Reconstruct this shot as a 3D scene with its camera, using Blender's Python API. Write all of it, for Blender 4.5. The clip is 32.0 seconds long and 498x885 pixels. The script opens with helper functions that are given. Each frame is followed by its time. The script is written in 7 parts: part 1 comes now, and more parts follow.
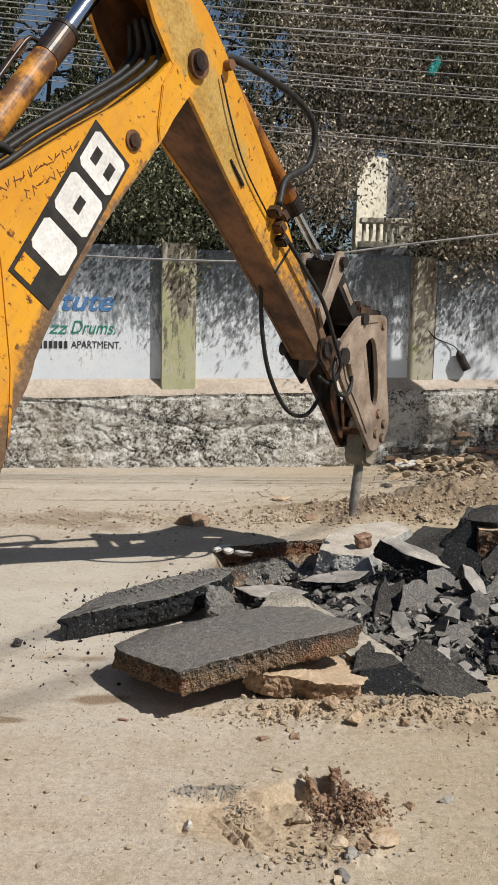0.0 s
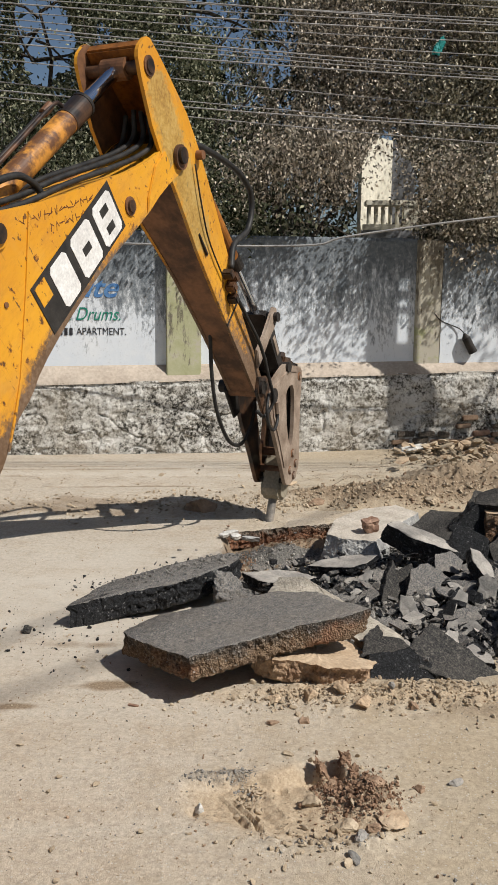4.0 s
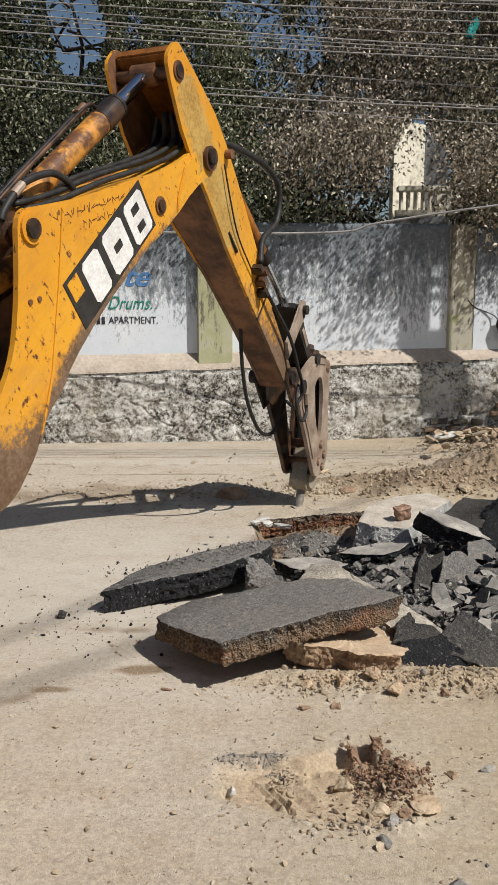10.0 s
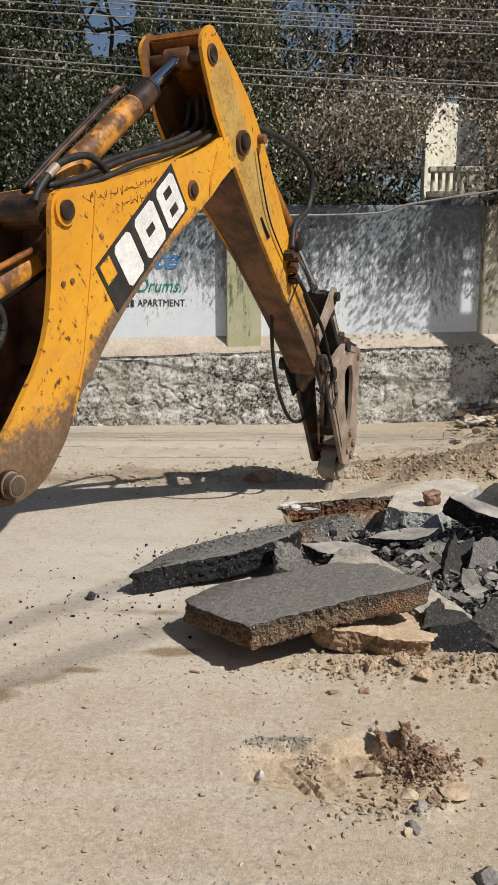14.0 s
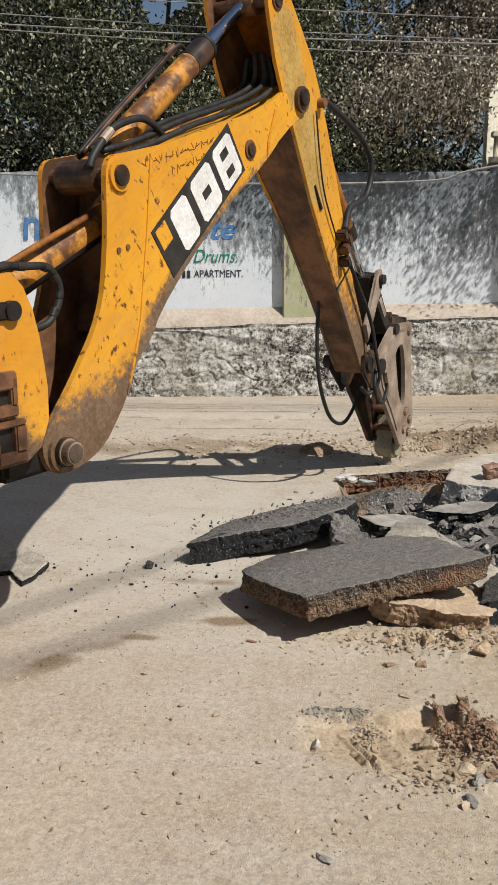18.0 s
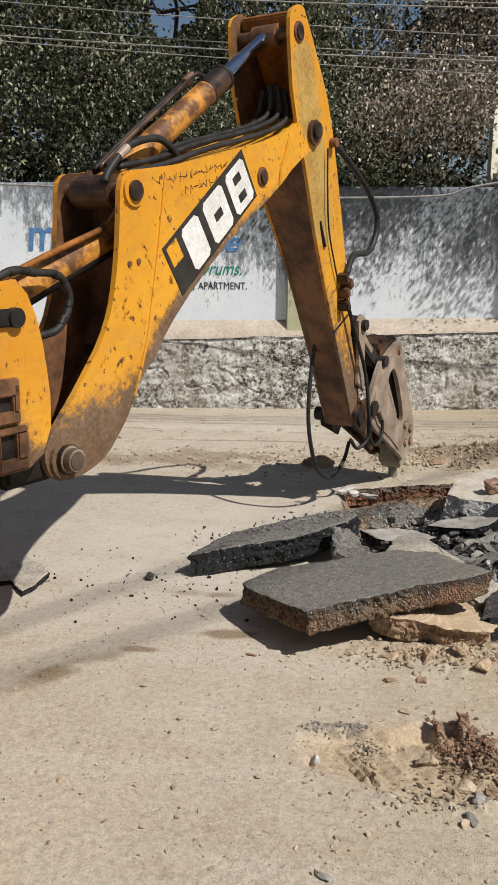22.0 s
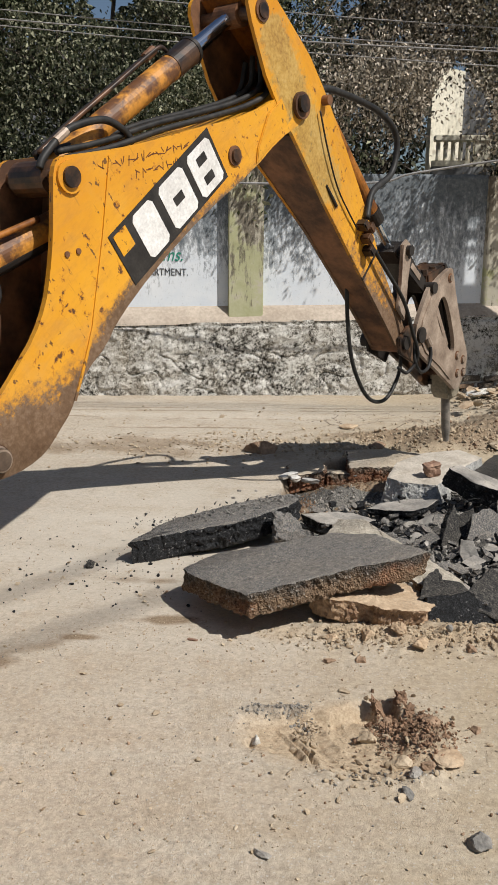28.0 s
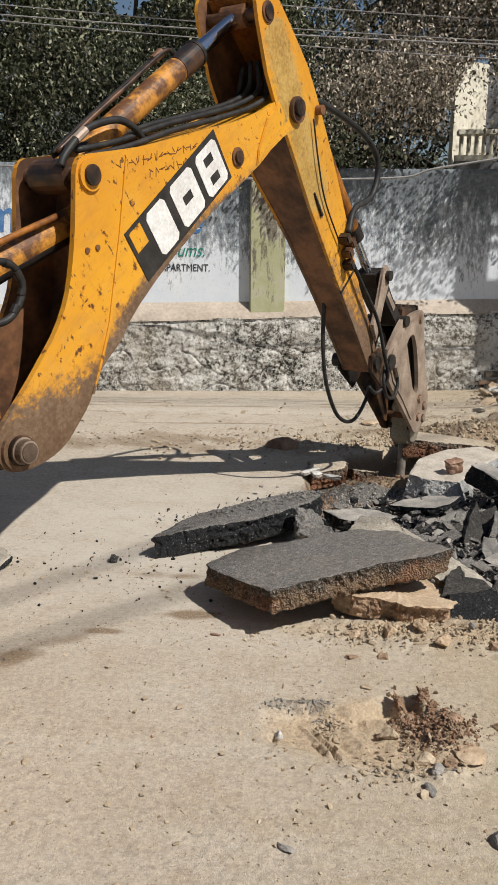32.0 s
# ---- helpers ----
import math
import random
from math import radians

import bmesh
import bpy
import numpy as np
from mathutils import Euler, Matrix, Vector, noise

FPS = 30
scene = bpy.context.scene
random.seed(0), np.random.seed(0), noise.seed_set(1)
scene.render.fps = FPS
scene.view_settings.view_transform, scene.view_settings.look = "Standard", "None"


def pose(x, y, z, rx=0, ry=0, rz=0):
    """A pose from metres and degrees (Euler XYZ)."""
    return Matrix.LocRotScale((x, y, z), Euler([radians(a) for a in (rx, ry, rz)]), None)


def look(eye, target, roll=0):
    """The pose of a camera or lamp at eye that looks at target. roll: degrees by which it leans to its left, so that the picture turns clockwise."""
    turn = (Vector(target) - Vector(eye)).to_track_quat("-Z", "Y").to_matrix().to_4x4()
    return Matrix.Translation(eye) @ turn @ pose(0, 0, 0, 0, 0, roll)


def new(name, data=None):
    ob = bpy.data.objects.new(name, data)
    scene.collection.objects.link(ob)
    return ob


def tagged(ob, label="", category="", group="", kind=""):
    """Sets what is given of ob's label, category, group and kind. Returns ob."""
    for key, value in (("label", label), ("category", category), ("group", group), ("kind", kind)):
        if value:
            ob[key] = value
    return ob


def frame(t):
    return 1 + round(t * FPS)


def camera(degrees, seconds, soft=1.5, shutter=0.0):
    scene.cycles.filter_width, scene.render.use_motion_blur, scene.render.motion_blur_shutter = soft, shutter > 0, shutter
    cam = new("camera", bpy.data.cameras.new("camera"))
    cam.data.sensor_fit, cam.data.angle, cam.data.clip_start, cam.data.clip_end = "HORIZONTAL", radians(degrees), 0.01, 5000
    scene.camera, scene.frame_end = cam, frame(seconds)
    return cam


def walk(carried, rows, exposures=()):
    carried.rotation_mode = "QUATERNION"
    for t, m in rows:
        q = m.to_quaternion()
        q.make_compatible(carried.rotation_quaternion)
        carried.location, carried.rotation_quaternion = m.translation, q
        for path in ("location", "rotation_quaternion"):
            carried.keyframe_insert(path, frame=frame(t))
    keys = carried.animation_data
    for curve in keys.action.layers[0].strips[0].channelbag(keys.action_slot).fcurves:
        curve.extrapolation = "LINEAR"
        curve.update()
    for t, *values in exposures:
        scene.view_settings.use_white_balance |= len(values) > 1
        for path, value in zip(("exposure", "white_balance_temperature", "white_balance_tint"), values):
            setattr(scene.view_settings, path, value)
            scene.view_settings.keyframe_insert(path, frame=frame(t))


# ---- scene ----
cam = camera(32.84, 32.0)
PATH = [
    (0.0, pose(0.016, -0.007, 1.602, 82.00, -1.14, -0.79)),
    (0.5, pose(0.015, -0.005, 1.603, 81.86, -1.02, -0.92)),
    (1.0, pose(0.008, -0.002, 1.607, 81.54, -1.04, -0.85)),
    (1.5, pose(0.004, 0.001, 1.605, 81.31, -0.95, -0.65)),
    (2.0, pose(0.012, 0.001, 1.605, 81.19, -0.78, -0.54)),
    (2.5, pose(0.013, -0.002, 1.605, 81.13, -0.71, -0.52)),
    (3.0, pose(0.011, -0.003, 1.606, 81.03, -0.65, -0.46)),
    (3.5, pose(0.011, -0.004, 1.606, 81.00, -0.60, -0.46)),
    (5.5, pose(0.015, 0.000, 1.606, 80.72, -0.33, -0.28)),
    (6.0, pose(0.012, -0.004, 1.605, 80.62, -0.24, 0.23)),
    (6.5, pose(0.011, -0.007, 1.603, 80.60, -0.10, 0.47)),
    (7.0, pose(0.012, -0.008, 1.603, 80.54, 0.02, 0.76)),
    (7.5, pose(0.010, -0.006, 1.603, 80.47, 0.01, 0.88)),
    (8.0, pose(0.011, -0.009, 1.603, 80.41, 0.11, 0.89)),
    (8.5, pose(0.006, -0.005, 1.605, 80.34, -0.04, 1.03)),
    (9.0, pose(0.004, -0.007, 1.602, 80.26, -0.16, 1.42)),
    (9.5, pose(0.005, -0.006, 1.601, 80.24, -0.12, 1.55)),
    (10.0, pose(0.012, -0.016, 1.602, 80.18, -0.11, 1.62)),
    (10.5, pose(0.002, -0.017, 1.605, 80.20, -0.03, 1.95)),
    (11.0, pose(-0.007, -0.006, 1.606, 80.10, -0.29, 2.75)),
    (11.5, pose(-0.007, 0.002, 1.605, 79.94, -0.33, 3.27)),
    (12.0, pose(-0.002, 0.004, 1.604, 79.64, -0.25, 3.34)),
    (12.5, pose(-0.000, 0.003, 1.600, 79.28, -0.27, 3.33)),
    (13.0, pose(0.000, 0.002, 1.601, 79.09, -0.14, 3.38)),
    (13.5, pose(0.003, 0.001, 1.600, 79.06, -0.12, 3.37)),
    (15.5, pose(-0.007, -0.004, 1.599, 78.60, 0.33, 4.92)),
    (16.0, pose(-0.008, 0.001, 1.599, 77.74, 0.67, 5.60)),
    (16.5, pose(-0.010, -0.004, 1.599, 77.36, 0.57, 6.29)),
    (17.0, pose(-0.006, -0.003, 1.596, 77.22, 0.48, 6.88)),
    (17.5, pose(-0.007, -0.003, 1.598, 77.16, 0.53, 6.98)),
    (18.0, pose(-0.013, 0.005, 1.599, 77.12, 0.32, 7.17)),
    (18.5, pose(-0.006, 0.012, 1.593, 76.91, -0.10, 7.17)),
    (19.0, pose(-0.003, 0.010, 1.593, 76.73, 0.06, 7.23)),
    (19.5, pose(-0.007, 0.010, 1.596, 76.68, 0.16, 7.27)),
    (20.0, pose(-0.015, 0.009, 1.596, 76.77, -0.31, 7.31)),
    (20.5, pose(-0.019, 0.003, 1.601, 77.05, -0.48, 7.49)),
    (21.0, pose(-0.009, 0.001, 1.602, 77.40, -0.38, 7.49)),
    (21.5, pose(-0.017, 0.003, 1.601, 77.88, -0.40, 7.50)),
    (22.0, pose(-0.016, 0.006, 1.602, 77.92, -0.35, 7.44)),
    (22.5, pose(-0.012, 0.007, 1.601, 77.84, -0.41, 7.34)),
    (23.0, pose(-0.007, 0.005, 1.597, 77.81, -0.59, 7.05)),
    (23.5, pose(-0.012, 0.011, 1.592, 77.89, -0.56, 6.90)),
    (24.0, pose(-0.011, 0.016, 1.600, 77.73, -0.57, 6.47)),
    (24.5, pose(-0.003, 0.016, 1.597, 77.67, -0.49, 6.32)),
    (25.0, pose(-0.001, 0.004, 1.597, 77.64, -0.52, 5.94)),
    (25.5, pose(0.000, 0.002, 1.596, 77.55, -0.54, 5.78)),
    (27.5, pose(0.004, 0.006, 1.591, 77.26, -0.35, 5.32)),
    (28.0, pose(0.013, 0.009, 1.588, 77.13, -0.50, 3.71)),
    (28.5, pose(0.016, -0.003, 1.593, 77.03, -0.66, 1.81)),
    (29.0, pose(0.009, -0.009, 1.599, 76.99, -0.85, 1.06)),
    (29.5, pose(-0.003, -0.002, 1.596, 76.88, -0.68, 1.26)),
    (30.0, pose(-0.011, -0.001, 1.600, 76.81, -0.58, 2.45)),
    (30.5, pose(-0.017, 0.005, 1.597, 76.82, -0.72, 3.76)),
    (31.0, pose(-0.013, 0.001, 1.600, 76.80, -0.48, 4.82)),
    (31.5, pose(-0.009, -0.003, 1.596, 76.78, -0.43, 5.05)),
    (32.0, pose(-0.001, -0.007, 1.599, 76.77, -0.42, 5.06)),
]
walk(cam, PATH)

# ---- world and sun ----
SUN = Vector((0.73, -0.45, 1.0)).normalized()
world = bpy.data.worlds.new("sky")
scene.world = world
world.use_nodes = True
wn = world.node_tree.nodes
sky = wn.new("ShaderNodeTexSky")
sky.sky_type, sky.sun_disc = "NISHITA", False
sky.sun_elevation = math.asin(SUN.z)
sky.sun_rotation = math.atan2(SUN.x, SUN.y)
sky.air_density, sky.dust_density = 1.0, 1.1
sky.ozone_density = 1.3
wn["Background"].inputs["Strength"].default_value = 0.060
world.node_tree.links.new(sky.outputs["Color"], wn["Background"].inputs["Color"])
sun = new("sun", bpy.data.lights.new("sun", "SUN"))
sun.data.energy, sun.data.angle, sun.data.color = 5.2, radians(0.55), (1.0, 0.965, 0.915)
sun.matrix_world = look(SUN * 40, (0, 0, 0))
scene.view_settings.exposure = -0.05


# ---- materials ----
def links(m):
    nt = m.node_tree
    return nt.nodes, nt.links.new


def start(name, rough=0.8, metal=0.0, spec=0.3):
    m = bpy.data.materials.new(name)
    m.use_nodes = True
    b = m.node_tree.nodes["Principled BSDF"]
    b.inputs["Roughness"].default_value = rough
    b.inputs["Metallic"].default_value = metal
    b.inputs["Specular IOR Level"].default_value = spec
    return m, b


def coords(m, scale=(1, 1, 1), kind="Object"):
    n, l = links(m)
    c, p = n.new("ShaderNodeTexCoord"), n.new("ShaderNodeMapping")
    p.inputs["Scale"].default_value = scale
    l(c.outputs[kind], p.inputs["Vector"])
    return p.outputs["Vector"]


def noisy(m, vec, scale, detail=6, rough=0.6):
    n, l = links(m)
    t = n.new("ShaderNodeTexNoise")
    t.inputs["Scale"].default_value = scale
    t.inputs["Detail"].default_value = detail
    t.inputs["Roughness"].default_value = rough
    l(vec, t.inputs["Vector"])
    return t.outputs["Fac"]


def ramp(m, fac, *stops):
    n, l = links(m)
    r = n.new("ShaderNodeValToRGB")
    e = r.color_ramp.elements
    while len(e) < len(stops):
        e.new(0.5)
    for k, (p, c) in zip(e, stops):
        k.position, k.color = p, (*c, 1) if len(c) == 3 else c
    l(fac, r.inputs["Fac"])
    return r.outputs["Color"]


def grey(v):
    return (v, v, v)


def mix(m, fac, a, b, how="MIX"):
    n, l = links(m)
    x = n.new("ShaderNodeMix")
    x.data_type, x.blend_type = "RGBA", how
    for sock, v in ((x.inputs["Factor"], fac), (x.inputs["A"], a), (x.inputs["B"], b)):
        if isinstance(v, tuple):
            sock.default_value = (*v, 1)
        elif isinstance(v, (int, float)):
            sock.default_value = v
        else:
            l(v, sock)
    return x.outputs["Result"]


def maths(m, how, a, b=0.0):
    n, l = links(m)
    x = n.new("ShaderNodeMath")
    x.operation = how
    for sock, v in zip(x.inputs, (a, b)):
        if isinstance(v, (int, float)):
            sock.default_value = v
        else:
            l(v, sock)
    return x.outputs["Value"]


def axis(m, vec, which):
    n, l = links(m)
    s = n.new("ShaderNodeSeparateXYZ")
    l(vec, s.inputs["Vector"])
    return s.outputs[which]


def relief(m, b, fac, strength=0.4, depth=0.01):
    n, l = links(m)
    u = n.new("ShaderNodeBump")
    u.inputs["Strength"].default_value = strength
    u.inputs["Distance"].default_value = depth
    l(fac, u.inputs["Height"])
    l(u.outputs["Normal"], b.inputs["Normal"])


def paint(m, b, color):
    links(m)[1](color, b.inputs["Base Color"])


def island(m):
    n, l = links(m)
    return n.new("ShaderNodeNewGeometry").outputs["Random Per Island"]


def mat_two(name, lo, hi, scale, rough=0.8, bump=0.4, depth=0.01, fine=8.0, metal=0.0, spec=0.3, lohi=(0.35, 0.65)):
    """Two-scale mottled material: a broad noise between two colours, a fine one for grain."""
    m, b = start(name, rough, metal, spec)
    v = coords(m)
    broad, grain = noisy(m, v, scale), noisy(m, v, scale * fine, 4)
    c = ramp(m, broad, (lohi[0], lo), (lohi[1], hi))
    c = mix(m, 0.5, c, ramp(m, grain, (0.3, grey(0.62)), (0.7, grey(1.25))), "MULTIPLY")
    paint(m, b, c)
    relief(m, b, mix(m, 0.5, broad, grain), bump, depth)
    return m


def mat_ground():
    m, b = start("dusty_road", 0.95, 0, 0.12)
    n, l = links(m)
    v = coords(m)
    broad, mid, grain, dust = noisy(m, v, 0.55, 4), noisy(m, v, 4.5, 9, 0.68), noisy(m, v, 85, 8, 0.75), noisy(m, v, 260, 4, 0.7)
    streak = noisy(m, coords(m, (0.35, 3.0, 1)), 1.3, 6, 0.6)
    lump = noisy(m, v, 34, 6, 0.7)
    grit = n.new("ShaderNodeTexVoronoi")
    grit.inputs["Scale"].default_value = 85
    l(v, grit.inputs["Vector"])
    c = ramp(m, broad, (0.32, (0.472, 0.386, 0.290)), (0.55, (0.534, 0.447, 0.349)), (0.72, (0.494, 0.398, 0.294)))
    c = mix(m, ramp(m, streak, (0.45, grey(0)), (0.70, grey(0.5))), c, (0.590, 0.525, 0.433))
    c = mix(m, ramp(m, mid, (0.50, grey(0)), (0.74, grey(0.6))), c, (0.42, 0.32, 0.222))
    c = mix(m, 0.9, c, ramp(m, grain, (0.32, grey(0.70)), (0.50, grey(0.96)), (0.68, grey(1.16))), "MULTIPLY")
    c = mix(m, 0.8, c, ramp(m, lump, (0.34, grey(0.74)), (0.50, grey(1.0)), (0.66, grey(1.20))), "MULTIPLY")
    side = maths(m, "ADD", maths(m, "MULTIPLY", axis(m, v, "X"), 0.45), maths(m, "MULTIPLY", mid, 0.8))
    c = mix(m, ramp(m, side, (0.25, grey(0)), (0.75, grey(0.8))), c, mix(m, 0.7, mix(m, 0.6, ramp(m, streak, (0.35, (0.440, 0.346, 0.232)), (0.68, (0.475, 0.384, 0.266))), ramp(m, grain, (0.32, grey(0.70)), (0.50, grey(0.98)), (0.68, grey(1.22))), "MULTIPLY"), ramp(m, lump, (0.34, grey(0.76)), (0.50, grey(1.0)), (0.66, grey(1.20))), "MULTIPLY"))
    dusty = n.new("ShaderNodeAttribute")
    dusty.attribute_name = "dust"
    c = mix(m, maths(m, "MULTIPLY", dusty.outputs["Fac"], ramp(m, mid, (0.35, grey(0.85)), (0.65, grey(0.35)))), c, (0.615, 0.553, 0.468))
    stones = maths(m, "MULTIPLY", ramp(m, grit.outputs["Distance"], (0.22, grey(1)), (0.34, grey(0))), ramp(m, grit.outputs["Color"], (0.62, grey(0)), (0.70, grey(0.75))))
    c = mix(m, stones, c, ramp(m, grit.outputs["Color"], (0.2, (0.16, 0.14, 0.12)), (0.8, (0.58, 0.53, 0.46))))
    attr = n.new("ShaderNodeAttribute")
    attr.attribute_name = "soil"
    patch = maths(m, "ADD", attr.outputs["Fac"], maths(m, "MULTIPLY", maths(m, "SUBTRACT", mid, 0.5), 0.9))
    c = mix(m, ramp(m, patch, (0.25, grey(0)), (0.75, grey(0.95))), c, ramp(m, grain, (0.30, (0.15, 0.10, 0.065)), (0.55, (0.30, 0.22, 0.145)), (0.75, (0.42, 0.32, 0.22))))
    bare = n.new("ShaderNodeAttribute")
    bare.attribute_name = "sand"
    open_ = maths(m, "ADD", bare.outputs["Fac"], maths(m, "MULTIPLY", maths(m, "SUBTRACT", mid, 0.5), 0.5))
    c = mix(m, ramp(m, open_, (0.30, grey(0)), (0.70, grey(0.9))), c, ramp(m, grain, (0.30, (0.33, 0.235, 0.150)), (0.55, (0.54, 0.415, 0.280)), (0.75, (0.64, 0.53, 0.395))))
    pit = n.new("ShaderNodeAttribute")
    pit.attribute_name = "gravel"
    fill = maths(m, "ADD", pit.outputs["Fac"], maths(m, "MULTIPLY", maths(m, "SUBTRACT", mid, 0.5), 0.7))
    c = mix(m, ramp(m, fill, (0.35, grey(0)), (0.55, grey(0.97))), c, ramp(m, grain, (0.34, (0.02, 0.02, 0.02)), (0.48, (0.12, 0.114, 0.104)), (0.66, (0.31, 0.287, 0.255))))
    dry = n.new("ShaderNodeAttribute")
    dry.attribute_name = "crack"
    cell = n.new("ShaderNodeTexVoronoi")
    cell.feature = "DISTANCE_TO_EDGE"
    cell.inputs["Scale"].default_value = 2.6
    bent = n.new("ShaderNodeVectorMath")
    l(v, bent.inputs[0])
    l(mix(m, 0.7, noisy(m, v, 5, 5), (0.0, 0.0, 0.0)), bent.inputs[1])
    l(bent.outputs["Vector"], cell.inputs["Vector"])
    gap = maths(m, "MULTIPLY", ramp(m, cell.outputs["Distance"], (0.004, grey(1)), (0.018, grey(0))), ramp(m, maths(m, "ADD", dry.outputs["Fac"], maths(m, "SUBTRACT", mid, 0.5)), (0.35, grey(0)), (0.6, grey(0.8))))
    c = mix(m, gap, c, (0.10, 0.07, 0.05))
    c = mix(m, 1.0, c, (0.875, 0.890, 0.895), "MULTIPLY")
    paint(m, b, c)
    peb = n.new("ShaderNodeTexVoronoi")
    peb.inputs["Scale"].default_value = 210
    l(v, peb.inputs["Vector"])
    patchy = ramp(m, noisy(m, v, 2.6, 5), (0.40, grey(0.15)), (0.60, grey(0.85)))
    pebbles = maths(m, "MULTIPLY", maths(m, "SUBTRACT", 0.75, peb.outputs["Distance"]), patchy)
    relief(m, b, mix(m, 0.22, mix(m, 0.30, mix(m, 0.5, lump, grain), dust), pebbles), 0.65, 0.018)
    return m


def mat_asphalt(name="asphalt", dust=0.0):
    """Road surface: stones in dark binder, more or less dusty."""
    m, b = start(name, 0.85, 0, 0.25)
    v = coords(m)
    broad, grain, fine = noisy(m, v, 3, 6), noisy(m, v, 120, 3, 0.9), noisy(m, v, 32, 6, 0.75)
    c = ramp(m, grain, (0.36, grey(0.010 + dust * 0.12)), (0.47, grey(0.032 + dust * 0.20)), (0.55, (0.060 + dust * 0.31, 0.055 + dust * 0.28, 0.048 + dust * 0.24)), (0.68, (0.155 + dust * 0.40, 0.14 + dust * 0.365, 0.120 + dust * 0.32)))
    dusty = mix(m, 0.5, ramp(m, broad, (0.45, grey(0.0)), (0.75, grey(0.12 + dust * 0.75))), ramp(m, fine, (0.50, grey(0.0)), (0.70, grey(0.3 + dust * 0.3))), "ADD")
    c = mix(m, dusty, c, (0.235, 0.203, 0.165))
    c = mix(m, 0.6, c, ramp(m, fine, (0.36, grey(0.55)), (0.5, grey(1.0)), (0.64, grey(1.5))), "MULTIPLY")
    paint(m, b, c)
    relief(m, b, mix(m, 0.3, grain, fine), 0.8, 0.012)
    return m


def mat_tar():
    """Freshly broken asphalt: black glossy binder with a few pale stones."""
    m, b = start("broken_tar", 0.6, 0, 0.3)
    v = coords(m)
    n, l = links(m)
    t = n.new("ShaderNodeTexVoronoi")
    t.inputs["Scale"].default_value = 150
    l(v, t.inputs["Vector"])
    grain, fine, broad = noisy(m, v, 90, 4, 0.85), noisy(m, v, 28, 6, 0.7), noisy(m, v, 5, 4)
    c = ramp(m, grain, (0.40, grey(0.004)), (0.55, (0.012, 0.0125, 0.014)), (0.68, (0.060, 0.062, 0.066)))
    c = mix(m, ramp(m, t.outputs["Color"], (0.85, grey(0)), (0.90, grey(0.55))), c, (0.23, 0.225, 0.22))
    c = mix(m, ramp(m, mix(m, 0.5, fine, broad), (0.56, grey(0)), (0.70, grey(0.28))), c, (0.11, 0.103, 0.094))
    paint(m, b, c)
    l(ramp(m, fine, (0.35, grey(0.38)), (0.65, grey(0.85))), b.inputs["Roughness"])
    relief(m, b, mix(m, 0.5, grain, fine), 1.0, 0.016)
    return m


def mat_cut(name="broken_edge", lo=(0.165, 0.108, 0.066), hi=(0.37, 0.27, 0.18), top=(0.07, 0.062, 0.053)):
    """The broken side of a slab: stones in binder above, sandy dirt below."""
    m, b = start(name, 0.9, 0, 0.2)
    v = coords(m)
    n, l = links(m)
    t = n.new("ShaderNodeTexVoronoi")
    t.inputs["Scale"].default_value = 120
    l(v, t.inputs["Vector"])
    big, fine = noisy(m, v, 9, 7, 0.7), noisy(m, v, 80, 5, 0.85)
    low = maths(m, "ADD", maths(m, "MULTIPLY", axis(m, v, "Z"), -9.0), maths(m, "MULTIPLY", maths(m, "SUBTRACT", big, 0.5), 1.9))
    c = ramp(m, fine, (0.32, tuple(x * 0.25 for x in top)), (0.52, top), (0.70, tuple(min(0.5, x * 3.6) for x in top)))
    earth = ramp(m, fine, (0.32, tuple(x * 0.35 for x in lo)), (0.50, lo), (0.68, hi))
    red = ramp(m, noisy(m, v, 3.2, 4), (0.50, grey(0)), (0.64, grey(0.6)))
    earth = mix(m, red, earth, ramp(m, fine, (0.32, (0.09, 0.032, 0.016)), (0.52, (0.24, 0.10, 0.052)), (0.70, (0.40, 0.205, 0.115))))
    c = mix(m, ramp(m, low, (0.05, grey(0)), (0.6, grey(0.95))), c, earth)
    c = mix(m, ramp(m, t.outputs["Color"], (0.84, grey(0)), (0.88, grey(0.5))), c, (0.34, 0.31, 0.27))
    paint(m, b, c)
    relief(m, b, mix(m, 0.5, mix(m, 0.5, big, fine), t.outputs["Distance"]), 1.0, 0.02)
    return m


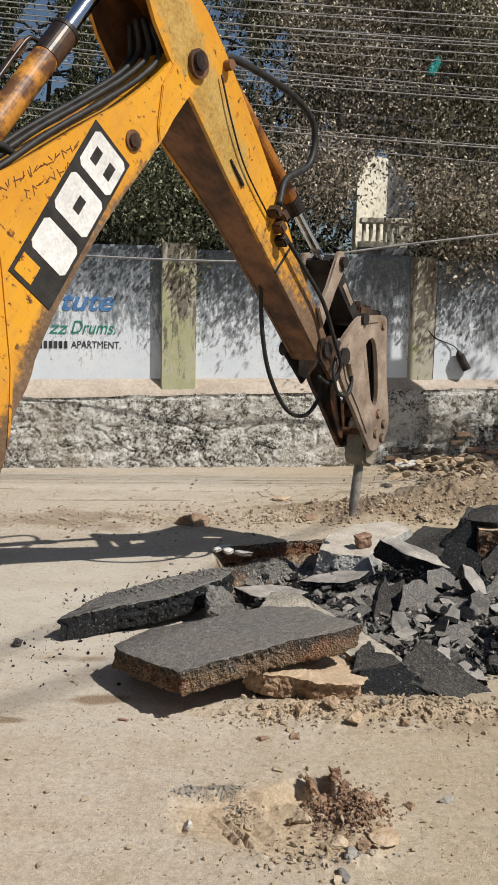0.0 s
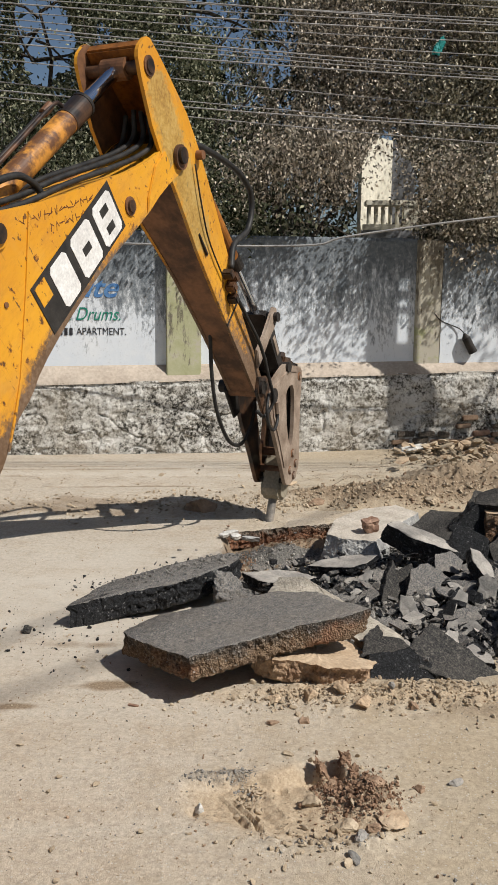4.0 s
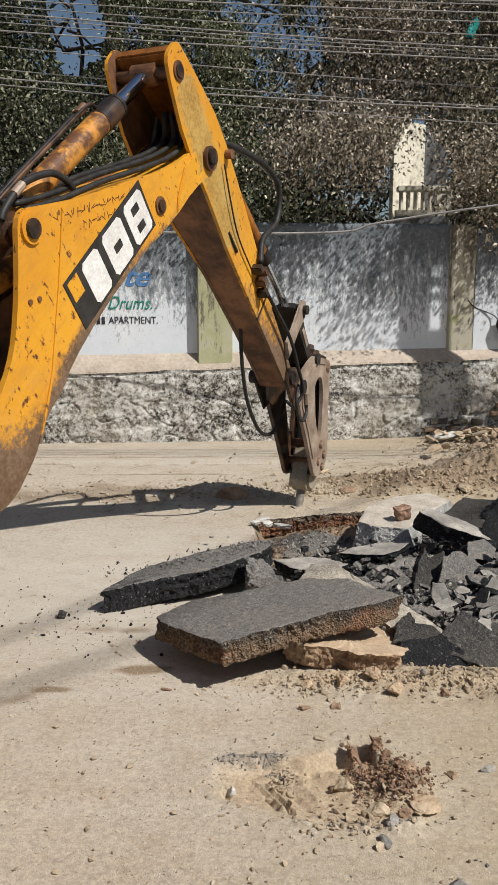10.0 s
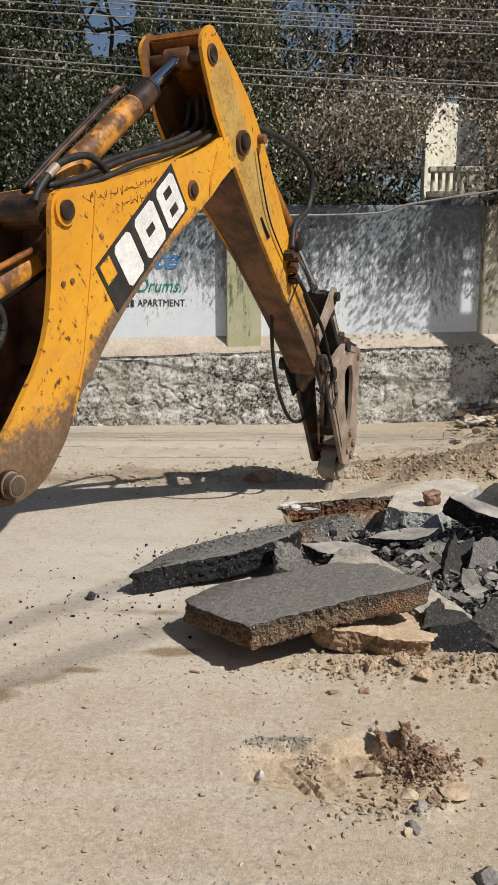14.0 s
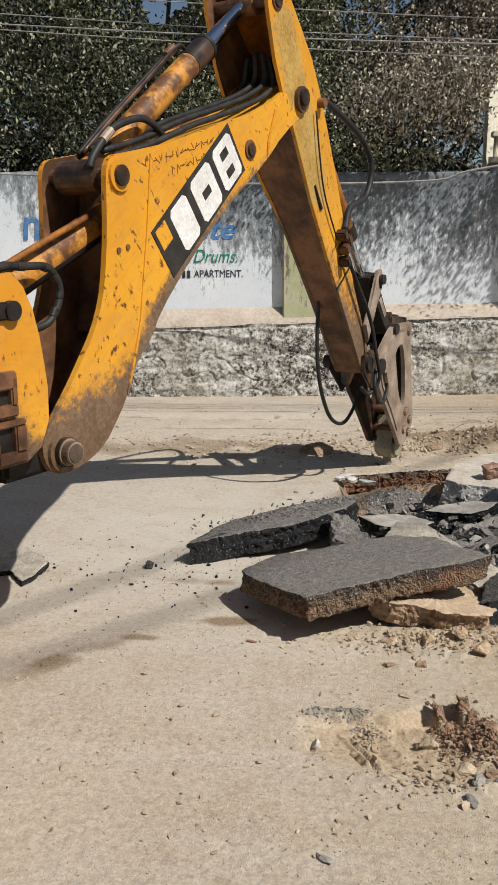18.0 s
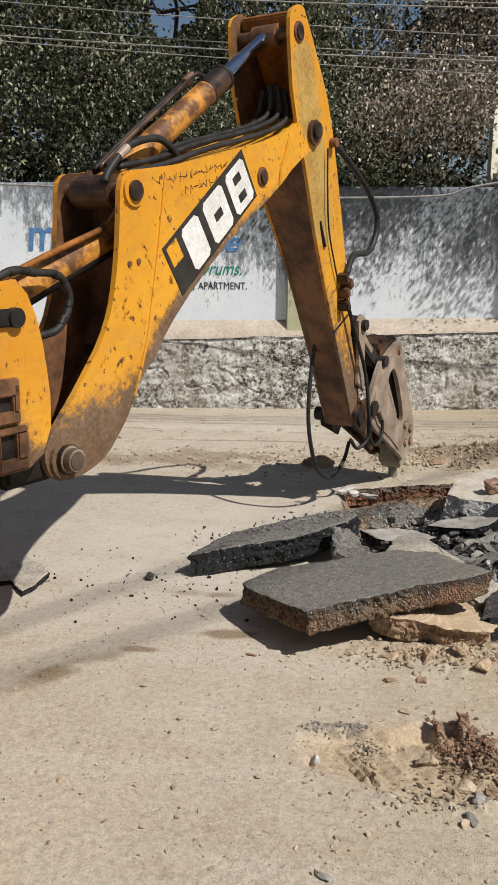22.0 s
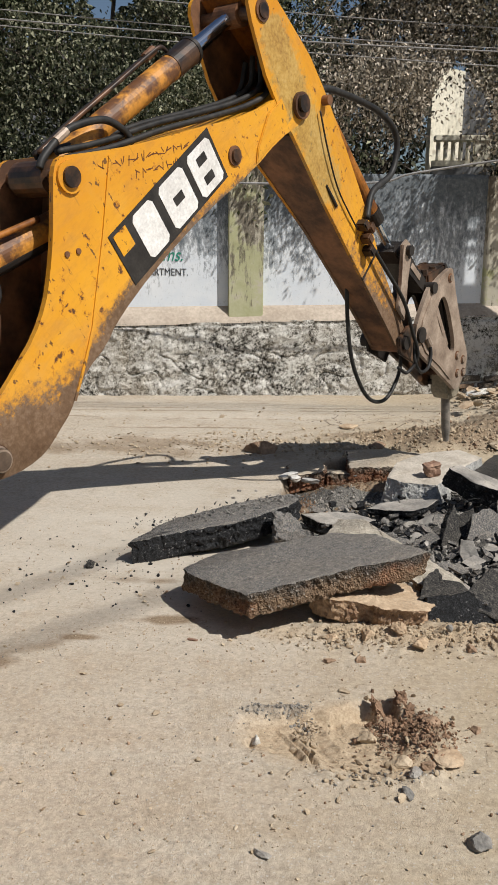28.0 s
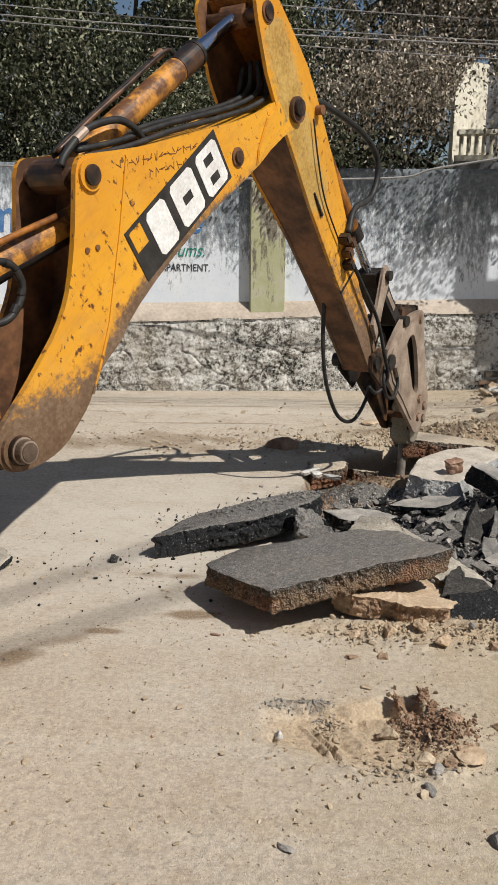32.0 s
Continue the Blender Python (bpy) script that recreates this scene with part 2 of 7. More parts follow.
def mat_yellow():
    """Chipped orange-yellow paint: rust bleeds round the chips, mud and bare steel where it is worn, olive where it is scraped."""
    m, b = start("worn_yellow_paint", 0.42, 0, 0.45)
    n, l = links(m)
    v = coords(m)
    broad, chip, grain = noisy(m, v, 1.6, 5), noisy(m, v, 21, 8, 0.62), noisy(m, v, 60, 5)
    c = ramp(m, broad, (0.35, (0.565, 0.232, 0.012)), (0.65, (0.685, 0.325, 0.020)))
    dirt = noisy(m, coords(m, (3, 3, 9)), 2.2, 8, 0.7)
    fray = noisy(m, v, 26, 8, 0.8)
    c = mix(m, ramp(m, dirt, (0.48, grey(0)), (0.80, grey(0.6))), c, (0.37, 0.165, 0.030))
    film = noisy(m, v, 4.5, 7, 0.7)
    c = mix(m, ramp(m, film, (0.52, grey(0)), (0.74, grey(0.22))), c, (0.50, 0.34, 0.14))
    bruise = maths(m, "ADD", maths(m, "MULTIPLY", chip, 0.75), maths(m, "MULTIPLY", broad, 0.25))
    c = mix(m, ramp(m, bruise, (0.590, grey(0)), (0.622, grey(0.75))), c, (0.34, 0.115, 0.013))
    c = mix(m, ramp(m, bruise, (0.622, grey(0)), (0.640, grey(0.92))), c, (0.075, 0.034, 0.017))
    spots = noisy(m, coords(m, (1, 1, 0.55)), 42, 3, 0.5)
    c = mix(m, ramp(m, spots, (0.665, grey(0)), (0.69, grey(0.85))), c, (0.08, 0.037, 0.02))
    scratch = noisy(m, coords(m, (60, 60, 5)), 1.2, 4, 0.6)
    c = mix(m, ramp(m, scratch, (0.64, grey(0)), (0.70, grey(0.4))), c, (0.30, 0.13, 0.02))
    bare = n.new("ShaderNodeAttribute")
    bare.attribute_name = "scrape"
    olive = maths(m, "ADD", bare.outputs["Fac"], maths(m, "MULTIPLY", maths(m, "SUBTRACT", fray, 0.5), 1.2))
    c = mix(m, ramp(m, olive, (0.45, grey(0)), (0.66, grey(0.72))), c, ramp(m, mix(m, 0.5, film, grain), (0.38, (0.17, 0.115, 0.04)), (0.5, (0.37, 0.265, 0.085)), (0.62, (0.48, 0.37, 0.15))))
    attr = n.new("ShaderNodeAttribute")
    attr.attribute_name = "wear"
    worn = maths(m, "ADD", attr.outputs["Fac"], maths(m, "ADD", maths(m, "MULTIPLY", maths(m, "SUBTRACT", dirt, 0.5), 0.5), maths(m, "MULTIPLY", maths(m, "SUBTRACT", fray, 0.5), 1.1)))
    c = mix(m, ramp(m, worn, (0.30, grey(0)), (0.50, grey(0.65))), c, (0.40, 0.185, 0.03))
    mud = ramp(m, mix(m, 0.5, grain, film), (0.36, (0.070, 0.040, 0.024)), (0.50, (0.122, 0.078, 0.050)), (0.66, (0.205, 0.145, 0.102)))
    c = mix(m, ramp(m, worn, (0.45, grey(0)), (0.60, grey(0.93))), c, mud)
    paint(m, b, c)
    rr = ramp(m, maths(m, "ADD", dirt, maths(m, "MULTIPLY", attr.outputs["Fac"], 0.5)), (0.4, grey(0.34)), (0.75, grey(0.8)))
    l(rr, b.inputs["Roughness"])
    relief(m, b, mix(m, 0.6, chip, grain), 0.14, 0.004)
    return m


def mat_leaf(name, a, b_, c_):
    m, b = start(name, 0.75, 0, 0.2)
    r = island(m)
    col = ramp(m, r, (0.0, tuple(x * 0.8 for x in a)), (0.5, tuple(x * 0.72 for x in b_)), (0.80, c_), (1.0, tuple(min(1, x * 1.25) for x in c_)))
    paint(m, b, col)
    n, l = links(m)
    tr, mx, out = n.new("ShaderNodeBsdfTranslucent"), n.new("ShaderNodeMixShader"), n["Material Output"]
    l(col, tr.inputs["Color"])
    mx.inputs["Fac"].default_value = 0.18
    l(b.outputs["BSDF"], mx.inputs[1])
    l(tr.outputs["BSDF"], mx.inputs[2])
    l(mx.outputs["Shader"], out.inputs["Surface"])
    return m


def mat_whitewash():
    """Old blue-white limewash with black algae that runs down from the top."""
    m, b = start("stained_whitewash", 0.9, 0, 0.15)
    v = coords(m)
    z = axis(m, v, "Z")
    run, blot, grain, fine = noisy(m, coords(m, (1, 1, 0.14)), 9, 10, 0.72), noisy(m, v, 2.2, 10, 0.7), noisy(m, v, 30, 8, 0.75), noisy(m, coords(m, (1, 1, 0.4)), 24, 8, 0.75)
    high = maths(m, "MULTIPLY", maths(m, "SUBTRACT", z, 1.62), 0.50)
    high = maths(m, "ADD", high, maths(m, "MINIMUM", 0.0, maths(m, "MULTIPLY", maths(m, "ADD", axis(m, v, "X"), 2.5), 0.17)))
    a = maths(m, "ADD", maths(m, "ADD", maths(m, "MULTIPLY", run, 0.75), maths(m, "MULTIPLY", blot, 0.55)), maths(m, "ADD", high, maths(m, "MULTIPLY", maths(m, "SUBTRACT", fine, 0.5), 1.3)))
    c = ramp(m, blot, (0.3, (0.62, 0.67, 0.72)), (0.7, (0.75, 0.77, 0.78)))
    c = mix(m, ramp(m, a, (0.545, grey(0)), (0.68, grey(0.62)), (0.88, grey(0.95))), c, ramp(m, grain, (0.3, (0.042, 0.053, 0.062)), (0.7, (0.20, 0.225, 0.245))))
    c = mix(m, ramp(m, grain, (0.58, grey(0)), (0.70, grey(0.6))), c, (0.32, 0.32, 0.30))
    paint(m, b, c)
    relief(m, b, mix(m, 0.5, blot, grain), 0.35, 0.012)
    return m


def mat_plinth():
    """Rubble plinth: patchy white limewash, black moss in broad blots, brown stone bare towards the foot and past the last pillar."""
    m, b = start("mossy_plinth", 0.95, 0, 0.15)
    n, l = links(m)
    v = coords(m)
    wide, blot, mid, fine, grain = noisy(m, coords(m, (1, 1, 0.75)), 1.7, 6, 0.6), noisy(m, v, 6.0, 12, 0.76), noisy(m, coords(m, (1, 1, 1.3)), 11, 10, 0.8), noisy(m, v, 30, 10, 0.78), noisy(m, v, 75, 6, 0.8)
    a = maths(m, "ADD", maths(m, "ADD", maths(m, "MULTIPLY", blot, 0.34), maths(m, "MULTIPLY", fine, 0.48)), maths(m, "MULTIPLY", wide, 0.18))
    c = ramp(m, a, (0.430, (0.022, 0.020, 0.017)), (0.458, (0.085, 0.079, 0.067)), (0.480, (0.29, 0.275, 0.24)), (0.502, (0.54, 0.52, 0.47)), (0.545, (0.74, 0.72, 0.67)))
    c = mix(m, ramp(m, noisy(m, v, 1.3, 6), (0.45, grey(0)), (0.70, grey(0.55))), c, (0.40, 0.345, 0.265))
    past = maths(m, "MULTIPLY", ramp(m, maths(m, "MULTIPLY", axis(m, v, "X"), 0.2), (0.30, grey(0)), (0.60, grey(1))), 0.22)
    bare = maths(m, "ADD", maths(m, "ADD", maths(m, "MULTIPLY", axis(m, v, "Z"), -1.25), past), maths(m, "MULTIPLY", mix(m, 0.5, blot, mid), 2.6))
    stone = ramp(m, fine, (0.32, (0.08, 0.050, 0.034)), (0.5, (0.25, 0.17, 0.11)), (0.68, (0.45, 0.345, 0.245)))
    c = mix(m, ramp(m, bare, (1.065, grey(0)), (1.165, grey(0.82))), c, stone)
    cell = n.new("ShaderNodeTexVoronoi")
    cell.feature = "DISTANCE_TO_EDGE"
    cell.inputs["Scale"].default_value = 4.2
    bent = n.new("ShaderNodeVectorMath")
    l(coords(m, (0.7, 1, 1.5)), bent.inputs[0])
    l(mix(m, 0.75, mid, (0.0, 0.0, 0.0)), bent.inputs[1])
    l(bent.outputs["Vector"], cell.inputs["Vector"])
    gap = maths(m, "MULTIPLY", ramp(m, cell.outputs["Distance"], (0.004, grey(1)), (0.03, grey(0))), ramp(m, maths(m, "ADD", bare, maths(m, "MULTIPLY", wide, 0.5)), (1.30, grey(0)), (1.5, grey(0.9))))
    c = mix(m, gap, c, (0.055, 0.042, 0.032))
    paint(m, b, c)
    relief(m, b, maths(m, "SUBTRACT", mix(m, 0.5, a, grain), maths(m, "MULTIPLY", gap, 0.5)), 1.0, 0.035)
    return m


M_GROUND, M_ASPHALT, M_ASPHALT_DUSTY, M_CUT = mat_ground(), mat_asphalt(), mat_asphalt("dusty_asphalt", 0.48), mat_cut()
M_YELLOW = mat_yellow()
M_PRIMER = mat_two("dirty_brown_steel", (0.070, 0.032, 0.016), (0.23, 0.105, 0.046), 6, 0.6, 0.4, 0.005, 7, 0.0, 0.45, (0.40, 0.62))
M_GREASE = mat_two("greasy_brown_steel", (0.02, 0.014, 0.011), (0.13, 0.065, 0.033), 7, 0.4, 0.2, 0.003, 6, 0.2, 0.5, (0.42, 0.62))
M_RUSTY = mat_two("rusty_orange_steel", (0.10, 0.035, 0.012), (0.36, 0.135, 0.02), 6, 0.6, 0.3, 0.004, 8)
M_RAM = mat_two("worn_yellow_ram_paint", (0.12, 0.052, 0.022), (0.50, 0.22, 0.035), 11, 0.5, 0.4, 0.004, 4, 0.0, 0.4, (0.42, 0.58))
M_EDGE = mat_cut("road_edge_soil", (0.19, 0.085, 0.045), (0.34, 0.19, 0.115), (0.13, 0.105, 0.08))
M_TAR = mat_tar()
M_BLOCKTOP = mat_two("dusty_concrete_top", (0.38, 0.335, 0.275), (0.56, 0.505, 0.43), 7, 0.9, 0.8, 0.015, 9)
M_SANDGREY = mat_two("crumbling_grey_sand", (0.31, 0.275, 0.218), (0.54, 0.482, 0.392), 14, 0.95, 1.0, 0.03, 5)
M_CUTSAND = mat_two("sandy_broken_edge", (0.235, 0.145, 0.088), (0.45, 0.318, 0.205), 16, 0.95, 1.0, 0.02, 4)
M_BLUEGREY = mat_two("blue_grey_concrete", (0.27, 0.27, 0.262), (0.47, 0.46, 0.43), 13, 0.9, 1.0, 0.025, 5)
M_CEMENT = mat_two("white_cement", (0.46, 0.44, 0.40), (0.64, 0.62, 0.57), 9, 0.9, 0.6, 0.01, 8)
M_STEEL = mat_two("bare_brown_steel", (0.20, 0.142, 0.102), (0.42, 0.33, 0.255), 7, 0.5, 0.25, 0.003, 10, 0.15, 0.5)
M_PIN = mat_two("worn_brown_pin_steel", (0.085, 0.058, 0.042), (0.20, 0.145, 0.105), 9, 0.5, 0.25, 0.003, 10, 0.2, 0.5)
M_HEAD = mat_two("dusty_olive_steel", (0.20, 0.175, 0.125), (0.33, 0.285, 0.21), 7, 0.6, 0.25, 0.003, 8, 0.1, 0.4)
M_DARK = mat_two("grimy_dark_steel", (0.016, 0.014, 0.013), (0.045, 0.038, 0.033), 7, 0.5, 0.25, 0.003, 8, 0.3)
M_CHISEL = mat_two("worn_chisel_steel", (0.17, 0.155, 0.135), (0.34, 0.30, 0.25), 14, 0.5, 0.2, 0.002, 8, 0.3)
M_CHROME, _b = start("chrome_rod", 0.12, 1.0, 0.5)
_b.inputs["Base Color"].default_value = (0.62, 0.68, 0.76, 1)
M_RUBBER = mat_two("black_rubber_hose", (0.012, 0.012, 0.012), (0.035, 0.033, 0.03), 20, 0.55, 0.15, 0.002, 5)
M_BLACK = mat_two("black_decal", (0.022, 0.020, 0.018), (0.045, 0.040, 0.036), 12, 0.5, 0.05, 0.001, 8)
M_WHITE = mat_two("white_decal", (0.62, 0.60, 0.57), (0.80, 0.79, 0.76), 9, 0.5, 0.05, 0.001, 9)
M_INK = mat_two("brown_marker_ink", (0.10, 0.035, 0.015), (0.16, 0.06, 0.02), 20, 0.7, 0.0, 0.001)
M_WASH, M_PLINTH = mat_whitewash(), mat_plinth()
M_LEDGE = mat_two("sandy_mortar_ledge", (0.38, 0.315, 0.25), (0.50, 0.425, 0.345), 3, 0.95, 0.4, 0.01, 10)
def mat_pillar(name, bare_from):
    """Faded yellow-green paint, bare and stained black towards the top in runs."""
    m, b = start(name, 0.9, 0, 0.15)
    v = coords(m)
    z = axis(m, v, "Z")
    run, blot, grain = noisy(m, coords(m, (1, 1, 0.2)), 9, 8, 0.7), noisy(m, v, 3.5, 8, 0.7), noisy(m, v, 40, 5)
    c = ramp(m, blot, (0.35, (0.37, 0.37, 0.21)), (0.65, (0.50, 0.49, 0.33)))
    bare = maths(m, "ADD", maths(m, "MULTIPLY", blot, 1.3), maths(m, "MULTIPLY", z, 0.16))
    c = mix(m, ramp(m, bare, (bare_from, grey(0)), (bare_from + 0.12, grey(0.85))), c, (0.46, 0.42, 0.35))
    a = maths(m, "ADD", maths(m, "ADD", maths(m, "MULTIPLY", run, 1.0), maths(m, "MULTIPLY", blot, 0.4)), maths(m, "MULTIPLY", z, 0.14))
    c = mix(m, ramp(m, a, (0.93, grey(0)), (1.10, grey(0.85))), c, ramp(m, grain, (0.3, (0.05, 0.045, 0.035)), (0.7, (0.20, 0.17, 0.13))))
    paint(m, b, c)
    relief(m, b, mix(m, 0.5, blot, grain), 0.4, 0.008)
    return m


M_CREAM, M_CREAM_BARE = mat_pillar("faded_yellow_green_paint", 0.86), mat_pillar("flaked_yellow_green_paint", 0.66)
M_SOIL = mat_two("red_brown_soil", (0.18, 0.108, 0.066), (0.33, 0.212, 0.136), 7, 0.95, 0.8, 0.03, 6)
M_CLOD = mat_two("brown_clod", (0.21, 0.135, 0.085), (0.37, 0.26, 0.175), 9, 0.95, 0.8, 0.02, 5)
M_DUSTCLOD = mat_two("dusty_clod", (0.32, 0.245, 0.16), (0.48, 0.39, 0.28), 9, 0.95, 0.8, 0.02, 5)
M_SAND = mat_two("sandy_stone", (0.365, 0.258, 0.163), (0.53, 0.408, 0.280), 7, 0.9, 0.7, 0.015, 9)
M_CONCRETE = mat_two("pale_concrete", (0.23, 0.215, 0.195), (0.42, 0.385, 0.335), 9, 0.9, 0.6, 0.015, 9)
M_STONE = mat_two("grey_stone", (0.13, 0.125, 0.115), (0.31, 0.288, 0.255), 9, 0.85, 0.8, 0.015, 6)
M_BRICK = mat_two("red_brick", (0.17, 0.09, 0.06), (0.36, 0.235, 0.165), 9, 0.9, 0.5, 0.01, 6)
M_BARK = mat_two("grey_bark", (0.045, 0.036, 0.028), (0.12, 0.10, 0.08), 8, 0.95, 0.8, 0.03, 5)
M_WIRE = mat_two("weathered_cable", (0.20, 0.195, 0.19), (0.34, 0.33, 0.32), 10, 0.6, 0.1, 0.002)
M_HOUSE = mat_two("cream_house_paint", (0.66, 0.62, 0.50), (0.78, 0.74, 0.62), 1.5, 0.9, 0.2, 0.01, 12)
M_SLATE = mat_two("mottled_grey_masonry", (0.16, 0.165, 0.175), (0.25, 0.255, 0.265), 2.0, 0.9, 0.2, 0.01, 10)
M_BLUE = mat_two("blue_sign_paint", (0.05, 0.15, 0.36), (0.12, 0.25, 0.45), 12, 0.85, 0.1, 0.002, 6)
M_GREEN = mat_two("green_sign_paint", (0.01, 0.17, 0.12), (0.04, 0.27, 0.19), 12, 0.85, 0.1, 0.002, 6)
M_SIGN = mat_two("black_sign_paint", (0.015, 0.015, 0.02), (0.06, 0.06, 0.065), 12, 0.85, 0.1, 0.002, 6)
M_TEAL = mat_two("teal_plastic", (0.0, 0.13, 0.12), (0.02, 0.27, 0.25), 12, 0.5, 0.1, 0.002)
M_LEAF = mat_leaf("dusty_leaves", (0.055, 0.051, 0.037), (0.36, 0.315, 0.245), (0.60, 0.53, 0.43))
M_LEAF2 = mat_leaf("green_dusty_leaves", (0.030, 0.040, 0.018), (0.105, 0.118, 0.060), (0.31, 0.31, 0.21))
M_LEAF4 = mat_leaf("pale_dry_leaves", (0.08, 0.077, 0.047), (0.30, 0.275, 0.19), (0.60, 0.55, 0.42))
# near-black: the shade seen through the front crowns is put into this colour
M_LEAF3 = mat_leaf("shade_dark_far_leaves", (0.015, 0.019, 0.010), (0.030, 0.036, 0.020), (0.068, 0.072, 0.046))


# ---- mesh helpers ----
def mesh_of(name, verts, faces, material, smooth=False, slots=()):
    me = bpy.data.meshes.new(name)
    me.from_pydata([tuple(v) for v in verts], [], [tuple(f) for f in faces])
    me.materials.append(material)
    for s in slots:
        me.materials.append(s)
    if smooth:
        me.polygons.foreach_set("use_smooth", [True] * len(me.polygons))
    me.update()
    return me


def part(name, bm, material, parent=None, label="", smooth=False):
    """Link a bmesh (or a mesh) as one object under a thing."""
    if isinstance(bm, bmesh.types.BMesh):
        bmesh.ops.recalc_face_normals(bm, faces=bm.faces)
        me = bpy.data.meshes.new(name)
        bm.to_mesh(me)
        bm.free()
        me.materials.append(material)
        if smooth:
            me.polygons.foreach_set("use_smooth", [True] * len(me.polygons))
    else:
        me = bm
    ob = new(name, me)
    if parent:
        ob.parent = parent
    return tagged(ob, label)


def add_box(bm, lo, hi, m=None, bevel=0.0):
    vs = [bm.verts.new((x, y, z)) for x in (lo[0], hi[0]) for y in (lo[1], hi[1]) for z in (lo[2], hi[2])]
    fs = [bm.faces.new([vs[i] for i in f]) for f in ((0, 1, 3, 2), (4, 6, 7, 5), (0, 4, 5, 1), (2, 3, 7, 6), (0, 2, 6, 4), (1, 5, 7, 3))]
    if bevel:
        es = {e for f in fs for e in f.edges}
        r = bmesh.ops.bevel(bm, geom=list(es), offset=bevel, segments=2, affect="EDGES")
        vs = list({v for f in r["faces"] for v in f.verts} | {v for v in vs if v.is_valid})
    if m is not None:
        bmesh.ops.transform(bm, matrix=m, verts=[v for v in vs if v.is_valid])
    return bm


def box(lo, hi, m=None, bevel=0.0):
    return add_box(bmesh.new(), lo, hi, m, bevel)


def add_plate(bm, poly, y0, y1, bevel=0.0):
    """A polygon in x and z, thick from y0 to y1."""
    a = [bm.verts.new((x, y0, z)) for x, z in poly]
    b = [bm.verts.new((x, y1, z)) for x, z in poly]
    fa, fb = bm.faces.new(a), bm.faces.new(b[::-1])
    n = len(poly)
    for i in range(n):
        bm.faces.new((a[i], b[i], b[(i + 1) % n], a[(i + 1) % n]))
    if bevel:
        bmesh.ops.bevel(bm, geom=list(set(fa.edges) | set(fb.edges)), offset=bevel, segments=2, affect="EDGES")
    return bm


def plate(poly, y0, y1, bevel=0.0):
    return add_plate(bmesh.new(), poly, y0, y1, bevel)


def add_web(bm, line, y0, y1, thick):
    """A bent sheet along a line in x and z, from y0 to y1."""
    pts = [Vector((x, 0, z)) for x, z in line]
    rows = []
    for i, p in enumerate(pts):
        d = (pts[min(i + 1, len(pts) - 1)] - pts[max(i - 1, 0)]).normalized()
        n = Vector((-d.z, 0, d.x)) * thick
        rows.append([bm.verts.new((q.x, y, q.z)) for q, y in ((p, y0), (p, y1), (p + n, y1), (p + n, y0))])
    for a, b in zip(rows, rows[1:]):
        for i in range(4):
            bm.faces.new((a[i], a[(i + 1) % 4], b[(i + 1) % 4], b[i]))
    bm.faces.new(rows[0])
    bm.faces.new(rows[-1][::-1])
    return bm


def add_tube(bm, a, b, r, r2=None, n=20, cap=True):
    a, b = Vector(a), Vector(b)
    m = Matrix.Translation((a + b) / 2) @ (b - a).to_track_quat("Z", "Y").to_matrix().to_4x4()
    bmesh.ops.create_cone(bm, cap_ends=cap, segments=n, radius1=r, radius2=r if r2 is None else r2, depth=(b - a).length, matrix=m)
    return bm


def tube(a, b, r, r2=None, n=20):
    return add_tube(bmesh.new(), a, b, r, r2, n)


def sweep(points, r, n=10, steps=8):
    """A smooth round hose through points."""
    ps = [Vector(p) for p in points]
    ps = [ps[0] * 2 - ps[1]] + ps + [ps[-1] * 2 - ps[-2]]
    line = []
    for i in range(1, len(ps) - 2):
        a, b, c, d = ps[i - 1 : i + 3]
        for k in range(steps):
            t = k / steps
            line.append(0.5 * (2 * b + (c - a) * t + (2 * a - 5 * b + 4 * c - d) * t * t + (3 * b - a - 3 * c + d) * t ** 3))
    line.append(ps[-2])
    bm, rows = bmesh.new(), []
    up = Vector((0.13, 0.97, 0.21))
    for i, p in enumerate(line):
        d = (line[min(i + 1, len(line) - 1)] - line[max(i - 1, 0)]).normalized()
        s = d.cross(up).normalized()
        u = s.cross(d)
        rows.append([bm.verts.new(p + (s * math.cos(k * 2 * math.pi / n) + u * math.sin(k * 2 * math.pi / n)) * r) for k in range(n)])
    for a, b in zip(rows, rows[1:]):
        for k in range(n):
            bm.faces.new((a[k], a[(k + 1) % n], b[(k + 1) % n], b[k]))
    bm.faces.new(rows[0][::-1])
    bm.faces.new(rows[-1])
    return bm


def wear(ob, rule, layer="wear"):
    """Store how worn (or scraped) the paint is, from each vertex's place on its part."""
    me = ob.data
    at = me.attributes.new(layer, "FLOAT", "POINT")
    at.data.foreach_set("value", [max(0.0, min(1.0, rule(v.co))) for v in me.vertices])


# ---- ground ----
PIT = [(-0.09, 5.94), (-0.02, 6.18), (0.15, 6.34), (0.37, 6.47), (0.62, 6.57), (0.86, 6.54), (1.0, 6.42), (1.5, 6.5), (2.7, 6.7), (3.2, 5.4), (2.7, 3.8), (0.75, 3.75), (0.25, 4.3), (-0.16, 4.95), (-0.08, 5.5)]


def inside(px, py, poly):
    """Signed distance to a polygon's outline, positive inside (arrays)."""
    d = np.full(px.shape, 1e9)
    odd = np.zeros(px.shape, bool)
    for (x0, y0), (x1, y1) in zip(poly, poly[1:] + poly[:1]):
        ex, ey = x1 - x0, y1 - y0
        t = np.clip(((px - x0) * ex + (py - y0) * ey) / (ex * ex + ey * ey), 0, 1)
        d = np.minimum(d, np.hypot(px - x0 - t * ex, py - y0 - t * ey))
        odd ^= ((y0 > py) != (y1 > py)) & (px < ex * (py - y0) / (ey if ey else 1e-9) + x0)
    return np.where(odd, d, -d)


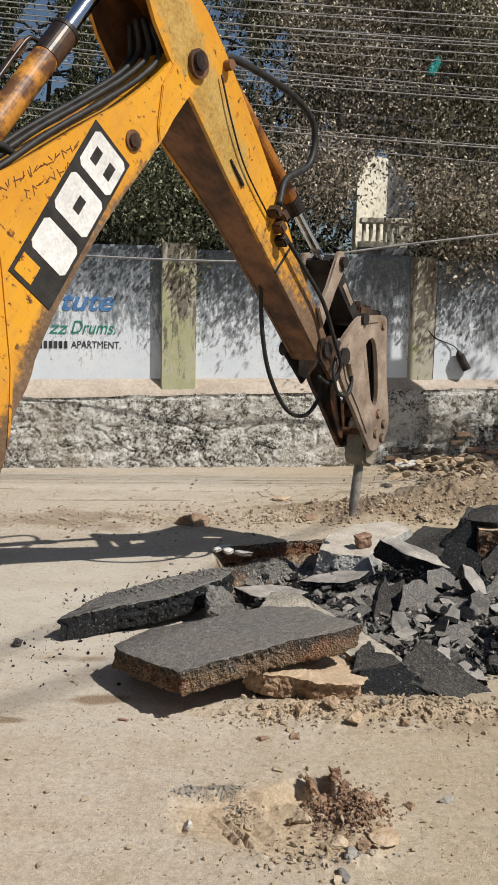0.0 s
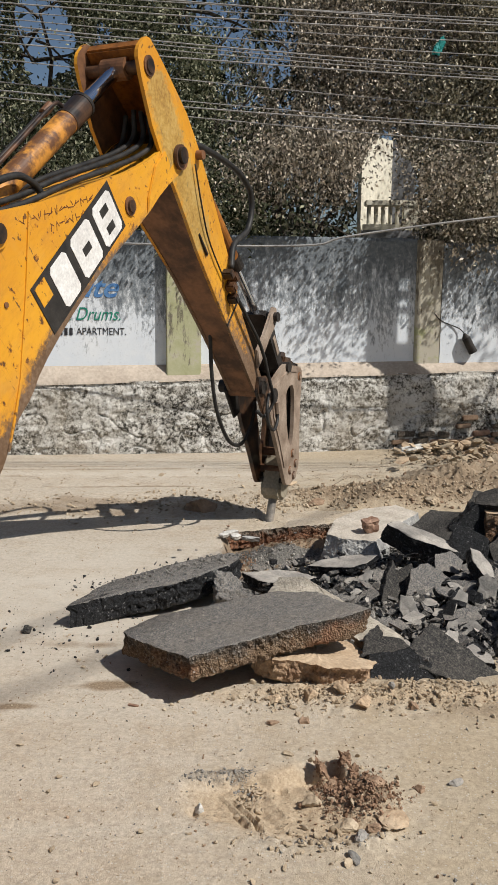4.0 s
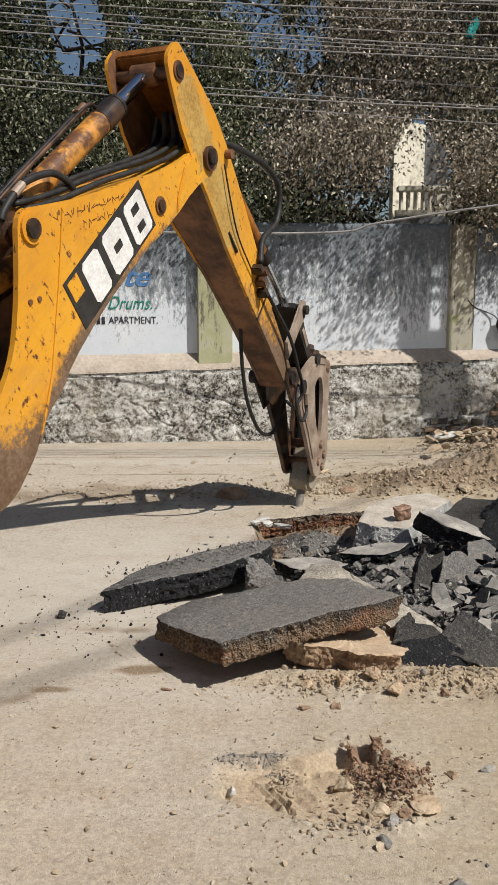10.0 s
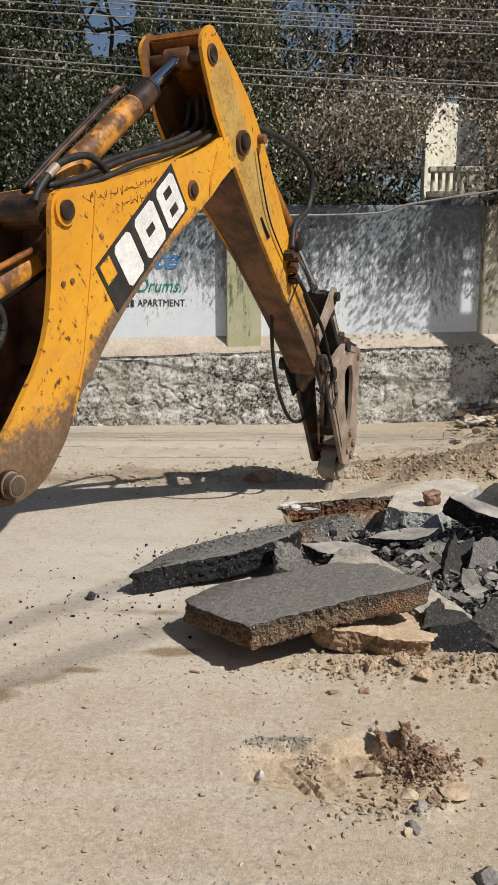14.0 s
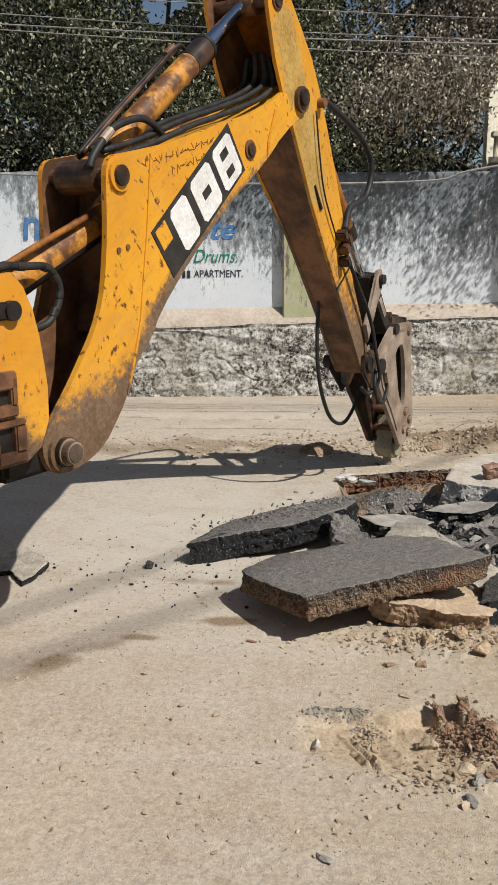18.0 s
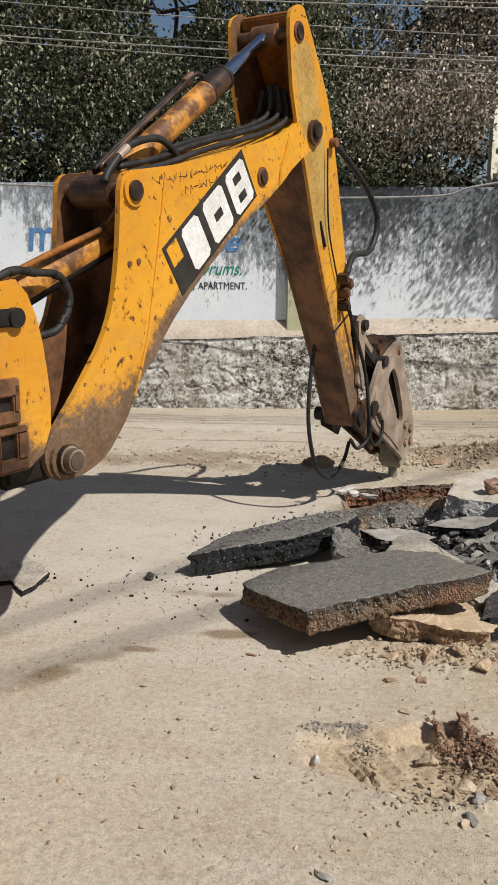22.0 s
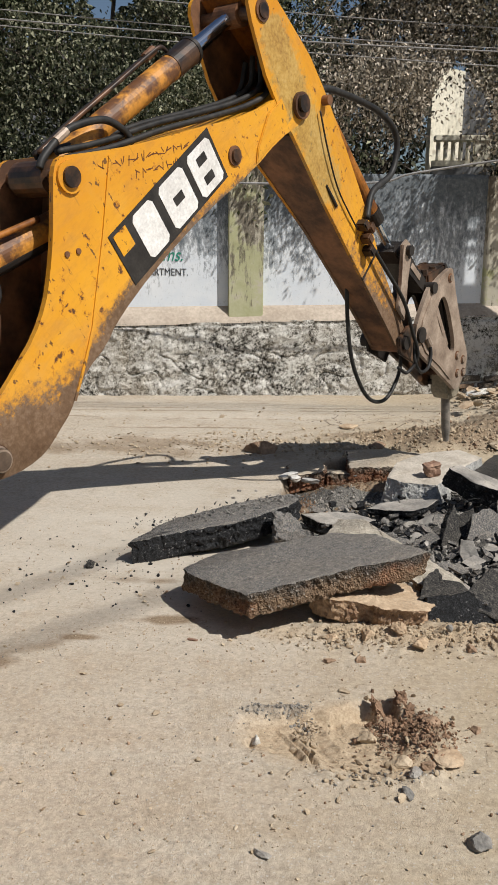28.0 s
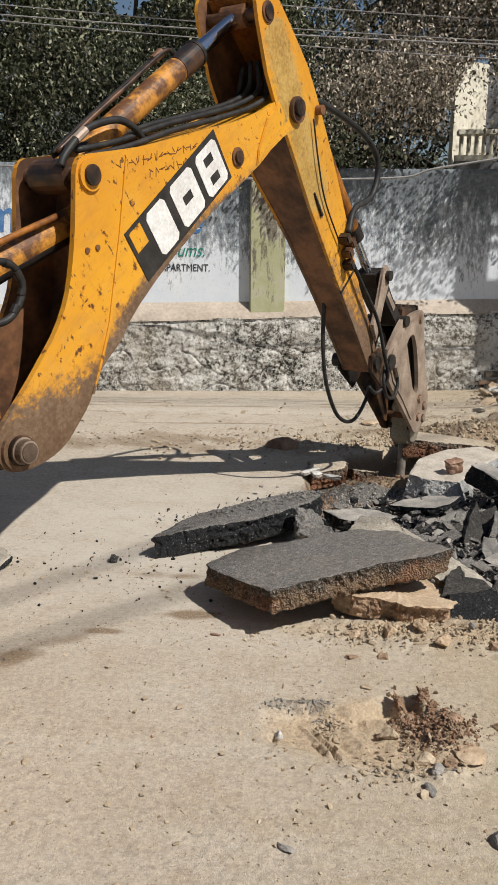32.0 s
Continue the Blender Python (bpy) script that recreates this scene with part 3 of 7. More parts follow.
def wobble(px, py, scale, seed):
    """Cheap smooth noise on arrays, about -1 to 1."""
    g = np.random.default_rng(seed)
    out = np.zeros(px.shape)
    amp = 1.0
    for octave in range(4):
        for _ in range(3):
            a, ph = g.uniform(0, math.tau), g.uniform(0, math.tau)
            out += amp * np.sin((px * math.cos(a) + py * math.sin(a)) * scale * g.uniform(0.7, 1.4) + ph)
        scale, amp = scale * 2.1, amp * 0.55
    return out / 4.0


def bump_at(px, py, x, y, sx, sy, h, turn=0.0):
    c, s = math.cos(turn), math.sin(turn)
    u, v = (px - x) * c + (py - y) * s, -(px - x) * s + (py - y) * c
    return h * np.exp(-((u / sx) ** 2 + (v / sy) ** 2))


def ground_height(px, py):
    near = np.clip((14 - np.hypot(px, py - 5)) / 6, 0, 1)
    z = 0.006 * wobble(px, py, 2.2, 1) + 0.0022 * wobble(px, py, 19, 2) * near
    d = inside(px + 0.03 * wobble(px, py, 9, 3), py + 0.03 * wobble(px, py, 9, 4), PIT)
    z -= 0.15 * np.clip(d / 0.05 + 0.5, 0, 1)
    z += np.clip(d / 0.3 - 0.2, 0, 1) * (0.05 * wobble(px, py, 8, 5) + 0.035 * np.abs(wobble(px, py, 23, 34)) + 0.03 + 0.07 * np.clip(px - 0.9, 0, 1))
    # low bank of dug soil behind the pit
    bank = bump_at(px, py, 1.0, 7.05, 0.75, 0.30, 0.10) + bump_at(px, py, 2.3, 7.5, 1.0, 0.55, 0.13) + bump_at(px, py, 3.3, 8.0, 1.3, 0.9, 0.2)
    bank += bump_at(px, py, 2.6, 9.3, 0.9, 0.5, 0.10)
    z += bank * (0.85 + 0.35 * wobble(px, py, 7, 6)) + bank * 0.22 * np.abs(wobble(px, py, 30, 7)) + 0.12 * bank * wobble(px, py, 75, 35)
    # soft dust along the wall and shallow ruts in front of it
    z -= 0.025 * np.clip((py - 8.4 - 0.115 * px) / 0.8, 0, 1)
    for k, (row, wide) in enumerate(((8.05, 0.05), (8.45, 0.06), (8.62, 0.04), (7.55, 0.05))):
        z -= 0.009 * np.exp(-(((py - row - 0.05 * px - 0.03 * np.sin(px * 1.7 + k)) / wide) ** 2)) * (np.abs(px) < 8)
    z += 0.012 * np.clip((py - 6.5) / 0.4, 0, 1) * (py < 7.6) * np.clip(wobble(px, py, 14, 8), 0, 1)
    # shallow pothole: steep far edge, furrows scraped across its floor, a mound of fresh soil
    jag = np.abs(wobble(px, py, 55, 31))
    h = inside(px + 0.012 * wobble(px, py, 30, 9), py + 0.012 * wobble(px, py, 30, 10), [(-0.20, 2.56), (-0.18, 2.68), (-0.08, 2.71), (0.07, 2.725), (0.14, 2.715), (0.22, 2.77), (0.30, 2.83), (0.39, 2.81), (0.47, 2.66), (0.49, 2.46), (0.40, 2.35), (0.26, 2.30), (0.12, 2.36), (0.0, 2.44), (-0.14, 2.48)])
    slope = np.clip((py - 2.42 + 0.10 * np.clip(px, 0, 0.4)) / 0.26, 0, 1)
    z -= (0.010 + 0.032 * slope) * np.clip(h / 0.030 + 0.3, 0, 1) * np.clip((0.52 - px) / 0.16, 0.12, 1) * np.clip((px + 0.22) / 0.16, 0.1, 1)
    z += 0.005 * np.clip(h / 0.03, 0, 1) * (jag - 0.3 + 0.6 * wobble(px, py, 120, 39))
    for fx, fy, wide, deep in ((-0.010, 2.545, 0.006, 0.014), (0.012, 2.53, 0.006, -0.016), (0.034, 2.52, 0.006, 0.018), (0.052, 2.51, 0.007, -0.016), (0.085, 2.55, 0.018, 0.014), (0.130, 2.60, 0.016, -0.012), (0.185, 2.62, 0.020, 0.012), (0.245, 2.68, 0.016, -0.009)):
        along, across = (px - fx) * 0.42 - (py - fy) * 0.907, (px - fx) * 0.907 + (py - fy) * 0.42
        z -= deep * (0.75 + 0.6 * wobble(px, py, 26, 47)) * np.exp(-((across + 0.008 * wobble(px, py, 22, 32)) / wide) ** 2) * np.clip((0.13 - np.abs(along)) / 0.03, 0, 1)
    # broken near lip with lumps, and a crumbly crust at the far edge
    lip = np.exp(-((py - 2.335 - 0.25 * np.clip(px - 0.42, 0, 1) + 0.01 * wobble(px, py, 25, 40)) / 0.035) ** 2) * np.clip((px - 0.06) / 0.05, 0, 1) * np.clip((0.52 - px) / 0.05, 0, 1)
    z += lip * (0.006 + 0.016 * np.clip(wobble(px, py, 48, 41) + 0.2, 0, 1))
    z += 0.010 * np.exp(-((py - 2.725 - 0.05 * px) / 0.022) ** 2) * np.clip((0.11 - np.abs(px + 0.05)) / 0.03, 0, 1) * np.clip(wobble(px, py, 80, 42) + 0.4, 0, 1.2)
    z -= bump_at(px, py, -0.133, 2.519, 0.014, 0.018, 0.035) + bump_at(px, py, 0.262, 2.745, 0.045, 0.035, 0.030) + bump_at(px, py, 0.345, 2.745, 0.03, 0.03, 0.025)
    z += bump_at(px, py, 0.46, 2.55, 0.060, 0.12, 0.026) * (1 + 0.4 * wobble(px, py, 60, 44))
    z += bump_at(px, py, 0.405, 2.58, 0.10, 0.11, 0.044) * (1 + 0.35 * wobble(px, py, 42, 11) + 0.35 * wobble(px, py, 110, 33))
    z += (bump_at(px, py, 0.308, 2.760, 0.017, 0.045, 0.052, 0.45) + bump_at(px, py, 0.385, 2.770, 0.018, 0.04, 0.050, 0.40)) * (1 + 0.4 * wobble(px, py, 70, 43))
    # pale sandy heap in the pit
    z += bump_at(px, py, 0.36, 4.36, 0.30, 0.16, 0.10, -0.55) + bump_at(px, py, 0.66, 4.00, 0.20, 0.16, 0.10)
    # crumbs along the pit's near side
    z += bump_at(px, py, 0.75, 3.35, 0.75, 0.16, 0.03) * (1 + 0.8 * wobble(px, py, 30, 12))
    return z


def build_ground():
    def spread(lo, hi, step, far):
        a = list(np.arange(lo, hi, step))
        g, left, right = step, [lo], [a[-1]]
        while right[-1] < far:
            g *= 1.32
            right.append(right[-1] + g)
            left.append(left[-1] - g)
        return np.array(left[:0:-1] + a + right[1:])

    def finer(a, lo, hi):
        """Halve the steps between two places."""
        mid = (a[:-1] + a[1:]) / 2
        return np.sort(np.concatenate([a, mid[(mid > lo) & (mid < hi)]]))

    gx, gy = spread(-3.4, 3.4, 0.028, 600), spread(1.3, 10.2, 0.028, 600)
    gx, gy = finer(finer(gx, -0.5, 2.0), -0.25, 0.55), finer(finer(gy, 2.1, 3.5), 2.2, 2.95)
    gy = finer(gy, 3.7, 5.6)
    px, py = np.meshgrid(gx, gy)
    z = ground_height(px, py)
    nx, ny = len(gx), len(gy)
    v = np.stack([px.ravel(), py.ravel(), z.ravel()], 1)
    i = (np.arange(ny - 1)[:, None] * nx + np.arange(nx - 1)[None]).ravel()
    f = np.stack([i, i + 1, i + 1 + nx, i + nx], 1)
    me = bpy.data.meshes.new("ground")
    me.vertices.add(len(v))
    me.vertices.foreach_set("co", v.ravel())
    me.loops.add(f.size)
    me.loops.foreach_set("vertex_index", f.ravel())
    me.polygons.add(len(f))
    me.polygons.foreach_set("loop_start", np.arange(0, f.size, 4))
    me.polygons.foreach_set("use_smooth", [True] * len(f))
    me.update()
    me.validate()
    me.materials.append(M_GROUND)
    # where the bare soil shows: pit walls, bank, pothole
    soil = np.clip(inside(px, py, PIT) / 0.06 + 0.9, 0, 1) * 0.9
    soil = np.maximum(soil, np.clip((bump_at(px, py, 1.0, 7.05, 0.8, 0.34, 1) + bump_at(px, py, 2.5, 7.5, 1.5, 0.8, 1)) * 1.2 - 0.25 + 0.35 * wobble(px, py, 9, 14), 0, 0.75))
    soil = np.maximum(soil, np.clip(bump_at(px, py, 0.405, 2.58, 0.11, 0.11, 1.3) + bump_at(px, py, 0.345, 2.775, 0.06, 0.04, 0.9), 0, 0.9))
    soil = np.maximum(soil, np.clip(bump_at(px, py, 0.9, 3.3, 0.8, 0.25, 0.5) * (1 + wobble(px, py, 12, 16)), 0, 0.5))
    soil = np.maximum(soil, np.clip(bump_at(px, py, -1.2, 6.7, 1.4, 0.42, 0.75) * (0.8 + wobble(px, py, 6, 45)), 0, 0.6))
    fill = np.clip(inside(px, py, PIT) / 0.12 - 0.3 + 0.5 * wobble(px, py, 6, 36), 0, 1) * np.clip((6.05 - py) / 0.2, 0, 1)
    heap = bump_at(px, py, 0.34, 4.42, 0.46, 0.20, 1.8, -0.55) + bump_at(px, py, 0.66, 4.06, 0.26, 0.20, 1.8)
    soil = soil * (1 - np.clip(heap, 0, 1) * 0.9)
    for x, y, sx, sy in ((-0.55, 3.42, 0.16, 0.05), (-0.74, 3.86, 0.16, 0.045), (-0.9, 3.22, 0.12, 0.03)):
        soil = np.maximum(soil, bump_at(px, py, x, y, sx, sy, 1.15) * np.clip(0.75 + 0.5 * wobble(px, py, 20, 17), 0, 1))
    soil = np.maximum(soil, bump_at(px, py, -1.12, 3.02, 0.28, 0.08, 1.1, 0.85) * np.clip(0.75 + 0.5 * wobble(px, py, 20, 46), 0, 1))
    crust = np.clip(bump_at(px, py, -0.05, 2.725, 0.12, 0.025, 1.1, 0.1) * (1 + wobble(px, py, 30, 37)), 0, 0.42)
    sand = np.clip(0.8 * heap + bump_at(px, py, 0.08, 2.58, 0.28, 0.17, 1.2) + bump_at(px, py, 0.25, 2.68, 0.12, 0.10, 1.1) + bump_at(px, py, 0.35, 2.42, 0.2, 0.08, 0.9) + bump_at(px, py, 0.5, 3.32, 0.9, 0.12, 0.7) * (1 + 0.5 * wobble(px, py, 14, 38)), 0, 0.9)
    # ruts darkened through the soil layer: track soil and thin shadow lines together
    for k, (row, wide) in enumerate(((8.05, 0.035), (8.45, 0.045), (8.62, 0.03), (7.55, 0.035), (8.9, 0.04))):
        rut_shade = np.exp(-(((py - row - 0.05 * px - 0.03 * np.sin(px * 1.7 + k)) / wide) ** 2)) * (np.abs(px) < 8)
        soil = np.maximum(soil, rut_shade * np.clip(0.45 + 0.5 * wobble(px, py, 3.0, 60 + k), 0, 0.75))
    dry = np.clip(bump_at(px, py, 1.1, 7.9, 1.1, 0.6, 1.2) + bump_at(px, py, -1.5, 7.8, 1.2, 0.35, 0.5), 0, 1)
    pale = np.clip(bump_at(px, py, -0.75, 4.5, 1.3, 1.3, 1.0) + bump_at(px, py, 0.0, 8.3, 2.5, 0.8, 0.6), 0, 0.9)
    at = me.attributes.new("dust", "FLOAT", "POINT")
    at.data.foreach_set("value", pale.ravel().astype(np.float32))
    at = me.attributes.new("crack", "FLOAT", "POINT")
    at.data.foreach_set("value", dry.ravel().astype(np.float32))
    at = me.attributes.new("sand", "FLOAT", "POINT")
    at.data.foreach_set("value", sand.ravel().astype(np.float32))
    floor_ = np.clip((bump_at(px, py, 0.40, 5.48, 0.30, 0.16, 1.2) + bump_at(px, py, 0.28, 5.20, 0.28, 0.26, 1.1)) * (0.8 + 0.5 * wobble(px, py, 16, 66)), 0, 1)
    fill = np.maximum(fill * (1 - np.clip(heap + floor_, 0, 1)), crust)
    at = me.attributes.new("gravel", "FLOAT", "POINT")
    at.data.foreach_set("value", fill.ravel().astype(np.float32))
    at = me.attributes.new("soil", "FLOAT", "POINT")
    at.data.foreach_set("value", soil.ravel().astype(np.float32))
    tagged(new("ground", me), "dusty tan road with a broken-open pit and pothole", "ground", kind="structure")


build_ground()


# ---- boundary wall ----
WALL = pose(0, 9.53, 0, 0, 0, 6.56)


def grid_sheet(u0, u1, v0, v1, nu, nv, place):
    """A sheet of quads; place(u, v) gives each vertex."""
    vs = [place(u0 + (u1 - u0) * i / nu, v0 + (v1 - v0) * j / nv) for j in range(nv + 1) for i in range(nu + 1)]
    fs = [(j * (nu + 1) + i, j * (nu + 1) + i + 1, (j + 1) * (nu + 1) + i + 1, (j + 1) * (nu + 1) + i) for j in range(nv) for i in range(nu)]
    return vs, fs


def wall_panel(name, x0, x1, top, face, material, label):
    """A length of rendered wall, 0.22 thick, with an uneven face and a worn top."""
    def front(u, v):
        r = noise.noise(Vector((u * 2.3, v * 2.3, 3))) * 0.0025 + noise.noise(Vector((u * 9, v * 9, 7))) * 0.001
        t = top + 0.012 * noise.noise(Vector((u * 3, 0, 1))) if v > top - 0.01 else v
        return (u, face + r, t)
    n = max(6, int((x1 - x0) / 0.05))
    vs, fs = grid_sheet(x0, x1, 0.74, top, n, 34, front)
    k = len(vs)
    row = 34 * (n + 1)
    vs += [(x, face + 0.22, z) for x, y, z in vs[row : row + n + 1]] + [(x, face + 0.22, 0.0) for x, y, z in vs[row : row + n + 1]]
    fs += [(row + i, row + i + 1, k + i + 1, k + i) for i in range(n)] + [(k + i, k + i + 1, k + n + 2 + i, k + n + 1 + i) for i in range(n)]
    ob = part(name, mesh_of(name, vs, fs, material, True), material, None, label)
    ob.matrix_world = WALL
    return tagged(ob, label, "wall", kind="structure")


def build_wall():
    wall_panel("wall_1", -9.0, -4.42, 2.45, 0.10, M_WASH, "stained whitewashed boundary wall with black algae streaks")
    wall_panel("wall_2", -4.30, -0.83, 2.44, 0.15, M_WASH, "whitewashed boundary wall with painted sign and algae streaks")
    wall_panel("wall_3", -0.44, 2.05, 2.41, 0.15, M_WASH, "bluish whitewashed boundary wall with leaf shadows and algae")
    wall_panel("wall_4", 2.36, 9.0, 2.37, 0.12, M_WASH, "weathered whitewashed boundary wall beyond a pillar")
    for k, (x0, x1, top, face) in enumerate(((-4.42, -4.30, 2.47, 0.06), (-0.83, -0.44, 2.47, 0.045), (2.05, 2.36, 2.40, 0.115))):
        ob = part(f"pillar_{k + 1}", box((x0, face, 0.70), (x1, 0.36, top), None, 0.012), M_CREAM_BARE if k == 2 else M_CREAM)
        ob.matrix_world = WALL
        tagged(ob, "faded yellow-green painted wall pillar with dark stains", "pillar", kind="structure")

    def front(u, v):
        d = 0.025 * noise.noise(Vector((u * 2.1, v * 3, 0))) + 0.020 * noise.noise(Vector((u * 6.5, v * 9, 4))) + 0.011 * noise.noise(Vector((u * 17, v * 24, 9))) + 0.007 * noise.noise(Vector((u * 42, v * 48, 2)))
        d += 0.022 * max(0.0, 0.07 - abs(noise.noise(Vector((u * 3.1, v * 4.4, 13))))) / 0.07 * (v < 0.45)
        return (u, d - 0.02 + 0.03 * (v > 0.75), v * (0.825 + 0.03 * max(-4, min(4, u))) / 0.80)
    vs, fs = grid_sheet(-5.6, 5.2, -0.12, 0.80, 900, 76, front)
    ob = part("plinth", mesh_of("plinth", vs, fs, M_PLINTH, True), M_PLINTH)
    ob.matrix_world = WALL
    tagged(ob, "rough black-and-white mossy rubble plinth of the wall", "plinth", kind="structure")

    def top(u, v):
        s = noise.noise(Vector((u * 1.4, v * 9, 2))) * 0.010 + noise.noise(Vector((u * 8, v * 30, 5))) * 0.004
        w = max(-4, min(4, u))
        return (u, 0.002 + v * 0.17 + s, (0.81 + 0.03 * w) * (1 - v ** 0.8) + (1.0 + 0.014 * w) * v ** 0.8 + s)
    vs, fs = grid_sheet(-9, 9, 0, 1, 360, 6, top)
    ob = part("ledge", mesh_of("ledge", vs, fs, M_LEDGE, True), M_LEDGE)
    ob.matrix_world = WALL
    tagged(ob, "sloping sandy mortar ledge on the plinth", "ledge", kind="structure")


build_wall()
plinth = bpy.data.objects["plinth"]
gb = random.Random(19)
for row, (z, x0, x1) in enumerate(((0.33, 2.38, 3.5), (0.235, 2.02, 3.6), (0.14, 1.72, 3.6), (0.05, 1.6, 3.7))):
    x = x0 + 0.06 * row
    while x < x1:
        w = gb.uniform(0.13, 0.24)
        if gb.random() < 0.72:
            part("brick", box((0, -0.035 - gb.uniform(0, 0.035), 0), (w, 0.06, gb.uniform(0.05, 0.08)), pose(x, 0, z, gb.uniform(-4, 4), gb.uniform(-5, 5), gb.uniform(-4, 4)), 0.009), gb.choice((M_BRICK, M_CLOD, M_EDGE)), plinth)
        x += w + gb.uniform(0.015, 0.05)


def lettering(name, words, size, x, z, material, wide, slant=0.0, label=""):
    cu = bpy.data.curves.new(name, "FONT")
    cu.body, cu.size, cu.shear, cu.extrude, cu.offset = words, size, slant, 0.0012, 0.006 if size > 0.25 else 0.0
    ob = new("tmp", cu)
    me = bpy.data.meshes.new_from_object(ob.evaluated_get(bpy.context.evaluated_depsgraph_get()))
    bpy.data.objects.remove(ob)
    me.materials.clear()
    me.materials.append(material)
    k = wide / max(v.co.x for v in me.vertices)
    for v in me.vertices:
        v.co.x *= k
    t = new(name, me)
    t.matrix_world = WALL @ pose(x, 0.1455, z, 90, 0, 0)
    return tagged(t, label, "lettering")


lettering("wall_lettering", "tute", 0.31, -1.945, 1.715, M_BLUE, 0.60, 0.35, "blue hand-painted italic letters on the wall")
lettering("wall_lettering", "Ke", 0.21, -3.725, 1.452, M_GREEN, 0.24, 0.3, "green hand-painted italic letters on the wall")
lettering("wall_lettering", "m", 0.52, -3.725, 1.715, M_BLUE, 0.33, 0.12, "large blue hand-painted letter on the wall")
lettering("wall_lettering", "zz", 0.20, -2.066, 1.452, M_GREEN, 0.22, 0.35, "green hand-painted italic letters on the wall")
lettering("wall_lettering", "Drums.", 0.205, -1.832, 1.458, M_GREEN, 0.50, 0.35, "green hand-painted italic letters on the wall")
lettering("wall_lettering", "APARTMENT.", 0.112, -1.819, 1.298, M_SIGN, 0.545, 0.0, "small black painted capitals on the wall")
bars = bmesh.new()
for k in range(6):
    add_box(bars, (-2.17 + k * 0.055, 0.1435, 1.292), (-2.135 + k * 0.055, 0.1465, 1.37))
o_ = part("painted_bars", bars, M_SIGN)
o_.matrix_world = WALL
tagged(o_, "row of short black painted strokes on the wall", "lettering")


# ---- rubble ----
def slab_mesh(name, outline, thick, seed, top_mat, side_mat, rough=0.007, drop=0.0, step=0.017, grain=0.003):
    """A broken slab: ragged edges, a chipped rim, craggy sides in which single stones stand out, a grainy top."""
    g = random.Random(seed)
    span = max(max(p[k] for p in outline) - min(p[k] for p in outline) for k in (0, 1))
    rough = min(rough, span * 0.07)
    line, plain = [], []
    n = len(outline)
    off = Vector((seed * 1.37, seed * 0.71, 0))
    for i in range(n):
        a, b = Vector((*outline[i], 0)), Vector((*outline[(i + 1) % n], 0))
        k = max(1, int((b - a).length / step))
        for j in range(k):
            p = a.lerp(b, j / k)
            q = noise.noise_vector(p * 8 + off) * rough * 1.7 + noise.noise_vector(p * 27 + off) * rough * 1.2
            line.append((p.x + q.x + g.uniform(-1, 1) * rough * 0.35, p.y + q.y + g.uniform(-1, 1) * rough * 0.35))
            plain.append((p.x + q.x * 0.5, p.y + q.y * 0.5))
    m = len(line)
    cx, cy = sum(p[0] for p in line) / m, sum(p[1] for p in line) / m
    vs, fs, mats = [], [], []
    rows = max(3, int(thick / 0.013))
    for k in range(rows + 1):
        lv = -k / rows
        lean = noise.noise(Vector((seed * 0.37, k * 0.9, 2))) * rough * 0.8 - drop * k / rows - (0.012 if k == rows else 0)
        keep = max(0.0, 1 - k / rows * 2.2)
        for (x, y), (x0, y0) in zip(line, plain):
            x, y = x0 + (x - x0) * keep, y0 + (y - y0) * keep
            d = Vector((x - cx, y - cy))
            d.normalize()
            q = Vector((x, y, lv * thick))
            if k == 0:
                zz = -min(0.35 * thick / rows + 0.004, 0.0015 + rough * 0.9 * max(0.0, noise.noise(q * 31 + off) + 0.15))
                j = 0.0
            else:
                stones = 0.42 - noise.voronoi(q * 38 + off)[0][0] if thick > 0.05 else g.uniform(-0.4, 0.4)
                j = lean + noise.noise(q * 11 + off) * rough * 2.0 + stones * rough * 2.6 + g.uniform(-0.5, 0.5) * rough
                zz = lv * thick + g.uniform(-1, 1) * min(0.005, thick * 0.05)
            vs.append((x + d.x * j, y + d.y * j, zz))
    for k in range(rows):
        for i in range(m):
            a, b, c, d = k * m + i, k * m + (i + 1) % m, (k + 1) * m + (i + 1) % m, (k + 1) * m + i
            fs += [(b, a, d), (b, d, c)] if g.random() < 0.5 else [(a, d, c), (b, a, c)]
            mats += [1, 1]
    nside = len(fs)
    base = len(vs)
    vs += vs[:m]
    for s in (1 - min(0.10, 0.016 / span), 0.90, 0.78, 0.62, 0.42, 0.2):
        k0 = len(vs)
        for x, y in line:
            q = Vector((cx + (x - cx) * s, cy + (y - cy) * s, 0))
            vs.append((q.x, q.y, 0.007 * noise.noise(q * 6 + off) + grain * noise.noise(q * 30 + off) + grain * 0.8 * noise.noise(q * 75 + off)))
        for i in range(m):
            fs.append((base + i, base + (i + 1) % m, k0 + (i + 1) % m, k0 + i))
            mats.append(0)
        base = k0
    vs.append((cx, cy, 0))
    for i in range(m):
        fs.append((base + i, base + (i + 1) % m, len(vs) - 1))
        mats.append(0)
    ntop = len(fs)
    low = rows * m
    vs.append((cx, cy, -thick))
    for i in range(m):
        fs.append((low + (i + 1) % m, low + i, len(vs) - 1))
        mats.append(1)
    me = mesh_of(name, vs, fs, top_mat, False, (side_mat,))
    me.polygons.foreach_set("material_index", mats)
    me.polygons.foreach_set("use_smooth", [nside <= i < ntop for i in range(len(fs))])
    return me


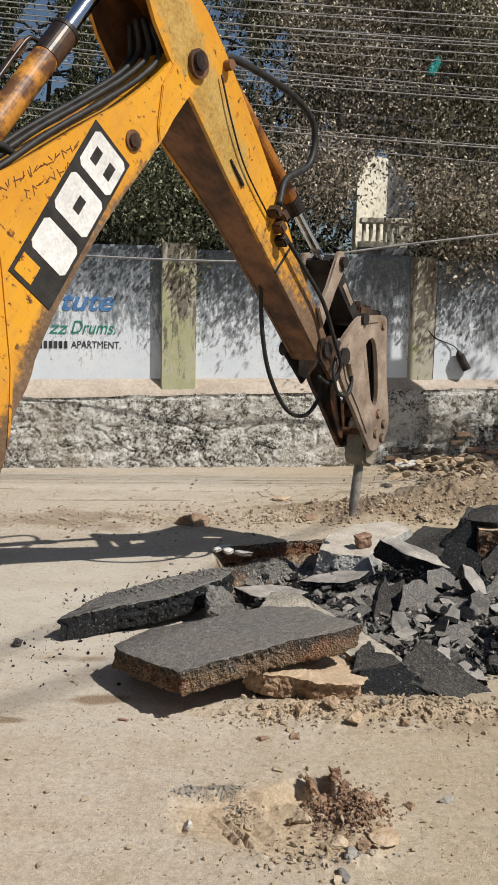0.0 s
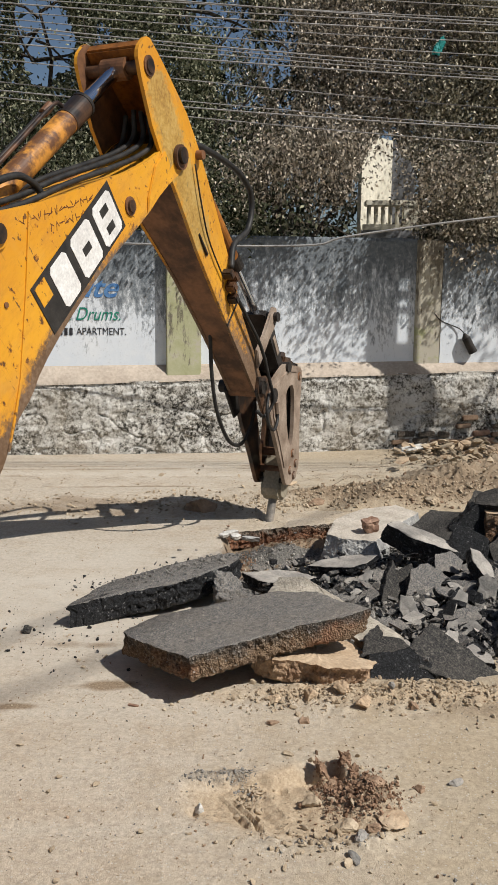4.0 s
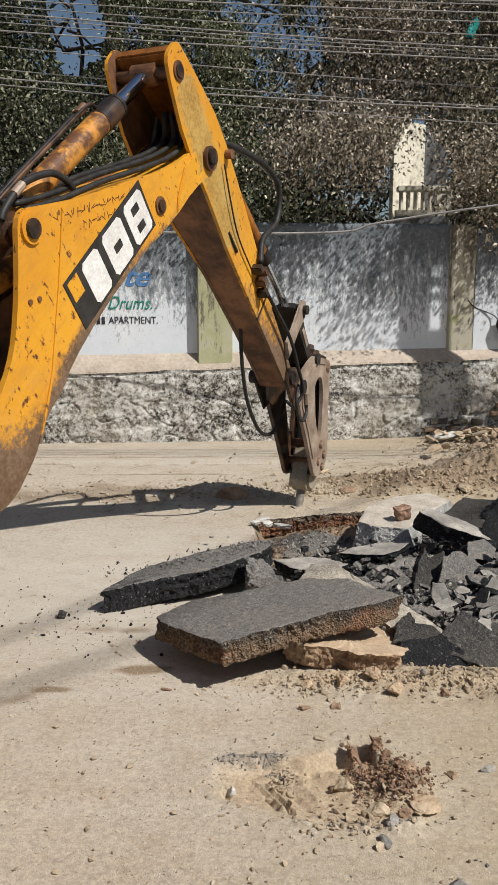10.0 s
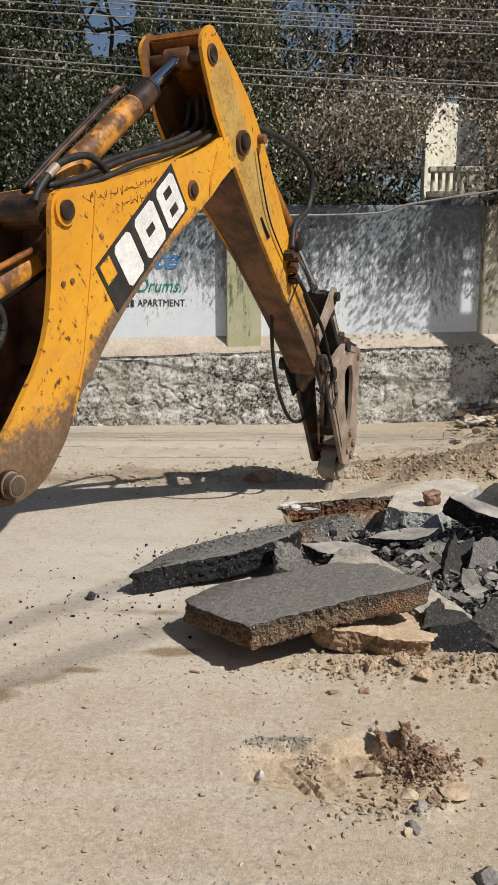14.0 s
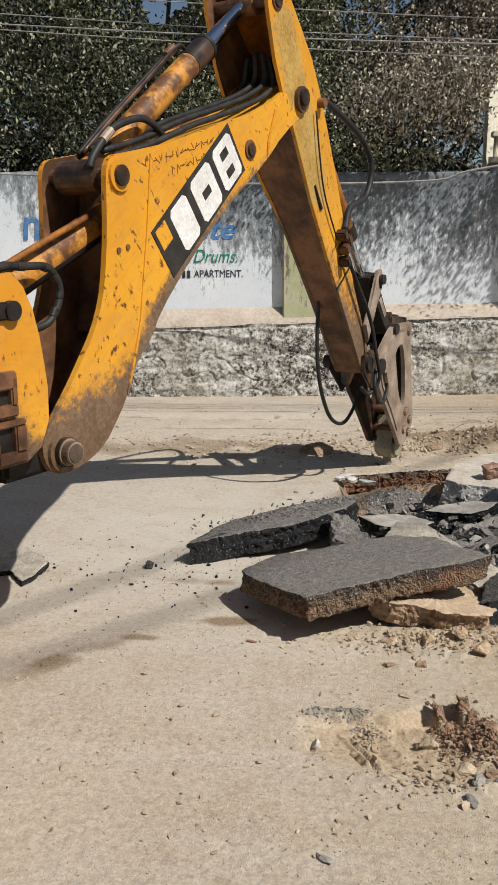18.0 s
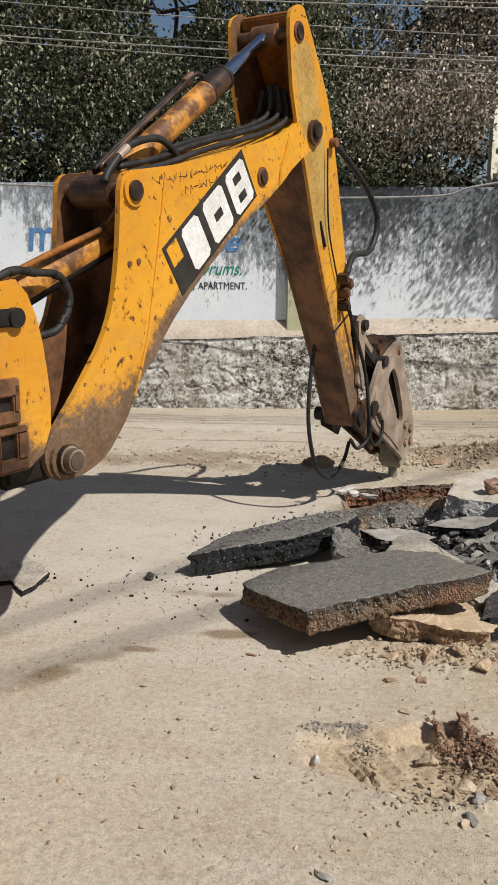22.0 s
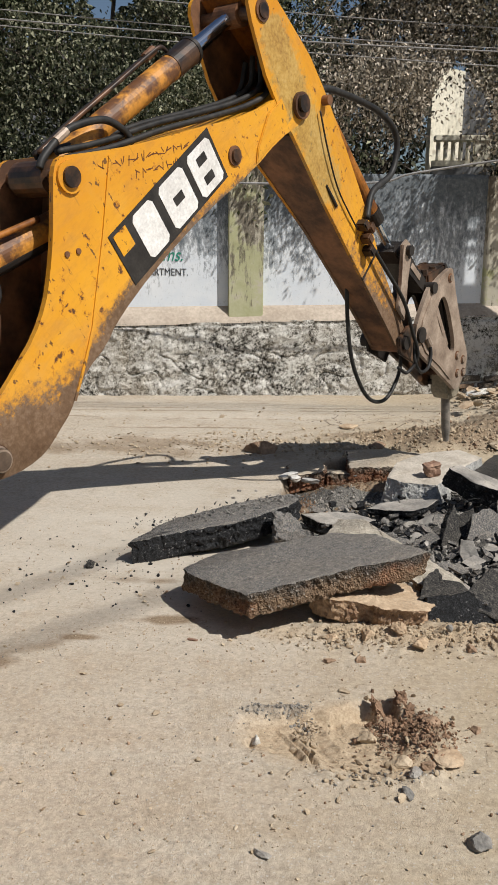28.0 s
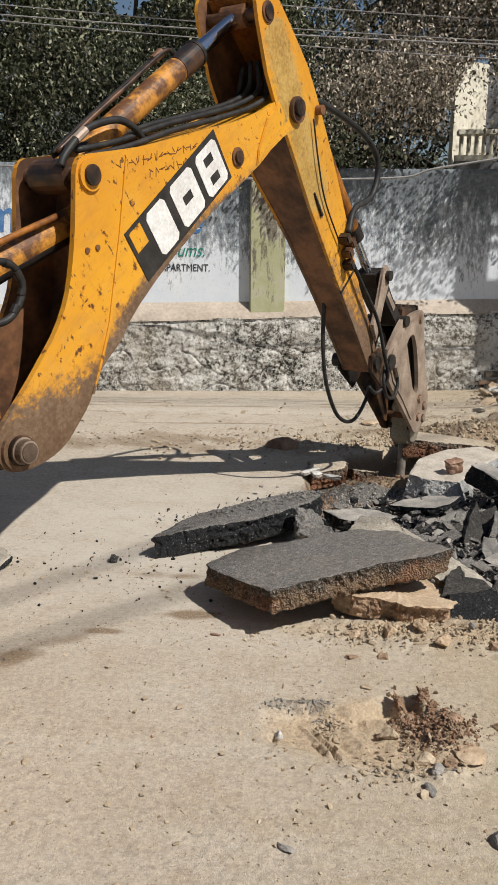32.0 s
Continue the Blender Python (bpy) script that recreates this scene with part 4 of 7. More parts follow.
def ragged(w, d, seed, n=7):
    g = random.Random(seed)
    return [(w / 2 * math.cos(a) * g.uniform(0.75, 1.1), d / 2 * math.sin(a) * g.uniform(0.75, 1.1)) for a in sorted(i * math.tau / n + g.uniform(-0.3, 0.3) for i in range(n))]


def chunk(name, x, y, z, w, d, thick, rx, ry, rz, seed, top=None, side=None, label="", group="broken road pieces", outline=None, cat="rubble"):
    ob = new(name, slab_mesh(name, outline or ragged(w, d, seed), thick, seed, top or M_ASPHALT, side or M_TAR))
    ob.matrix_world = pose(x, y, z, rx, ry, rz)
    return tagged(ob, label or "broken dark asphalt piece lying in the rubble", cat, group)


def rock_mesh(name, w, d, h, seed, material, detail=4, rough=0.45):
    """An angular stone: a ball cut by random planes and roughened."""
    g = random.Random(seed)
    bm = bmesh.new()
    bmesh.ops.create_icosphere(bm, subdivisions=detail, radius=0.5)
    cuts = [(Vector((g.gauss(0, 1), g.gauss(0, 1), g.gauss(0, 1))).normalized(), g.uniform(0.20, 0.40)) for _ in range(11)]
    for v in bm.verts:
        for no, far in cuts:
            k = v.co.dot(no) - far
            if k > 0:
                v.co -= no * k * 0.92
        q = v.co * 2.6 + Vector((seed * 3.7, seed, 0))
        v.co *= 1 + rough * (0.4 * noise.noise(q) + 0.26 * noise.noise(q * 3.2) + 0.14 * noise.noise(q * 8.5))
        v.co.x *= w * 1.12
        v.co.y *= d * 1.12
        v.co.z *= h * 1.12
    me = bpy.data.meshes.new(name)
    bm.to_mesh(me)
    bm.free()
    me.materials.append(material)
    return me


def rock(name, x, y, w, d, h, seed, material, label, sink=0.25, rz=0.0, z=0.0, group="loose stones"):
    ob = new(name, rock_mesh(name, w, d, h, seed, material))
    ob.matrix_world = pose(x, y, z + h * (0.5 - sink), 0, 0, rz)
    return tagged(ob, label, "stone", group)


# the large asphalt slab, tilted, with one end on a sandy stone
A0 = Vector((-0.02, 3.62, 0.0))
slabA = [(-0.50, -0.02), (-0.43, 0.08), (-0.35, 0.20), (-0.12, 0.235), (0.05, 0.33), (0.22, 0.375), (0.40, 0.28), (0.53, 0.10), (0.61, -0.03), (0.50, -0.12), (0.30, -0.17), (0.06, -0.30), (-0.17, -0.42), (-0.33, -0.25)]
sl = new("asphalt_slab", slab_mesh("asphalt_slab", slabA, 0.105, 11, M_ASPHALT_DUSTY, M_CUT, 0.0085, 0.0, 0.010))
sl.matrix_world = Matrix.Translation((A0.x, A0.y, 0.225)) @ pose(0, 0, 0, -2.9, -6.5, 0)
tagged(sl, "large thick asphalt slab tilted on a sandy stone", "asphalt slab", "broken road pieces")
# the second slab behind it
slabB = [(-0.48, -0.24), (-0.40, -0.02), (-0.28, 0.14), (-0.02, 0.33), (0.20, 0.43), (0.34, 0.46), (0.40, 0.38), (0.32, 0.20), (0.06, -0.03), (-0.20, -0.10)]
sb = new("asphalt_slab", slab_mesh("asphalt_slab", slabB, 0.13, 12, M_ASPHALT_DUSTY, M_TAR, 0.011, 0.0, 0.012))
sb.matrix_world = Matrix.Translation((-0.38, 4.31, 0.165)) @ pose(0, 0, 0, -1.0, -6.5, 0)
tagged(sb, "long dark asphalt slab tilted up beside the pit", "asphalt slab", "broken road pieces")
st = new("sandy_stone_slab", slab_mesh("sandy_stone_slab", [(-0.30, -0.02), (-0.20, -0.10), (-0.06, -0.11), (0.02, -0.16), (0.22, -0.15), (0.27, -0.05), (0.20, 0.22), (0.05, 0.26), (-0.14, 0.14)], 0.110, 13, M_SAND, M_CUTSAND, 0.0105, 0.045, 0.010, 0.007))
st.matrix_world = pose(0.345, 3.515, 0.110, -4, 6, 6)
tagged(st, "pale sandy stone slab under the asphalt slab", "rubble", "broken road pieces")

chunk("sandy_slab", 0.50, 4.14, 0.085, 0.5, 0.6, 0.14, 4, 3, 0, 15, M_SANDGREY, M_CUTSAND, "pale crumbling sandy slab behind the asphalt slab", outline=[(0.08, -0.34), (0.30, -0.42), (0.31, -0.28), (0.17, -0.06), (-0.02, 0.24), (-0.12, 0.42), (-0.26, 0.40), (-0.34, 0.18), (-0.08, -0.10)])
# pale concrete block with a lump of brick on it
cb = new("concrete_block", slab_mesh("concrete_block", [(-0.33, -0.22), (-0.23, -0.33), (-0.03, -0.38), (0.08, -0.24), (0.19, -0.01), (0.40, 0.26), (0.27, 0.46), (0.0, 0.38), (-0.23, 0.14)], 0.24, 14, M_BLOCKTOP, M_BLUEGREY, 0.0045, -0.075, 0.014))
cb.matrix_world = pose(0.94, 5.84, 0.10, 3, -1, 0)
tagged(cb, "pale dusty concrete block beside the pit", "rubble", "broken road pieces")
bk = new("brick", slab_mesh("brick", [(-0.050, -0.035), (-0.02, -0.05), (0.045, -0.042), (0.055, 0.01), (0.03, 0.05), (-0.045, 0.035)], 0.090, 4, M_BRICK, M_BRICK, 0.012, 0.004, 0.014, 0.008))
bk.matrix_world = pose(0.905, 5.64, 0.182, 8, -9, 22)
tagged(bk, "broken lump of red-brown brick on a pale block", "brick")

A, D, C, S_ = M_ASPHALT, mat_asphalt("pale_dusty_asphalt", 0.45), M_CONCRETE, M_SAND
SHARDS = (
    # x, y, z, rx, ry, rz, thick, outline, top
    (1.20, 5.30, 0.165, 16, 16, -10, 0.14, [(-0.25, 0.0), (-0.06, -0.08), (0.20, -0.08), (0.28, -0.03), (0.06, 0.06), (-0.17, 0.08)], C),
    (1.40, 5.72, 0.11, 2, -8, 0, 0.10, [(-0.13, -0.23), (0.02, -0.30), (0.12, -0.21), (0.30, 0.20), (0.04, 0.44), (-0.22, 0.02)], A),
    (1.60, 5.60, 0.14, 86, 3, 6, 0.10, [(-0.15, -0.02), (-0.02, -0.13), (0.10, -0.15), (0.11, 0.03), (0.07, 0.14), (0.02, 0.16), (-0.06, 0.08)], M_TAR),
    (1.46, 5.22, 0.15, 62, -24, -10, 0.12, [(-0.13, -0.10), (0.07, -0.13), (0.14, -0.03), (0.05, 0.07), (-0.04, 0.13), (-0.10, 0.04)], M_TAR),
    (1.43, 4.76, 0.150, 36, -4, 22, 0.10, [(-0.04, -0.09), (0.02, -0.11), (0.055, -0.03), (0.04, 0.08), (-0.02, 0.11), (-0.045, 0.03)], C),
    (0.90, 4.67, 0.03, 68, 24, 22, 0.05, [(-0.06, -0.12), (0.05, -0.13), (0.05, 0.0), (-0.03, 0.15), (-0.06, 0.04)], A),
    (1.08, 4.68, 0.03, 52, 4, 12, 0.07, [(-0.15, -0.11), (-0.03, -0.13), (0.09, -0.09), (0.11, 0.02), (0.17, 0.05), (0.05, 0.15), (-0.06, 0.10)], D),
    (1.28, 4.72, 0.0, 8, -11, 0, 0.06, [(-0.18, -0.08), (0.0, -0.05), (0.11, -0.01), (0.12, 0.09), (-0.03, 0.06)], D),
    (1.28, 4.92, 0.09, 46, 18, 24, 0.10, [(-0.14, -0.08), (0.05, -0.05), (0.13, 0.05), (0.04, 0.10), (-0.10, 0.04)], D),
    (0.68, 5.19, 0.02, 3, -3, 0, 0.045, [(-0.24, -0.05), (0.02, -0.11), (0.12, -0.06), (0.23, 0.09), (0.0, 0.10), (-0.16, 0.03)], C),
    (0.67, 3.62, 0.115, 5, -4, 0, 0.10, [(-0.12, -0.10), (0.03, -0.09), (0.12, -0.06), (0.08, 0.05), (0.02, 0.08), (0.0, 0.20), (-0.08, 0.08)], A),
    (0.95, 3.58, 0.085, 30, 9, 2, 0.08, [(-0.20, -0.07), (-0.03, -0.13), (0.20, -0.15), (0.29, -0.12), (0.03, 0.10), (-0.06, 0.17), (-0.15, 0.06)], A),
    (0.72, 3.48, 0.05, 58, 3, 5, 0.10, [(-0.14, -0.08), (-0.02, -0.06), (0.15, -0.06), (0.14, 0.03), (0.05, 0.10), (-0.14, 0.06)], M_TAR),
    (1.10, 3.66, 0.05, 14, -8, -2, 0.05, [(-0.08, 0.03), (-0.02, -0.05), (0.06, -0.08), (0.06, -0.01), (0.0, 0.08)], C),
    (1.03, 3.83, 0.06, 30, 18, 12, 0.04, [(-0.05, -0.02), (0.03, -0.03), (0.05, 0.05), (-0.01, 0.05)], C),
    (1.40, 4.57, 0.04, 66, -8, -10, 0.10, [(-0.05, -0.09), (0.05, -0.11), (0.075, 0.06), (0.02, 0.09), (-0.03, 0.07)], M_STONE),
    (1.00, 4.82, 0.02, 42, -8, -7, 0.10, [(-0.07, -0.06), (0.0, -0.10), (0.07, -0.04), (0.05, 0.11), (-0.06, 0.07)], A),
    (1.14, 4.38, -0.02, 6, -4, 0, 0.04, [(-0.08, -0.01), (0.01, -0.08), (0.09, 0.01), (-0.05, 0.07)], C),
    (0.94, 4.32, -0.02, 8, -7, 0, 0.04, [(-0.06, 0.01), (-0.02, -0.08), (0.07, 0.0), (0.02, 0.07)], C),
    (0.24, 4.73, 0.070, 4, 2, 0, 0.085, [(-0.21, 0.03), (-0.10, -0.10), (0.10, -0.10), (0.22, 0.0), (0.10, 0.09), (0.0, 0.10)], C),
    (1.95, 6.05, 0.13, 28, 14, -10, 0.16, [(-0.30, -0.2), (0.1, -0.26), (0.32, 0.0), (0.1, 0.22), (-0.22, 0.18)], A),
    (2.20, 6.35, 0.12, 15, 12, 30, 0.20, [(-0.25, -0.2), (0.1, -0.2), (0.25, 0.0), (0.1, 0.2), (-0.2, 0.18)], S_),
    (1.86, 5.34, 0.03, 60, -14, 15, 0.14, [(-0.2, -0.16), (0.15, -0.18), (0.22, 0.04), (0.0, 0.2), (-0.2, 0.12)], A),
    (1.74, 4.80, 0.08, 34, 14, -30, 0.12, [(-0.2, -0.14), (0.1, -0.2), (0.2, 0.0), (0.06, 0.18), (-0.16, 0.12)], D),
    (1.34, 3.82, 0.03, 12, 8, 10, 0.05, [(-0.12, -0.03), (0.06, -0.07), (0.12, 0.01), (0.02, 0.07), (-0.08, 0.04)], A),
    (1.20, 4.22, 0.03, 14, -12, 35, 0.05, [(-0.09, -0.04), (0.05, -0.06), (0.09, 0.01), (0.0, 0.06), (-0.07, 0.03)], D),
    (1.60, 4.12, 0.08, 24, 18, -20, 0.10, [(-0.2, -0.14), (0.1, -0.17), (0.22, 0.0), (0.06, 0.17), (-0.18, 0.1)], A),
    (2.05, 5.20, 0.14, 30, -20, 15, 0.12, [(-0.22, -0.16), (0.12, -0.2), (0.22, 0.02), (0.0, 0.2), (-0.2, 0.1)], A),
    (2.10, 4.45, 0.12, 16, 20, 50, 0.12, [(-0.24, -0.16), (0.12, -0.2), (0.24, 0.02), (0.0, 0.2), (-0.2, 0.1)], D),
    (2.45, 5.75, 0.18, 36, 8, -35, 0.14, [(-0.26, -0.2), (0.14, -0.22), (0.26, 0.02), (0.0, 0.22), (-0.22, 0.1)], A),
)
for i, (x, y, z, rx, ry, rz, h, line, top) in enumerate(SHARDS):
    pale = top in (C, S_)
    chunk("concrete_piece" if pale else "asphalt_piece", x, y, z, 0, 0, h, rx, ry, rz, 30 + i, top, M_TAR,
          "pale broken concrete piece with black tarred sides in the rubble" if pale else "dark broken asphalt piece in the rubble heap", outline=line)
# lump of roadbed with its black crust still on it
chunk("roadbed_lump", 1.82, 5.66, 0.275, 0, 0, 0.22, 8, -4, 6, 71, M_SAND, mat_cut("roadbed_earth", (0.20, 0.125, 0.075), (0.42, 0.30, 0.19), (0.26, 0.17, 0.105)), "lump of brown roadbed earth propped in the rubble", outline=[(-0.15, -0.09), (-0.02, -0.13), (0.15, -0.12), (0.20, 0.03), (0.06, 0.15), (-0.12, 0.12)])
chunk("asphalt_crust", 1.79, 5.68, 0.335, 0, 0, 0.045, 9, -8, 6, 72, A, M_TAR, "black asphalt crust lying on a roadbed lump", outline=[(-0.18, -0.04), (-0.05, -0.13), (0.16, -0.15), (0.22, 0.02), (0.06, 0.16), (-0.10, 0.12)])
gf = random.Random(77)
for i in range(300):
    x, y = (gf.gauss(1.15, 0.42), gf.gauss(4.65, 0.42)) if i % 3 else (gf.gauss(1.6, 0.35), gf.gauss(5.2, 0.45))
    if float(inside(np.array([x]), np.array([y]), PIT)[0]) < 0.16 or (0.1 < x < 0.85 and 3.95 < y < 4.6) or (0.6 < x < 1.3 and 5.25 < y < 6.3):
        continue
    w = 0.06 * 4.2 ** (gf.random() ** 1.5)
    flat = i % 10 < 6
    z = float(ground_height(np.array([x]), np.array([y]))[0]) + w * 0.22 + gf.uniform(0.0, 0.045)
    tip, roll = (gf.uniform(-8, 26), gf.uniform(-20, 20)) if flat else (gf.uniform(-15, 62), gf.uniform(-45, 45))
    turn = pose(0, 0, 0, tip, roll, 0) @ pose(0, 0, 0, 0, 0, gf.uniform(0, 360))
    rx, ry, rz = (math.degrees(a) for a in turn.to_euler())
    chunk("asphalt_fragment", x, y, z, w, w * gf.uniform(0.35, 0.8), gf.uniform(0.015, 0.05), rx, ry, rz, 400 + i,
          gf.choice((A, D, D, D, C, C, M_STONE)) if flat else gf.choice((A, D, M_TAR, M_TAR, M_STONE)), gf.choice((M_TAR, M_TAR, M_STONE)), "small broken asphalt fragment in the rubble heap")
rr = new("rubble_rock", rock_mesh("rubble_rock", 0.36, 0.26, 0.22, 12, M_ASPHALT_DUSTY, 5, 0.8))
rr.matrix_world = pose(-0.03, 4.36, 0.075, 0, 12, 20)
tagged(rr, "rough dark grey rock wedged between asphalt slabs", "stone", "loose stones")


def plate_base(seed):
    """A sharp-cornered flat fragment, one across, as triangles."""
    g = random.Random(seed)
    ring = ragged(1.0, g.uniform(0.6, 0.9), seed, g.choice((4, 5, 6)))
    n = len(ring)
    v = [(x, y, 0.13 + g.uniform(-0.02, 0.02)) for x, y in ring] + [(x * g.uniform(0.8, 1.05), y * g.uniform(0.8, 1.05), -0.13) for x, y in ring]
    f = [(0, i, i + 1) for i in range(1, n - 1)] + [(n, n + i + 1, n + i) for i in range(1, n - 1)]
    for i in range(n):
        j = (i + 1) % n
        f += [(i, n + i, n + j), (i, n + j, j)]
    return np.array(v), np.array(f)


def debris(name, count, seed, where, size, material, label, lift=0.0, flat=0.7, bed=None, plates=False):
    """Loose fragments in one mesh: many small angular stones lying on the ground."""
    g = np.random.default_rng(seed)
    bases = []
    for k in range(4):
        if plates:
            bases.append(plate_base(seed + k))
            continue
        base = rock_mesh("tmp", 1, 1, flat, seed + k * 7, material, 1 if size[1] > 0.033 else 0, 0.5)
        bases.append((np.array([v.co[:] for v in base.vertices]), np.array([p.vertices[:] for p in base.polygons])))
        bpy.data.meshes.remove(base)
    pts = where(g, count)
    z = bed(pts) if bed else ground_height(pts[:, 0], pts[:, 1])
    V, F, k = [], [], 0
    for i, (x, y) in enumerate(pts):
        bv, bf = bases[i % 4]
        s = size[0] * (size[1] / size[0]) ** (g.random() ** 1.9)
        lean = 0.62 if plates else 0.5 if flat < 0.6 else 3.1
        q = np.array(Euler((g.uniform(-lean, lean), g.uniform(-lean, lean), g.uniform(0, 6.28))).to_matrix())
        V.append((bv * g.uniform(0.55, 1.3, 3) * s) @ q.T + (x, y, z[i] + s * 0.22 + lift * g.random()))
        F.append(bf + k)
        k += len(bv)
    return tagged(part(name, mesh_of(name, np.concatenate(V), np.concatenate(F), material), material), label, "debris", kind="stuff")


def in_box(x0, x1, y0, y1):
    return lambda g, n: np.stack([g.uniform(x0, x1, n), g.uniform(y0, y1, n)], 1)


def around(*spots):
    def pick(g, n):
        k = g.integers(0, len(spots), n)
        s = np.array(spots)[k]
        return np.stack([g.normal(s[:, 0], s[:, 2]), g.normal(s[:, 1], s[:, 3])], 1)
    return pick


HEAP = ((1.1, 4.6, 0.4, 0.4), (0.55, 4.95, 0.3, 0.2), (1.6, 5.0, 0.4, 0.5), (1.2, 4.1, 0.35, 0.2), (1.75, 4.3, 0.3, 0.3), (1.5, 5.4, 0.3, 0.2))
debris("asphalt_crumbs", 1700, 41, around(*HEAP), (0.008, 0.06), M_TAR, "heap of small black asphalt fragments in the pit", 0.03)
debris("asphalt_crumbs", 4600, 46, around(*HEAP), (0.006, 0.050), M_STONE, "grey fragments of road base among the asphalt", 0.03)
debris("asphalt_crumbs", 1500, 68, around((1.22, 4.0, 0.14, 0.10), (1.36, 4.12, 0.14, 0.10), (1.12, 3.86, 0.08, 0.05)), (0.008, 0.040), M_TAR, "heap of glossy black asphalt crumbs beside the road", 0.07)
debris("asphalt_crumbs", 1300, 69, around((1.0, 4.42, 0.20, 0.08), (1.25, 4.5, 0.16, 0.08), (0.82, 4.5, 0.10, 0.08), (0.8, 4.85, 0.12, 0.08)), (0.008, 0.042), M_STONE, "grey crumbs of dusty asphalt in the rubble heap", 0.06)
debris("asphalt_flakes", 1500, 51, around(*HEAP), (0.025, 0.11), D, "sharp flat grey flakes of asphalt in the rubble heap", 0.07, 0.3, None, True)
debris("asphalt_flakes", 900, 67, around(*HEAP), (0.025, 0.12), M_TAR, "sharp black flakes of asphalt in the rubble heap", 0.06, 0.3, None, True)
debris("asphalt_flakes", 420, 63, around(*HEAP), (0.025, 0.09), M_CONCRETE, "pale dusty flakes of road crust in the rubble heap", 0.08, 0.3, None, True)
debris("asphalt_crumbs", 420, 52, around((1.05, 4.0, 0.18, 0.08), (0.28, 4.95, 0.14, 0.10), (0.16, 4.85, 0.10, 0.08), (0.06, 4.72, 0.06, 0.05)), (0.010, 0.05), M_TAR, "glossy black asphalt crumbs at the pit's side", 0.04)
debris("pit_soil", 420, 58, around((0.35, 6.02, 0.2, 0.05), (0.55, 6.12, 0.14, 0.05), (0.05, 5.7, 0.04, 0.12)), (0.006, 0.028), M_SOIL, "red-brown soil crumbs fallen from the road edge", 0.02)
debris("pit_gravel", 1300, 59, around((0.4, 5.75, 0.22, 0.12), (0.35, 5.5, 0.22, 0.14), (0.2, 5.2, 0.14, 0.14), (0.6, 5.6, 0.15, 0.1)), (0.006, 0.032), M_CONCRETE, "grey gravel on the pit floor", 0.01)
def on_slab(x, y, z, rx, ry):
    """Puts loose crumbs on a tilted slab's top."""
    m = Matrix.Translation((x, y, z)) @ pose(0, 0, 0, rx, ry, 0)
    return lambda pts: np.array([(m @ Vector((px - x, py - y, 0.0))).z for px, py in pts])


debris("slab_crumbs", 420, 64, around((-0.50, 4.40, 0.16, 0.05), (-0.30, 4.56, 0.14, 0.05), (-0.10, 4.66, 0.08, 0.05)), (0.006, 0.026), M_STONE, "dusty crumbs on the dark slab", 0.004, 0.7, on_slab(-0.38, 4.31, 0.165, -1.0, -6.5))
debris("asphalt_grit", 420, 42, around((-0.55, 4.75, 0.35, 0.10), (-0.95, 4.0, 0.25, 0.25), (-0.1, 5.1, 0.2, 0.15), (-0.35, 4.72, 0.25, 0.05)), (0.006, 0.030), M_TAR, "black asphalt grit scattered beside the slabs")
debris("gravel", 7000, 43, in_box(-2.6, 2.6, 1.7, 8.8), (0.003, 0.012), M_DUSTCLOD, "loose sandy gravel on the road")
debris("gravel", 5200, 70, in_box(-1.3, 1.3, 1.4, 3.4), (0.003, 0.010), M_DUSTCLOD, "fine sandy grit on the road", 0, 0.5)
debris("gravel", 1000, 44, in_box(-1.8, 1.6, 1.5, 4.4), (0.003, 0.015), M_STONE, "loose grey gravel on the road")
debris("gravel", 700, 53, in_box(-1.8, 1.6, 1.5, 4.4), (0.003, 0.016), M_CLOD, "loose brown gravel on the road")
debris("road_chips", 620, 61, in_box(-1.7, 1.5, 1.5, 4.2), (0.008, 0.034), M_DUSTCLOD, "flat dusty chips of soil on the road", 0, 0.34)
debris("field_stones", 900, 62, around((-1.3, 6.7, 0.7, 0.28), (-0.4, 6.95, 0.4, 0.2)), (0.008, 0.045), M_DUSTCLOD, "loose soil clods on the far road", 0.0, 0.5)
debris("clods", 1500, 45, around((0.405, 2.57, 0.06, 0.06), (0.40, 2.60, 0.065, 0.06), (0.43, 2.55, 0.06, 0.05), (0.36, 2.66, 0.05, 0.04)), (0.005, 0.021), M_SOIL, "dark red-brown soil crumbs in the pothole", 0.012)
debris("clods", 150, 66, around((0.305, 2.775, 0.012, 0.028), (0.385, 2.785, 0.012, 0.025)), (0.005, 0.020), M_SOIL, "clods of dark soil at the pothole's far edge", 0.004)
debris("clods", 1500, 65, around((0.55, 3.34, 0.28, 0.05), (0.85, 3.31, 0.30, 0.06), (0.25, 3.27, 0.16, 0.04), (1.05, 3.33, 0.25, 0.06)), (0.004, 0.026), M_DUSTCLOD, "crumbs of tan soil in front of the rubble", 0.004)
debris("clods", 620, 54, around((0.30, 2.36, 0.13, 0.05), (0.22, 2.35, 0.10, 0.05), (0.06, 2.62, 0.02, 0.05), (0.75, 3.25, 0.4, 0.08), (0.5, 3.3, 0.3, 0.08), (0.95, 3.3, 0.3, 0.06), (0.3, 2.6, 0.3, 0.2)), (0.005, 0.034), M_DUSTCLOD, "dusty soil clods by the pothole and the rubble")
debris("crust_stones", 330, 55, around((-0.10, 2.715, 0.05, 0.014), (0.03, 2.735, 0.03, 0.014), (0.05, 2.67, 0.018, 0.03), (0.30, 2.35, 0.08, 0.02)), (0.005, 0.017), M_STONE, "small grey stones at the pothole's broken edge")
